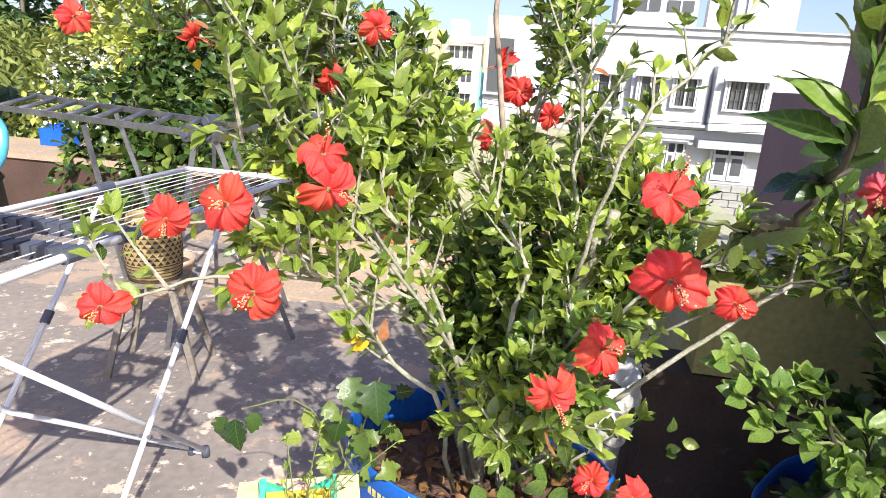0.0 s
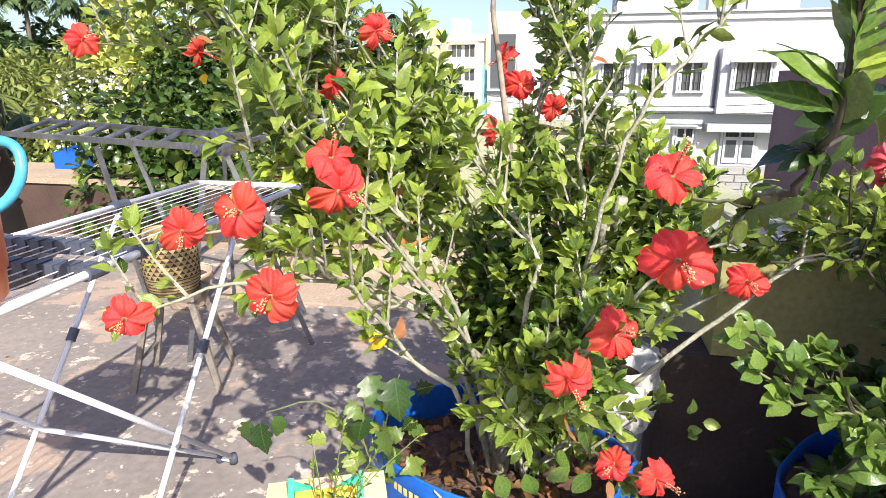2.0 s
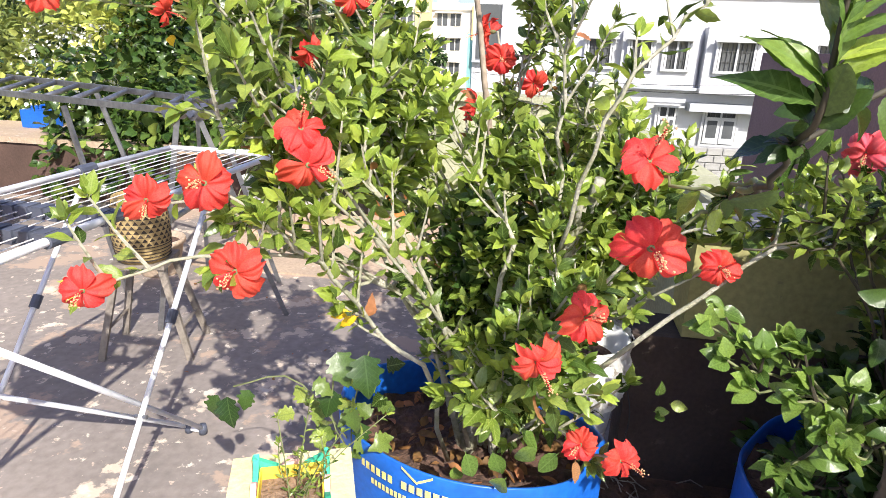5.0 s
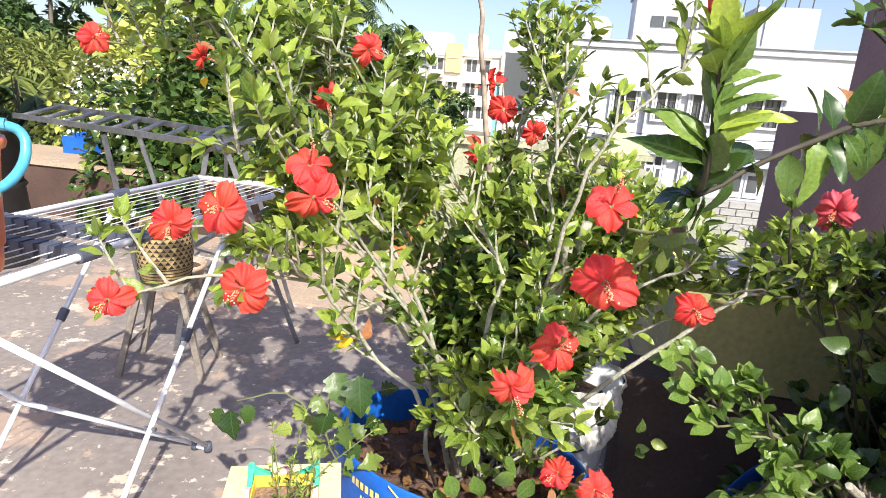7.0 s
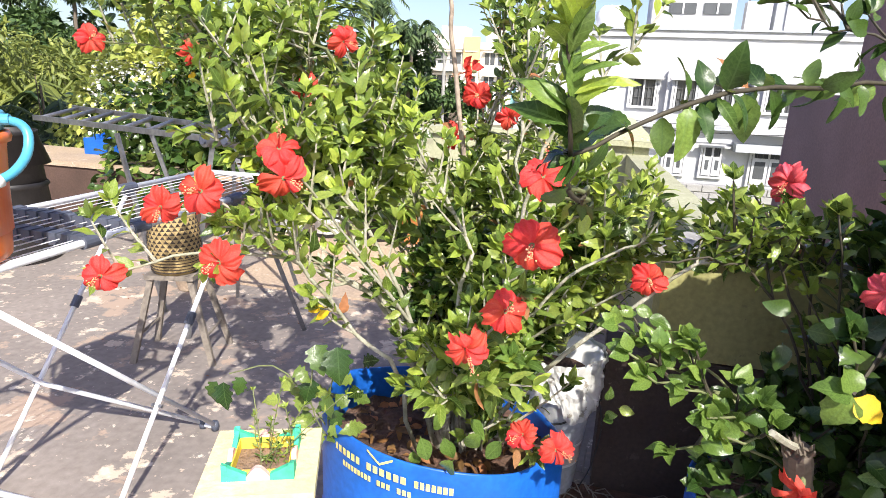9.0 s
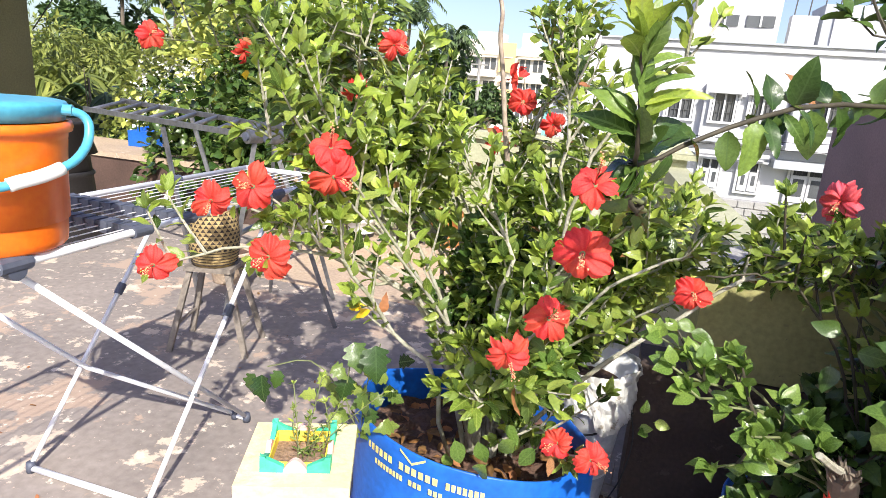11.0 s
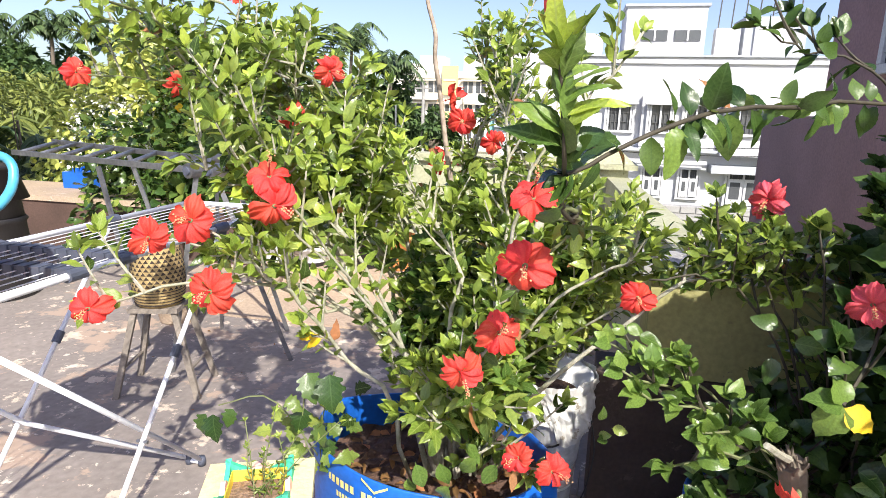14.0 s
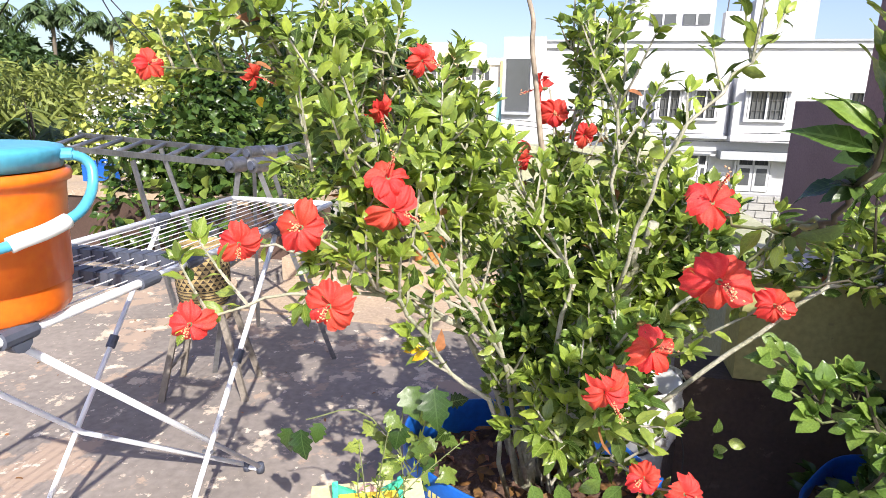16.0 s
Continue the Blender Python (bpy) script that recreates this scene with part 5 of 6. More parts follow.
class Shrub:
    """Collects the branches and leaves of one shrub."""

    def __init__(self, name, label, base, seed, category="shrub", twig_bark="twig"):
        self.twig_bark = twig_bark
        self.ob = thing(name, label, category, at=base)
        self.rng = np.random.default_rng(seed)
        self.sets = {}
        self.twigs = bmesh.new()
        self.pieces = 0

    def leaf(self, p, d, up, size, tmpl, mat):
        if crowds_bloom(p, d, size):
            return
        self.sets.setdefault((tmpl, mat), []).append((*p, *d, *up, size))

    def spray(self, pts, gap, size, tmpl="hibiscus", mat="leaf", start=0.3, tip=True, young=0.25, whole=False):
        """Leaves in a spiral along a branch, with a tuft at its tip."""
        rng = self.rng
        length = sum((b - a).length for a, b in zip(pts, pts[1:]))
        n = max(2, int(length * (1 - start) / gap))
        ang = rng.random() * 6.28
        for i in range(n):
            s = start + (1 - start) * (i + rng.random() * 0.6) / n
            k = min(int(s * (len(pts) - 1)), len(pts) - 2)
            p = pts[k].lerp(pts[k + 1], s * (len(pts) - 1) - k)
            axis = (pts[k + 1] - pts[k]).normalized()
            ref = axis.orthogonal().normalized()
            ang += 2.4 + rng.normal() * 0.3
            out = ref * math.cos(ang) + axis.cross(ref) * math.sin(ang)
            d = out + axis * (0.45 + (1.3 if tmpl == "ovate" else 0.7) * s) + Vector((0, 0, 0.35 - 0.55 * rng.random()))
            up = Vector((0.2, -0.25, 0.8)) - axis * 0.2 + out * -0.3 + Vector(rng.normal(size=3) * 0.5)
            m = mat
            if mat == "leaf" and rng.random() < young * (0.4 + s):
                m = "leaf_young"
            if rng.random() < 0.006 and tmpl == "hibiscus":
                m = "leaf_old"
            sz = size * (0.6 + 0.65 * rng.random()) * (1.05 - 0.25 * s)
            if whole and self.pieces < 290:
                if crowds_bloom(p, d, sz):
                    continue
                self.pieces += 1
                leaf_piece(tmpl, m, p, d, up, sz, self.ob)
            else:
                self.leaf(p, d, up, sz, tmpl, m)
        if tip:
            axis = (pts[-1] - pts[-2]).normalized()
            ref = axis.orthogonal().normalized()
            for i in range(6):
                a = 2.4 * i + ang
                d = axis * 0.9 + (ref * math.cos(a) + axis.cross(ref) * math.sin(a)) * (0.95 - 0.13 * i) + Vector((0, 0, 0.25))
                m = "leaf_young" if mat == "leaf" and rng.random() < 0.3 + young else mat
                sz = size * (0.5 + 0.45 * rng.random())
                if whole and self.pieces < 290:
                    self.pieces += 1
                    leaf_piece(tmpl, m, pts[-1], d, Vector((0.2, -0.4, 1)) + Vector(rng.normal(size=3) * 0.4), sz, self.ob)
                else:
                    self.leaf(pts[-1], d, Vector((0.2, -0.4, 1)) + Vector(rng.normal(size=3) * 0.4), sz, tmpl, m)

    def branch(self, points, r0, r1, side=5, gap=0.022, size=0.055, reach=0.18, tmpl="hibiscus", mat="leaf", start=0.25, bark="stem", young=0.33, whole=False, wobble=0.011):
        """A limb through the points with side twigs and leaves."""
        rng = self.rng
        pts = spline(points, 14)
        for i in range(1, 13):
            pts[i] = pts[i] + Vector(rng.normal(size=3) * wobble * 0.5)
        part("branch", tube(bmesh.new(), pts, [r0 + (r1 - r0) * i / 13 for i in range(14)], 7), bark, self.ob, smooth=True)
        self.spray(pts, gap, size, tmpl, mat, max(start, 0.35) if start < 0.7 else start, True, young, whole)
        for i in range(side):
            s = start + (0.95 - start) * (i + rng.random()) / side
            k = min(int(s * 13), 12)
            axis = (pts[k + 1] - pts[k]).normalized()
            ref = axis.orthogonal().normalized()
            a = rng.random() * 6.28
            out = ref * math.cos(a) + axis.cross(ref) * math.sin(a)
            d = (out * 0.9 + axis * 0.7 + Vector((0, 0, 0.45))).normalized()
            L = reach * (0.5 + 0.8 * rng.random())
            tw = spline([pts[k], pts[k] + d * L * 0.5 + Vector((0, 0, 0.01)), pts[k] + d * L + Vector((0, 0, 0.03))], 6)
            if crowds_bloom(tw[-1], d, 0.01) or crowds_bloom(tw[3], d, 0.01):
                continue
            tube(self.twigs, tw, [0.0032, 0.003, 0.0027, 0.0024, 0.002, 0.0016], 5, False)
            self.spray(tw, gap, size, tmpl, mat, 0.15, True, young, whole and i % 2 == 0)
        return pts

    def done(self, label):
        if len(self.twigs.verts):
            tagged(part("twig_growth", self.twigs, self.twig_bark, self.ob), "thin green side twigs", kind="stuff")
        sets = []
        for (tmpl, mat), rows in self.sets.items():
            a = np.array(rows)
            sets.append((tmpl, mat, a[:, 0:3], a[:, 3:6], a[:, 6:9], a[:, 9]))
        if sets:
            leaves_mesh("foliage", sets, self.ob, label)
        return self.ob


def fan(base, tip, rise=0.45, bow=0.12):
    """Control points of a limb that leaves the soil steeply and arches to its tip."""
    b, t = Vector(base), Vector(tip)
    m = b.lerp(t, 0.45) + Vector((0, 0, bow * (t - b).length))
    q = b.lerp(t, 0.2) + Vector((0, 0, bow * 0.8 * (t - b).length))
    return [b, q, m, t]


BLOOMS = {
    "f1": ((-0.473, 0.803, 1.054), 0.052, (0.25, -0.9, 0.25), 1.0), "f2": ((-0.40, 0.74, 0.945), 0.050, (0.2, -0.9, 0.15), 0.9),
    "f3": ((-0.67, 0.935, 0.982), 0.050, (0.45, -0.8, -0.1), 0.95), "f4": ((-0.648, 0.735, 0.892), 0.047, (0.45, -0.85, 0.12), 0.95),
    "f5": ((-0.325, 0.835, 1.085), 0.052, (0.75, -0.55, 0.0), 0.9), "f5b": ((-0.335, 0.84, 1.135), 0.045, (0.3, -0.5, 0.7), 0.8),
    "f6": ((-0.768, 1.197, 1.305), 0.040, (0.95, 0.1, -0.2), 0.75), "f7": ((-0.96, 1.10, 1.325), 0.042, (0.75, -0.5, 0.2), 0.8),
    "f8": ((-0.38, 1.230, 1.343), 0.042, (0.8, -0.5, -0.1), 0.8), "f9": ((-0.485, 1.245, 1.238), 0.044, (0.5, -0.5, -0.7), 0.7),
    "f10": ((-0.098, 1.441, 1.233), 0.046, (0.1, -1.0, 0.05), 1.0), "f10b": ((-0.132, 1.532, 1.292), 0.045, (-0.9, 0.2, -0.1), 0.7),
    "f11": ((-0.022, 1.499, 1.179), 0.042, (0.3, -0.8, -0.3), 0.8), "f12": ((-0.167, 1.483, 1.122), 0.046, (0.95, -0.15, 0.0), 0.9),
    "f13": ((0.14, 0.75, 1.135), 0.050, (0.1, -0.6, 0.75), 0.8), "fbig": ((0.140, 0.66, 1.055), 0.052, (0.05, -0.95, 0.1), 1.0),
    "fr": ((0.34, 1.075, 0.901), 0.045, (0.0, -1.0, 0.2), 1.0), "fm": ((0.093, 0.80, 0.90), 0.048, (0.25, -0.75, 0.45), 0.95),
    "fn": ((0.030, 0.80, 0.825), 0.046, (0.4, -0.85, -0.2), 0.85), "fo": ((0.128, 0.961, 0.576), 0.042, (-0.3, -0.8, 0.3), 0.75), "f15": ((-0.655, 1.27, 1.512), 0.036, (0.75, -0.3, 0.35), 0.4), "f16": ((-0.62, 0.52, 1.390), 0.028, (0.9, 0.0, -0.25), 0.8), "fp": ((0.197, 0.938, 0.57), 0.045, (0.5, -0.8, 0.35), 0.7),
}
TIPS = [
    (-0.546, 1.405, 1.445), (-0.60, 1.259, 1.373), (-0.305, 1.502, 1.144), (-0.362, 1.377, 1.147), (-0.402, 1.245, 1.109), (-0.645, 1.225, 1.302),
    (-0.255, 1.172, 1.073), (-0.074, 1.219, 1.045), (-0.055, 1.464, 1.119), (0.051, 1.762, 1.29), (0.231, 1.282, 0.933), (0.321, 1.246, 0.90), (0.19, 1.27, 0.746), (0.094, 1.099, 0.818), (0.231, 1.464, 0.812),
    (-0.033, 0.902, 0.647), (0.055, 0.893, 0.709), (-0.477, 0.858, 0.975), (-0.523, 0.84, 1.152), (-0.433, 0.917, 1.132),
    (-0.62, 1.15, 1.39), (-0.51, 1.43, 1.39), (-0.65, 1.34, 1.30), (-0.67, 1.20, 1.22), (-0.43, 1.51, 1.23), (-0.51, 1.38, 1.16), (-0.56, 1.13, 1.17), (-0.09, 1.36, 1.15),
    (-0.622, 1.029, 1.352), (-0.525, 0.986, 1.283), (-0.523, 1.124, 1.387), (-0.466, 1.18, 1.331), (-0.479, 1.045, 1.252), (-0.356, 1.194, 1.26), (-0.276, 1.141, 1.177), (-0.79, 1.11, 1.417), (-0.833, 1.053, 1.436), (-0.615, 1.357, 1.42), (-0.727, 1.217, 1.363),
    (-0.07, 1.486, 1.406), (0.003, 1.431, 1.323), (0.027, 1.474, 1.448), (0.014, 1.342, 1.188),
    (0.10, 1.55, 1.02), (0.18, 1.40, 1.05), (0.28, 1.5, 0.95), (0.12, 1.15, 0.92),
]


def main_bush():
    s = Shrub("hibiscus_shrub", "large red hibiscus shrub in full bloom in a blue drum", (DX, DY, 0.37), 21, "shrub", "stem")
    rng = s.rng
    base = lambda: Vector((DX + 0.06 + rng.normal() * 0.045, DY + 0.07 + rng.normal() * 0.045, 0.305))
    part("trunk", tube(bmesh.new(), spline([(DX, DY, 0.30), (DX + 0.02, DY - 0.02, 0.55), (0.075, 1.20, 0.86), (0.095, 1.14, 0.99)], 12), [0.022 - 0.001 * i for i in range(12)], 9), "stem", s.ob, "thick pale old stem cut off short", True)
    part("trunk", tube(bmesh.new(), spline([(0.07, 1.20, 0.83), (0.11, 1.22, 0.93), (0.13, 1.20, 1.02)], 6), 0.011, 8), "stem", s.ob, "short pale cut stub", True)
    forks = []
    for f in ((-0.36, 1.20, 0.92), (-0.22, 1.32, 0.98), (-0.10, 1.36, 0.95), (0.02, 1.36, 0.88), (0.10, 1.22, 0.70), (-0.06, 1.08, 0.66), (-0.26, 1.10, 0.80), (0.02, 1.46, 1.02)):
        w = [base(), Vector((DX, DY, 0.305)).lerp(Vector(f), 0.45) + Vector((0, 0, 0.06)), Vector(f)]
        limb = spline(w, 10)
        part("branch", tube(bmesh.new(), limb, [0.0085 - 0.0004 * i for i in range(10)], 8), "stem", s.ob, smooth=True)
        forks.append(limb[6:])
    pool = [p for l in forks for p in l]
    low = Vector((DX, DY, 0.305))
    for i, t in enumerate(sorted(TIPS, key=lambda p: (Vector(p) - low).length)):
        q = Vector(t)
        # each limb forks off the nearest older wood below its tip
        ok = [p for p in pool if p.z < q.z - 0.05 and 0.16 < (p - q).length < 0.42]
        b = min(ok, key=lambda p: abs((p - q).length - 0.24)) if ok else base()
        mid = b.lerp(q, 0.5) + Vector((0, 0, 0.08 * (q - b).length)) + Vector(rng.normal(size=3) * 0.012)
        upper = q.x < -0.4 and q.z > 1.15
        pts = s.branch([b, mid, q], 0.0036 if ok else 0.0065, 0.0020, side=(7 if upper else 10) if ok else 11, gap=0.0115 if upper else 0.0095, size=0.045 if upper else (0.042 if q.x > -0.15 and q.z > 1.05 else 0.054), reach=0.11, start=0.10 if ok else 0.5, bark="twig" if upper else "stem")
        if ok:
            pool.remove(b)
        pool += pts[4:11:2]
    # every third inner branch gets dark leaves, the inner shade put into colour
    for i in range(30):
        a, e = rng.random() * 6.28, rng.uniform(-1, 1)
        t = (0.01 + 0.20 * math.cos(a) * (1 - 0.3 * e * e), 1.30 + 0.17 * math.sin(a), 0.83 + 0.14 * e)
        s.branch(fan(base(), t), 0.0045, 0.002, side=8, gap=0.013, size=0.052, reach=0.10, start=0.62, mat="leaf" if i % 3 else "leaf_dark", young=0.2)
    for t in ((0.10, 1.02, 0.66), (0.12, 0.99, 0.72), (0.03, 1.02, 0.74), (0.03, 1.0, 0.78), (0.08, 1.02, 0.84), (0.07, 0.99, 0.68)):
        s.branch(fan(base(), t), 0.006, 0.003, side=6, gap=0.016, size=0.052, reach=0.08, start=0.62, mat="leaf_mid")
    for k, (p, r, n, o) in BLOOMS.items():
        tip = Vector(p) - Vector(n).normalized() * r * 0.33
        if k not in ("f13", "fbig"):
            far_out = k in ("f1", "f2", "f3", "f4", "f6", "f7")
            low = k in ("f2", "f3", "f4")
            ctrl = [(-0.24, 1.06, 0.80), (-0.38, 0.95, 0.90), Vector((-0.38, 0.95, 0.90)).lerp(tip, 0.6) + Vector((0, 0, 0.02)), tip] if low else ([(-0.30, 1.33, 0.95), (-0.50 + rng.normal() * 0.05, 1.40, 1.20), Vector((-0.50, 1.38, 1.22)).lerp(tip, 0.55) + Vector((0, 0, 0.03)), tip] if k in ("f6", "f7") else fan(base(), tip))
            if k in ("f15", "f16"):
                continue
            s.branch(ctrl, 0.0045 if low else (0.0036 if far_out else 0.007), 0.0022, side=(9 if k in ("f6", "f7") else 2) if far_out else 5, gap=0.014 if far_out else 0.017, size=0.046, reach=0.09 if far_out else 0.12, start=(0.45 if k in ("f6", "f7") else 0.78) if far_out else 0.25, young=0.6 if far_out else 0.25, bark="twig" if k in ("f6", "f7") else "stem", whole=k in ("f1", "f2", "f4", "fm", "fn", "f5"))
    # two leafy shoots that arch out to the side over the top of the shrub
    for way in ([(-0.40, 1.42, 1.18), (-0.538, 1.416, 1.349), (-0.615, 1.339, 1.402), (-0.659, 1.256, 1.489), (-0.70, 1.175, 1.529), (-0.74, 1.093, 1.545)],
                [(-0.45, 1.32, 1.18), (-0.581, 1.228, 1.275), (-0.615, 1.088, 1.342), (-0.61, 0.964, 1.40), (-0.61, 0.832, 1.431), (-0.628, 0.673, 1.444), (-0.63, 0.59, 1.43), (-0.625, 0.535, 1.39)]):
        s.branch(way, 0.0032, 0.0018, side=9, gap=0.010, size=0.047, reach=0.05, start=0.12, bark="twig", young=0.3)
    # long bare pale limbs that show through the leaves
    for a, b, c in (((0.02, 1.28, 0.4), (0.05, 1.22, 0.9), (0.041, 1.253, 1.40)), ((-0.15, 1.25, 0.4), (-0.30, 1.3, 0.95), (-0.62, 1.38, 1.30)), ((0.0, 1.3, 0.4), (0.06, 1.5, 0.9), (-0.02, 1.68, 1.52))):
        s.branch([a, b, c], 0.0068, 0.003, side=9, gap=0.018, size=0.044, reach=0.14, start=0.4)
    for way in ([(-0.10, 1.20, 0.36), (-0.17, 1.112, 0.733), (-0.195, 1.094, 0.819), (-0.272, 1.069, 0.975), (-0.319, 1.053, 1.045), (-0.368, 1.042, 1.115)],
                [(-0.06, 1.22, 0.36), (-0.053, 1.10, 0.797), (-0.028, 1.108, 0.904), (-0.095, 1.122, 1.022), (-0.142, 1.12, 1.077), (-0.192, 1.134, 1.146)],
                [(-0.14, 1.14, 0.36), (-0.181, 1.018, 0.638), (-0.263, 1.001, 0.735), (-0.317, 0.933, 0.85), (-0.37, 0.857, 0.95), (-0.391, 0.802, 1.008)]):
        s.branch(way, 0.0056, 0.0034, side=9, gap=0.024, size=0.048, reach=0.08, start=0.42, young=0.5)
    # two pale limbs that lean out over the parapet
    s.branch([(-0.02, 1.22, 0.36), (0.155, 1.071, 0.671), (0.302, 1.076, 0.821), (0.412, 1.086, 0.933), (0.535, 1.086, 1.006)], 0.0062, 0.0030, side=7, gap=0.022, size=0.046, reach=0.07, start=0.74, young=0.3, wobble=0.004)
    s.branch([(0.0, 1.25, 0.45), (0.13, 1.125, 0.804), (0.257, 1.141, 0.919), (0.381, 1.142, 0.973)], 0.0046, 0.0024, side=5, gap=0.024, size=0.044, reach=0.07, start=0.80, young=0.3, wobble=0.004)
    s.branch([(0.06, 1.10, 0.9), (0.12, 1.06, 1.16), (0.22, 1.11, 1.30), (0.31, 1.16, 1.42)], 0.0045, 0.0022, side=5, gap=0.022, size=0.048, reach=0.09, start=0.3, mat="leaf")
    for k, (p, r, n, o) in BLOOMS.items():
        if k not in ("f13", "fbig"):
            flower(s.ob, p, n, r * 0.84, rng.random() * 6.28, "petal", o, int(rng.integers(0, 99)))
    for p, m in (((-0.30, 0.95, 0.80), "leaf_yellow"), ((-0.285, 0.945, 0.795), "leaf_yellow"), ((0.11, 1.05, 0.86), "leaf_old"), ((0.10, 1.02, 0.84), "leaf_old"), ((-0.72, 1.12, 1.33), "leaf_old"), ((-0.73, 1.15, 1.26), "leaf_yellow"), ((0.12, 0.95, 0.55), "leaf_old"), ((-0.18, 1.4, 1.16), "leaf_old"), ((-0.45, 1.15, 1.12), "leaf_old"), ((-0.05, 1.6, 1.42), "leaf_old")):
        leaf_piece("hibiscus", m, p, Vector((rng.normal(), -0.5, -0.3)), Vector((0.3, -0.7, 0.6)), 0.040, s.ob, "yellowed or dry hibiscus leaf")
    o = s.done("dense glossy green hibiscus leaves")
    return o


main_bush()


def corner_bush():
    s = Shrub("hibiscus_shrub", "shaded hibiscus shrub with broad leaves in the corner drum", (0.79, 1.17, 0.33), 33, "shrub", "bark_dark")
    rng = s.rng
    base = lambda: Vector((0.775 + rng.normal() * 0.05, 1.17 + rng.normal() * 0.05, 0.33))
    # leaf_dark and bark_dark put the corner's shade into leaf and stem colour
    tips = [(0.62, 1.0, 1.074), (0.85, 1.3, 1.1), (0.95, 1.1, 1.25), (0.9, 0.9, 1.15), (0.98, 1.4, 1.35), (0.58, 0.75, 0.95), (1.1, 1.2, 1.2), (1.2, 1.3, 1.4), (1.3, 1.1, 1.3), (1.0, 1.0, 1.4), (1.15, 1.5, 1.3), (1.2, 0.9, 1.2), (0.95, 1.2, 1.5), (1.35, 1.3, 1.1), (1.05, 1.4, 1.1), (1.0, 0.8, 1.0), (0.9, 1.15, 0.9), (1.1, 1.0, 0.85)]
    for i, t in enumerate(tips):
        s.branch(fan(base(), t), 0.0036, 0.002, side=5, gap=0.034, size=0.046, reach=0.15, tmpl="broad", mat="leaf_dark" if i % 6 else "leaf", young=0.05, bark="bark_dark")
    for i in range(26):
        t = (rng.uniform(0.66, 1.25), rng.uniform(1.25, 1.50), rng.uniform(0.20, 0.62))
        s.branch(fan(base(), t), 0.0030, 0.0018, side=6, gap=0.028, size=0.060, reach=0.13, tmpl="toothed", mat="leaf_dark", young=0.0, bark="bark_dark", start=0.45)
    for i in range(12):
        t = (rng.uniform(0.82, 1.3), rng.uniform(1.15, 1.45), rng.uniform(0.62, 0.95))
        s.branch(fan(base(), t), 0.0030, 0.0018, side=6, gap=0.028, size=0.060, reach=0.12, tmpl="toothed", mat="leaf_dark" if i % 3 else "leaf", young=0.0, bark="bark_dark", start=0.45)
    # dense side mostly out of view, towards the stair wall and back along the parapet, added to shade the corner
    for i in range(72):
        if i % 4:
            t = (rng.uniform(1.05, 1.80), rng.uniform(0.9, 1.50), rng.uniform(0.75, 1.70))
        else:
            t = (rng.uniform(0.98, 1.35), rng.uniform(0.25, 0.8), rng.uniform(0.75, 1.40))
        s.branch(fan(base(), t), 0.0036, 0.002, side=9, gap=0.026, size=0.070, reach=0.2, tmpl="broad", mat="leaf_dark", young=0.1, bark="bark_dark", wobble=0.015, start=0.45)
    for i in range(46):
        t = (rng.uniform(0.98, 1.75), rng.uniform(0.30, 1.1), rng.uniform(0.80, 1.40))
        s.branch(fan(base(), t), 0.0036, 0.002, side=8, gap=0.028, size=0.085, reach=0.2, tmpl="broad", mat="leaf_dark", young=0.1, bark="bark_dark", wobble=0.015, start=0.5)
    for t in ((0.48, 1.245, 0.955), (0.566, 1.264, 0.90), (0.774, 1.409, 0.89), (0.42, 1.25, 0.92), (0.65, 1.30, 0.92), (0.70, 1.32, 0.88), (0.45, 1.30, 0.88), (0.36, 1.32, 0.89)):
        q = Vector(t)
        s.branch([(0.86, 1.20, 0.70), q.lerp(Vector((0.86, 1.20, 0.95)), 0.5), q], 0.003, 0.0018, side=5, gap=0.016, size=0.054, reach=0.06, start=0.40, young=0.2, bark="twig")
    for p in ((0.277, 0.848, 0.883), (0.298, 0.823, 0.847), (0.327, 0.803, 0.822), (0.384, 0.786, 0.814), (0.416, 0.756, 0.789), (0.439, 0.745, 0.765), (0.375, 0.77, 0.715)):
        q = Vector(p)
        s.branch([(0.72, 1.05, 0.5), q.lerp(Vector((0.72, 1.05, 0.55)), 0.45) + Vector((0, 0, 0.03)), q], 0.003, 0.002, side=2, gap=0.034, size=0.045, reach=0.045, start=0.70, tmpl="rounded", mat="leaf_mid", whole=True, bark="twig")
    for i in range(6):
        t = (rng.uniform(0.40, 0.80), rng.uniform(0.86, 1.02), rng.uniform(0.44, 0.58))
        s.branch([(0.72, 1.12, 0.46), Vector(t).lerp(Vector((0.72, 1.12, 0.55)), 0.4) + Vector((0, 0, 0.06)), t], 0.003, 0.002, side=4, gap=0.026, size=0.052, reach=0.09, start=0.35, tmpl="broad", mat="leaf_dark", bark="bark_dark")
    for t in ((0.349, 1.001, 0.96), (0.442, 1.042, 1.005), (0.509, 1.069, 1.029)):
        s.branch([(0.74, 1.15, 0.6), Vector(t).lerp(Vector((0.74, 1.15, 0.9)), 0.45), t], 0.0032, 0.002, side=5, gap=0.018, size=0.042, reach=0.09, start=0.4, young=0.2, bark="bark_dark")
    flower(s.ob, (0.60, 1.226, 1.095), (-0.4, -0.8, -0.1), 0.042, 0.4, "petal_pink", 0.7, 3)
    flower(s.ob, (0.66, 0.86, 0.985), (-0.3, -0.9, 0.0), 0.036, 1.0, "petal_pink", 0.8, 4)
    flower(s.ob, (0.585, 0.812, 0.668), (-0.25, -0.7, -0.75), 0.044, 2.0, "petal", 0.35, 5)
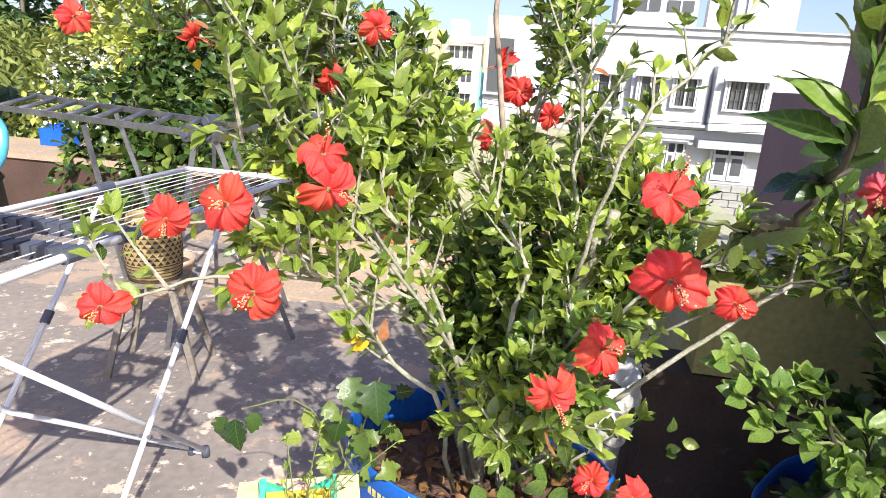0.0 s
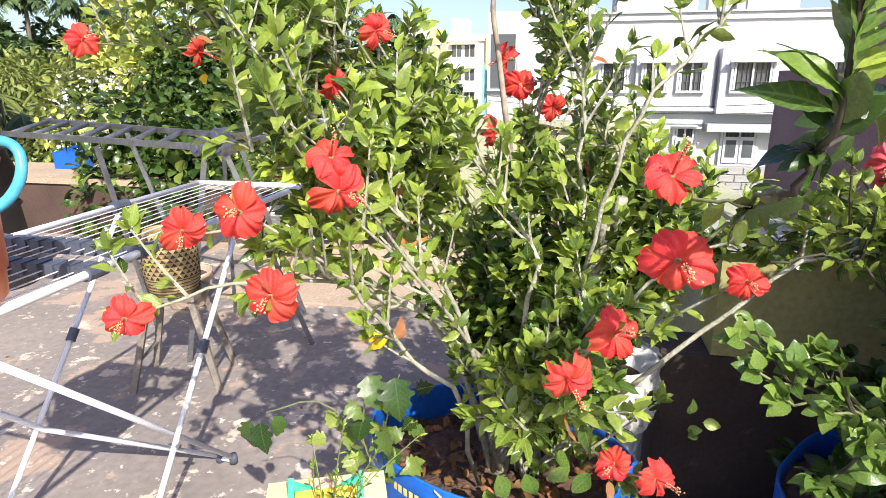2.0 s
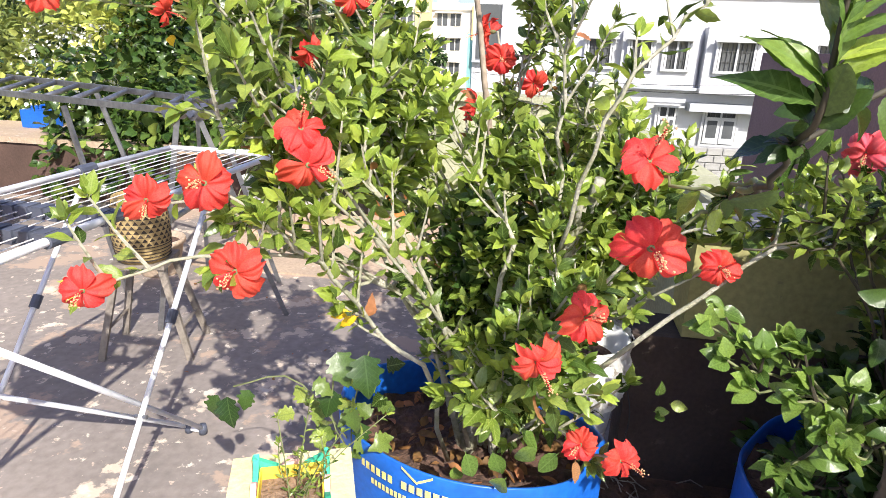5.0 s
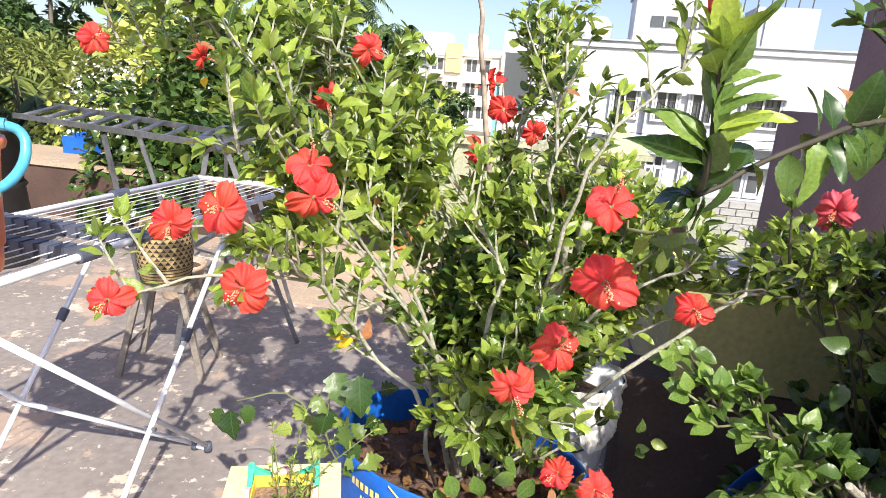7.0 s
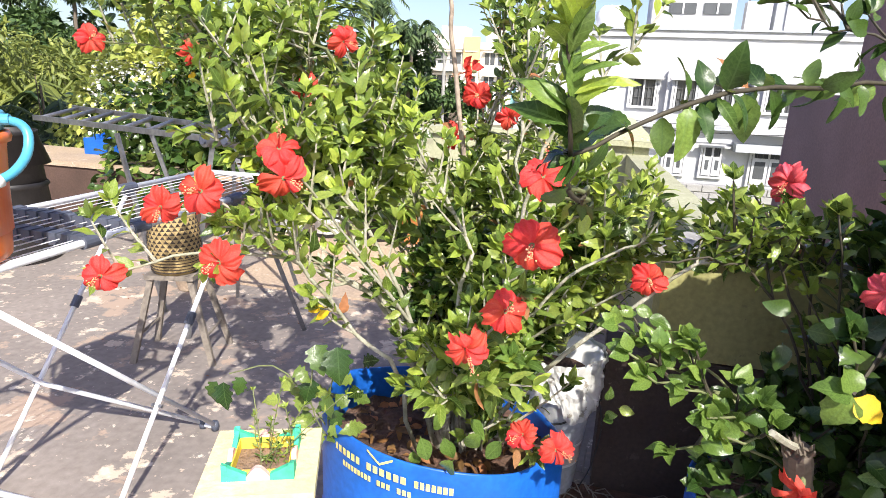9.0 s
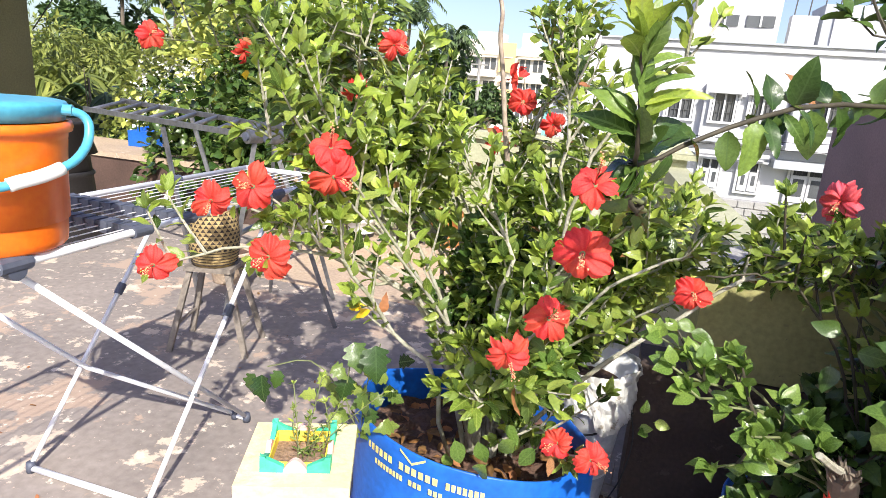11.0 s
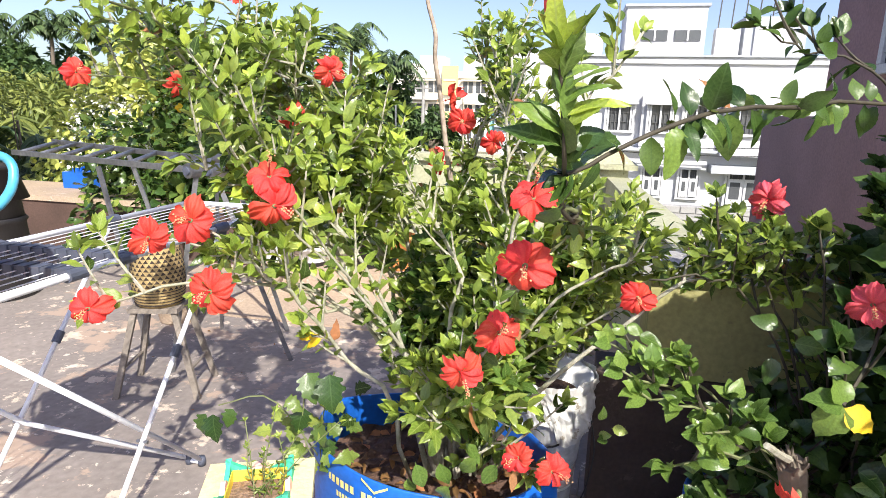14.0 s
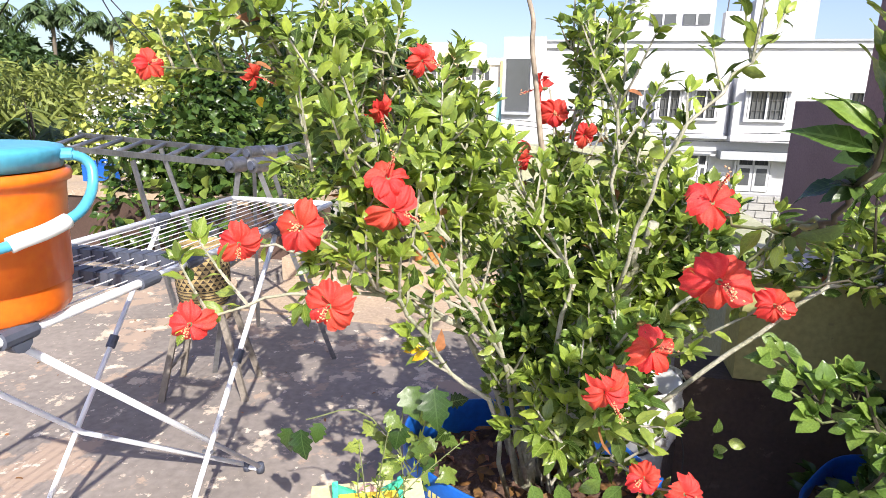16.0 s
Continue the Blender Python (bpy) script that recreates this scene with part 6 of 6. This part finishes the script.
    # three glossy leaves round a yellow one on a hanging twig
    for d, size in (((-0.9, -0.15, 0.25), 0.052), ((-0.15, 0.1, 0.9), 0.050), ((-0.45, -0.3, -0.8), 0.060)):
        leaf_piece("broad", "leaf_mid", (0.612, 0.787, 0.845), Vector(d), Vector((0.1, -0.8, 0.7)), size, s.ob)
    leaf_piece("broad", "leaf_yellow", (0.614, 0.785, 0.842), Vector((0.75, -0.2, -0.5)), Vector((0.2, -0.9, 0.6)), 0.050, s.ob, "bright yellow fading leaf")
    tube(s.twigs, spline([(0.70, 0.9, 0.97), (0.66, 0.84, 0.90), (0.613, 0.787, 0.846)], 6), 0.003, 5)
    # loose leaves and a small sprig held out of the shade
    for p, size, m in (((0.46, 0.80, 0.83), 0.042, "leaf_dark"), ((0.485, 0.795, 0.825), 0.044, "leaf_dark"), ((0.505, 0.77, 0.79), 0.034, "leaf_dark"), ((0.345, 1.05, 0.83), 0.050, "leaf_mid"), ((0.32, 1.06, 0.845), 0.040, "leaf_mid"), ((0.30, 1.18, 0.565), 0.034, "leaf"), ((0.325, 1.18, 0.55), 0.038, "leaf"), ((0.315, 1.175, 0.525), 0.036, "leaf_mid"), ((0.295, 1.175, 0.53), 0.032, "leaf_mid"), ((0.58, 0.99, 0.895), 0.05, "leaf_dark"), ((0.60, 0.98, 0.87), 0.055, "leaf_mid"), ((0.57, 0.98, 0.84), 0.05, "leaf_dark"), ((0.69, 0.82, 0.755), 0.046, "leaf_mid"), ((0.66, 0.81, 0.73), 0.044, "leaf_dark"), ((0.70, 0.80, 0.715), 0.046, "leaf_mid"), ((0.68, 0.80, 0.70), 0.040, "leaf_dark")):
        leaf_piece("rounded", m, p, Vector((rng.normal(), -0.3, 0.1 + 0.5 * rng.normal())), Vector((0.1, -0.8, 0.6)) + Vector(rng.normal(size=3) * 0.25), size, s.ob)
    # a leaning post snapped off, its end torn into fibres
    grain, lean = bmesh.new(), Vector((-0.30, -0.49, 0.82)).normalized()
    way = spline([(0.70, 1.05, 0.31), (0.64, 0.945, 0.54), (0.588, 0.862, 0.700)], 12)
    tube(grain, way, [0.026 - 0.0004 * i + 0.0016 * math.sin(2.1 * i) for i in range(12)], 11)
    for i in range(34):
        a, d = rng.random() * 6.28, 0.021 * rng.random() ** 0.5
        ref = lean.orthogonal().normalized()
        p = way[-1] + (ref * math.cos(a) + lean.cross(ref) * math.sin(a)) * d - lean * 0.006
        q = p + lean * (0.012 + 0.030 * rng.random()) + Vector(rng.normal(size=3) * 0.006)
        tube(grain, [p, p.lerp(q, 0.5) + Vector(rng.normal(size=3) * 0.002), q], [0.0045, 0.0035, 0.001], 5)
    part("stake", grain, "trunk", s.ob, "snapped pale wooden stake with torn fibres")
    part("stake", tube(bmesh.new(), spline([(0.585, 0.86, 0.705), (0.545, 0.80, 0.745), (0.503, 0.74, 0.790)], 6), [0.007, 0.007, 0.0065, 0.006, 0.006, 0.0055], 6), "stem", s.ob, "pale broken stick")
    # the long shoot that arches close past the eye
    arch = s.branch([(1.05, 1.15, 1.10), (0.85, 0.98, 1.24), (0.639, 0.929, 1.288), (0.49, 0.759, 1.276), (0.366, 0.619, 1.270), (0.296, 0.533, 1.251), (0.254, 0.515, 1.234), (0.22, 0.488, 1.214), (0.187, 0.461, 1.2)], 0.0034, 0.0022, side=0, gap=0.2, size=0.045, start=0.9, mat="leaf_dark", whole=True, young=0.1, bark="bark_dark", wobble=0.002)
    for i in range(50):
        u = 1.8 + 6.6 * i / 46 if i < 46 else 9.0 + 1.2 * (i - 46)
        p = arch[int(u)].lerp(arch[int(u) + 1], u - int(u))
        d = Vector((rng.normal() * 0.55 - 0.1, -0.1 + rng.normal() * 0.3, (-0.9, 0.6, -1.0, 0.25)[i % 4] + rng.normal() * 0.2))
        leaf_piece("toothed" if i % 3 else "long", "leaf_old" if i == 33 else ("leaf_dark", "leaf_dark", "leaf_dark", "leaf_dark", "leaf_mid")[i % 5], p, d, Vector((0.4, -0.7, 0.3)) + Vector(rng.normal(size=3) * 0.55), 0.034 + 0.026 * rng.random(), s.ob)
    stalk = s.branch([(0.187, 0.461, 1.2), (0.186, 0.43, 1.222), (0.182, 0.418, 1.262), (0.176, 0.405, 1.309)], 0.0026, 0.0017, side=0, gap=0.2, size=0.045, start=0.8, tmpl="ovate", mat="leaf", whole=True, young=0.45, bark="bark_dark", wobble=0.001)
    for i in range(26):
        u = i / 25
        a = 2.4 * i + 0.6
        p = stalk[min(13, int(3 + 10 * u))]
        d = Vector((0.62 * math.cos(a) + 0.32, 0.55 * math.sin(a), 0.55 + 0.75 * u)) + Vector(rng.normal(size=3) * 0.14)
        leaf_piece("long" if i > 6 else "toothed", ("leaf_mid", "leaf_young", "leaf", "leaf_mid", "leaf_young", "leaf_mid")[i % 6] if i > 6 else "leaf_dark", p, d, Vector((-0.6 * math.cos(a), -0.8, 0.45)) + Vector(rng.normal(size=3) * 0.3), (0.060 if i > 6 else 0.040) * (0.62 + 0.5 * rng.random()), s.ob)
    for i, d in enumerate(((-0.9, -0.25, 0.55), (-0.6, -0.4, 0.8), (-0.85, 0.1, 0.45))):
        leaf_piece("long", "leaf_mid", stalk[5 + i], Vector(d), Vector((0.2, -0.8, 0.5)) + Vector(rng.normal(size=3) * 0.2), 0.064 - 0.004 * i, s.ob)
    s.branch([(0.95, 1.05, 1.20), (0.74, 0.985, 1.28), (0.656, 0.972, 1.322), (0.596, 0.973, 1.358), (0.552, 0.967, 1.371), (0.513, 0.968, 1.392), (0.475, 0.977, 1.406)], 0.0026, 0.0014, side=4, gap=0.03, size=0.048, reach=0.06, start=0.3, tmpl="toothed", mat="leaf_dark", bark="bark_dark", whole=True)
    tip = stalk[-1]
    tube(s.twigs, spline([tip, tip + Vector((-0.004, 0.0, 0.012)), tip + Vector((-0.010, 0.0, 0.028))], 5), 0.0012, 5)
    part("bud", tube(bmesh.new(), [tip + Vector((-0.010, 0, 0.027)), tip + Vector((-0.0105, 0, 0.031)), tip + Vector((-0.012, 0, 0.040)), tip + Vector((-0.013, 0, 0.046)), tip + Vector((-0.0135, 0, 0.050))], [0.0016, 0.0036, 0.0038, 0.0028, 0.0012], 9), "petal_pink", s.ob, "closed pink flower bud", True)
    # dark leaves hanging where the shoot leaves the shrub
    for q in ((0.187, 0.461, 1.2), (0.22, 0.494, 1.216)):
        for i in range(2):
            leaf_piece("toothed" if i % 2 else "hibiscus", "leaf_dark", Vector(q) + Vector(rng.normal(size=3) * 0.012), Vector((rng.normal() * 0.8, rng.normal() * 0.4 + 0.2, -0.5 + 0.5 * rng.random())), Vector((0.3, -0.7, 0.5)) + Vector(rng.normal(size=3) * 0.4), 0.040, s.ob)
    s.branch([(0.187, 0.461, 1.2), (0.190, 0.50, 1.165), (0.195, 0.56, 1.145), (0.20, 0.62, 1.125)], 0.003, 0.0025, side=0, gap=0.03, size=0.045, start=0.5, whole=True, bark="bark_dark", mat="leaf_dark", tmpl="toothed")
    for k in ("f13", "fbig"):
        p, r, n, o = BLOOMS[k]
        s.branch([(0.19, 0.52, 1.16), Vector((0.205, 0.68, 1.11)), Vector(p) - Vector(n).normalized() * r * 0.33], 0.003, 0.002, side=0, gap=0.03, size=0.045, start=0.3, whole=True, bark="twig", mat="leaf", tmpl="toothed")
        flower(s.ob, p, n, r * 0.80, 0.5, "petal", o, 7 if k == "f13" else 9)
    s.done("broad hibiscus leaves, darkened for the shaded corner")


corner_bush()


# dry stick tied into the bush
tagged(part("dry_stick", tube(bmesh.new(), spline([(-0.06, 1.36, 0.36), (-0.085, 1.36, 0.9), (-0.126, 1.35, 1.2), (-0.140, 1.35, 1.30), (-0.152, 1.34, 1.38), (-0.153, 1.34, 1.44), (-0.174, 1.345, 1.51), (-0.176, 1.34, 1.56), (-0.166, 1.34, 1.62)], 34), [0.0075 - 0.0001 * i for i in range(34)], 7), "dry_wood", None, smooth=True), "thin crooked dry stick standing in the drum", "stick")


# ---- other plants ----
def strap_plant(x, y, z0, n, length, seed):
    s = Shrub("strap_leaf_plant", "striped strap-leaved pot plant on the kerb", (x, y, z0), seed, "plant")
    rng = s.rng
    for i in range(n):
        a = rng.random() * 6.28
        lift = 0.3 + 1.1 * rng.random()
        p = Vector((x, y, z0 + 0.22 * rng.random()))
        L = length * (0.6 + 0.5 * rng.random())
        v, f = [], []
        out = Vector((math.cos(a), math.sin(a), 0))
        sidev = out.cross(Vector((0, 0, 1)))
        for k in range(8):
            u = k / 7
            c = p + out * L * u * (0.55 + 0.3 * (1.4 - lift)) + Vector((0, 0, L * (lift * 0.75 * u - 0.75 * u * u)))
            w = 0.024 * math.sin(math.pi * min(1, 0.12 + 0.88 * u)) ** 0.6 * (1.02 - u * 0.9)
            v += [c - sidev * w, c - Vector((0, 0, 0.006)), c + sidev * w]
        for k in range(7):
            q = 3 * k
            f += [(q, q + 1, q + 4, q + 3), (q + 1, q + 2, q + 5, q + 4)]
        mesh_ob("leaf", v, f, "leaf_strap", s.ob, smooth=True)
    s.done("")


strap_plant(-1.22, 3.80, 0.36, 34, 0.55, 51)
strap_plant(-0.98, 3.84, 0.40, 34, 0.62, 52)
strap_plant(-1.585, 3.74, 0.28, 32, 0.58, 54)
strap_plant(-1.87, 3.86, 0.36, 26, 0.5, 55)
strap_plant(-0.62, 3.9, 0.16, 26, 0.60, 53)


def pot_shrub(x, y, z0, h, spread, n, seed, mat="leaf", label="green leafy pot plant on the kerb", size=0.055, gap=0.022, tmpl="hibiscus"):
    s = Shrub("pot_plant", label, (x, y, z0), seed, "plant")
    for i in range(n):
        a, q = s.rng.random() * 6.28, s.rng.random() ** 0.5
        s.branch(fan((x, y, z0), (x + spread * q * math.cos(a), y + spread * q * math.sin(a), z0 + h * (0.5 + 0.5 * s.rng.random()))), 0.006, 0.002, side=5, gap=gap, size=size, reach=0.14, mat=mat, bark="twig", tmpl=tmpl)
    s.done("green leaves")


pot_shrub(-1.87, 3.80, 0.35, 0.5, 0.25, 6, 61)
pot_shrub(-0.25, 3.6, 0.16, 0.75, 0.35, 9, 62)
pot_shrub(0.17, 1.62, 0.47, 0.57, 0.23, 30, 63, "leaf_lime", "yellow-green bushy plant in the white pail", 0.062, 0.016, "long")
pot_shrub(0.25, 2.6, 0.0, 0.85, 0.35, 9, 64, label="green shrub behind the drums")


def vine_mass():
    rng = np.random.default_rng(71)
    s = Shrub("vine_thicket", "thicket of vine and lime green leaves beyond the low wall", (-3.9, 5.5, GROUND), 71, "vine")
    cs, rs = [], []
    for i in range(60):
        x = -5.3 + 2.9 * rng.random()
        top = 1.75 - 0.30 * abs(x + 3.9)
        cs.append((x, 5.1 + 1.2 * rng.random(), 0.1 + (top - 0.1) * rng.random()))
        rs.append(0.30 + 0.2 * rng.random())
    part("stem", tube(bmesh.new(), spline([(-4.1, 5.8, GROUND), (-4.0, 5.7, -1.0), (-3.9, 5.6, 1.2)], 8), 0.05, 7), "trunk", s.ob)
    pos, d, up, sz = clump_leaves(rng, cs, rs, 14000, 0.075, 0.9)
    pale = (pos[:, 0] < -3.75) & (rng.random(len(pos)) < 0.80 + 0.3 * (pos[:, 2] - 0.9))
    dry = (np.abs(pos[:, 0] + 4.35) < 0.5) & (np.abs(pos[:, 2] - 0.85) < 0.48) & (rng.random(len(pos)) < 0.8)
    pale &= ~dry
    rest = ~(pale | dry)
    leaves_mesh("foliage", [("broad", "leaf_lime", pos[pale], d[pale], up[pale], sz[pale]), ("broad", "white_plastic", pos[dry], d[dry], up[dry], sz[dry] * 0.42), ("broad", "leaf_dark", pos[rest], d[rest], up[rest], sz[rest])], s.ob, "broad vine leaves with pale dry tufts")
    over = [(rng.uniform(-3.75, -2.2), rng.uniform(4.0, 4.7), rng.uniform(0.2, 0.95)) for _ in range(26)]
    pos, d, up, sz = clump_leaves(rng, over, [0.26] * 26, 2600, 0.085, 0.9)
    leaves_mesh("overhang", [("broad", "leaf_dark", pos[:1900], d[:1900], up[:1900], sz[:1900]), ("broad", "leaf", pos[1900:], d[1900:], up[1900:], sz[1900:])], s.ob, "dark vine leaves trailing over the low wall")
    for i in range(5):
        a = rng.random() * 6.28
        x = -3.9 + 2.0 * rng.random()
        pts = spline([(x, 5.3, 1.0 + 0.4 * rng.random()), (x + 0.15 * math.cos(a), 5.2, 1.7), (x + 0.45 * math.cos(a), 5.15, 1.95 + 0.15 * rng.random())], 10)
        part("frond_rib", tube(bmesh.new(), pts, 0.006, 5), "twig", s.ob)
        for k in range(2, 10):
            for sgn in (-1, 1):
                for j in range(2):
                    s.leaf(pts[k - 1].lerp(pts[k], 0.5 * j), Vector((sgn * 0.9, -0.2, 0.35 - 0.5 * rng.random())), Vector((0, -0.5, 1)), 0.20, "narrow", "leaf")
    s.done("feathery fronds")


vine_mass()
palm(-8.6, 7.6, GROUND, 4.0, 14, 1.5, 77, "neem_leaf", "low young palm beyond the wall")
palm(-7.2, 6.6, GROUND, 3.9, 12, 1.3, 78, "palm_leaf", "low young palm beyond the wall")


def low_weed():
    s = Shrub("broad_leaf_weed", "broad-leaved creeper hanging over the blue drum", (-0.33, 1.02, 0.42), 81, "weed")
    rng = s.rng
    for p, size in (((-0.285, 0.975, 0.70), 0.105), ((-0.345, 0.99, 0.69), 0.09), ((-0.36, 1.0, 0.60), 0.075), ((-0.31, 0.98, 0.58), 0.07), ((-0.30, 1.0, 0.53), 0.06), ((-0.33, 0.97, 0.50), 0.055), ((-0.59, 1.0, 0.55), 0.085), ((-0.63, 1.03, 0.53), 0.08), ((-0.55, 1.02, 0.56), 0.06), ((-0.08, 0.93, 0.55), 0.08), ((-0.03, 0.93, 0.56), 0.075), ((0.0, 0.9, 0.53), 0.085), ((-0.10, 0.95, 0.50), 0.06), ((0.05, 0.93, 0.58), 0.08), ((0.09, 0.95, 0.56), 0.075), ((0.02, 0.95, 0.60), 0.07), ((-0.05, 0.96, 0.60), 0.075)):
        leaf_piece("toothed" if p[0] > -0.2 else "lobed", "leaf" if size < 0.06 else ("leaf_mid" if p[0] > -0.2 else "leaf_dark"), p, Vector((rng.normal() * 0.4, 0.05 if p[0] > -0.2 else -0.4, -0.85)), Vector((0.1, -0.9, 0.45)) + Vector(rng.normal(size=3) * 0.3), size * 0.80, s.ob)
    for i in range(26):
        p = Vector((-0.34 + rng.normal() * 0.05, 1.02 + rng.normal() * 0.04, 0.52 + rng.normal() * 0.06))
        leaf_piece("lobed", "leaf", p, Vector(rng.normal(size=3)) + Vector((0, -0.4, -0.3)), Vector((0.2, -0.6, 0.7)), 0.045, s.ob)
    for pts in (((-0.33, 1.03, 0.40), (-0.32, 1.0, 0.55), (-0.28, 0.99, 0.70)), ((-0.33, 1.03, 0.45), (-0.45, 1.02, 0.60), (-0.58, 1.01, 0.57)), ((-0.30, 1.02, 0.40), (-0.36, 1.0, 0.52), (-0.35, 0.99, 0.66))):
        tube(s.twigs, spline(pts, 8), 0.0017, 5)
    s.done("")


low_weed()


def planter_weed():
    s = Shrub("dry_weed", "thin dry weed growing in the square planter", (-0.35, 0.775, 0.50), 91, "weed")
    rng = s.rng
    for i in range(9):
        tip = Vector((-0.335 + rng.normal() * 0.045, 0.79 + rng.normal() * 0.035, 0.60 + 0.11 * rng.random()))
        b = Vector((-0.345 + rng.normal() * 0.015, 0.78 + rng.normal() * 0.015, 0.50))
        pts = spline([b, b.lerp(tip, 0.5) + Vector(rng.normal(size=3) * 0.012), tip], 6)
        tube(s.twigs, pts, 0.0011, 4)
        s.spray(pts, 0.012, 0.017, "narrow", "leaf", 0.2, True)
    s.done("tiny weed leaves")


planter_weed()

tw = bmesh.new()
rt = np.random.default_rng(9)
for i in range(70):
    p = Vector((rt.uniform(0.22, 0.50), rt.uniform(1.05, 1.75), 0.02 + 0.02 * rt.random()))
    d = Vector((rt.normal(), rt.normal(), 0.25 * rt.normal())).normalized() * rt.uniform(0.05, 0.14)
    tube(tw, [p, p + d * 0.5 + Vector((0, 0, 0.02)), p + d], 0.0022, 4)
tagged(part("dry_twigs", tw, "wood", None), "heap of thin dry twigs beside the drums", "twigs", kind="stuff")
# dry leaves and litter on floor and soil
rng = np.random.default_rng(101)
n = 60
pos = np.stack([rng.uniform(-2.6, 0.9, n), rng.uniform(0.9, 3.6, n), np.full(n, 0.006)], 1)
leaves_mesh("leaf_litter", [("hibiscus", "leaf_old", pos, rng.normal(size=(n, 3)) * np.array([1, 1, 0.12]), np.tile([0, 0, 1.0], (n, 1)) + rng.normal(size=(n, 3)) * 0.25, 0.012 + 0.014 * rng.random(n))], None, "dry brown leaf litter on the terrace floor")
n = 130
a, q = rng.random(n) * 6.28, rng.random(n) ** 0.5 * 0.28
x, y = DX + q * np.cos(a), DY + q * np.sin(a)
pos = np.stack([x, y, 0.55 * (0.428 - 0.122 * (x - DX) - 0.171 * (y - DY)) + 0.45 * 0.428 - 0.10 + 0.016], 1)
leaves_mesh("dry_leaves", [("hibiscus", "leaf_old", pos, rng.normal(size=(n, 3)) * np.array([1, 1, 0.2]), np.tile([0, 0, 1.0], (n, 1)) + rng.normal(size=(n, 3)) * 0.4, 0.025 + 0.03 * rng.random(n))], None, "dry fallen leaves on the drum soil")
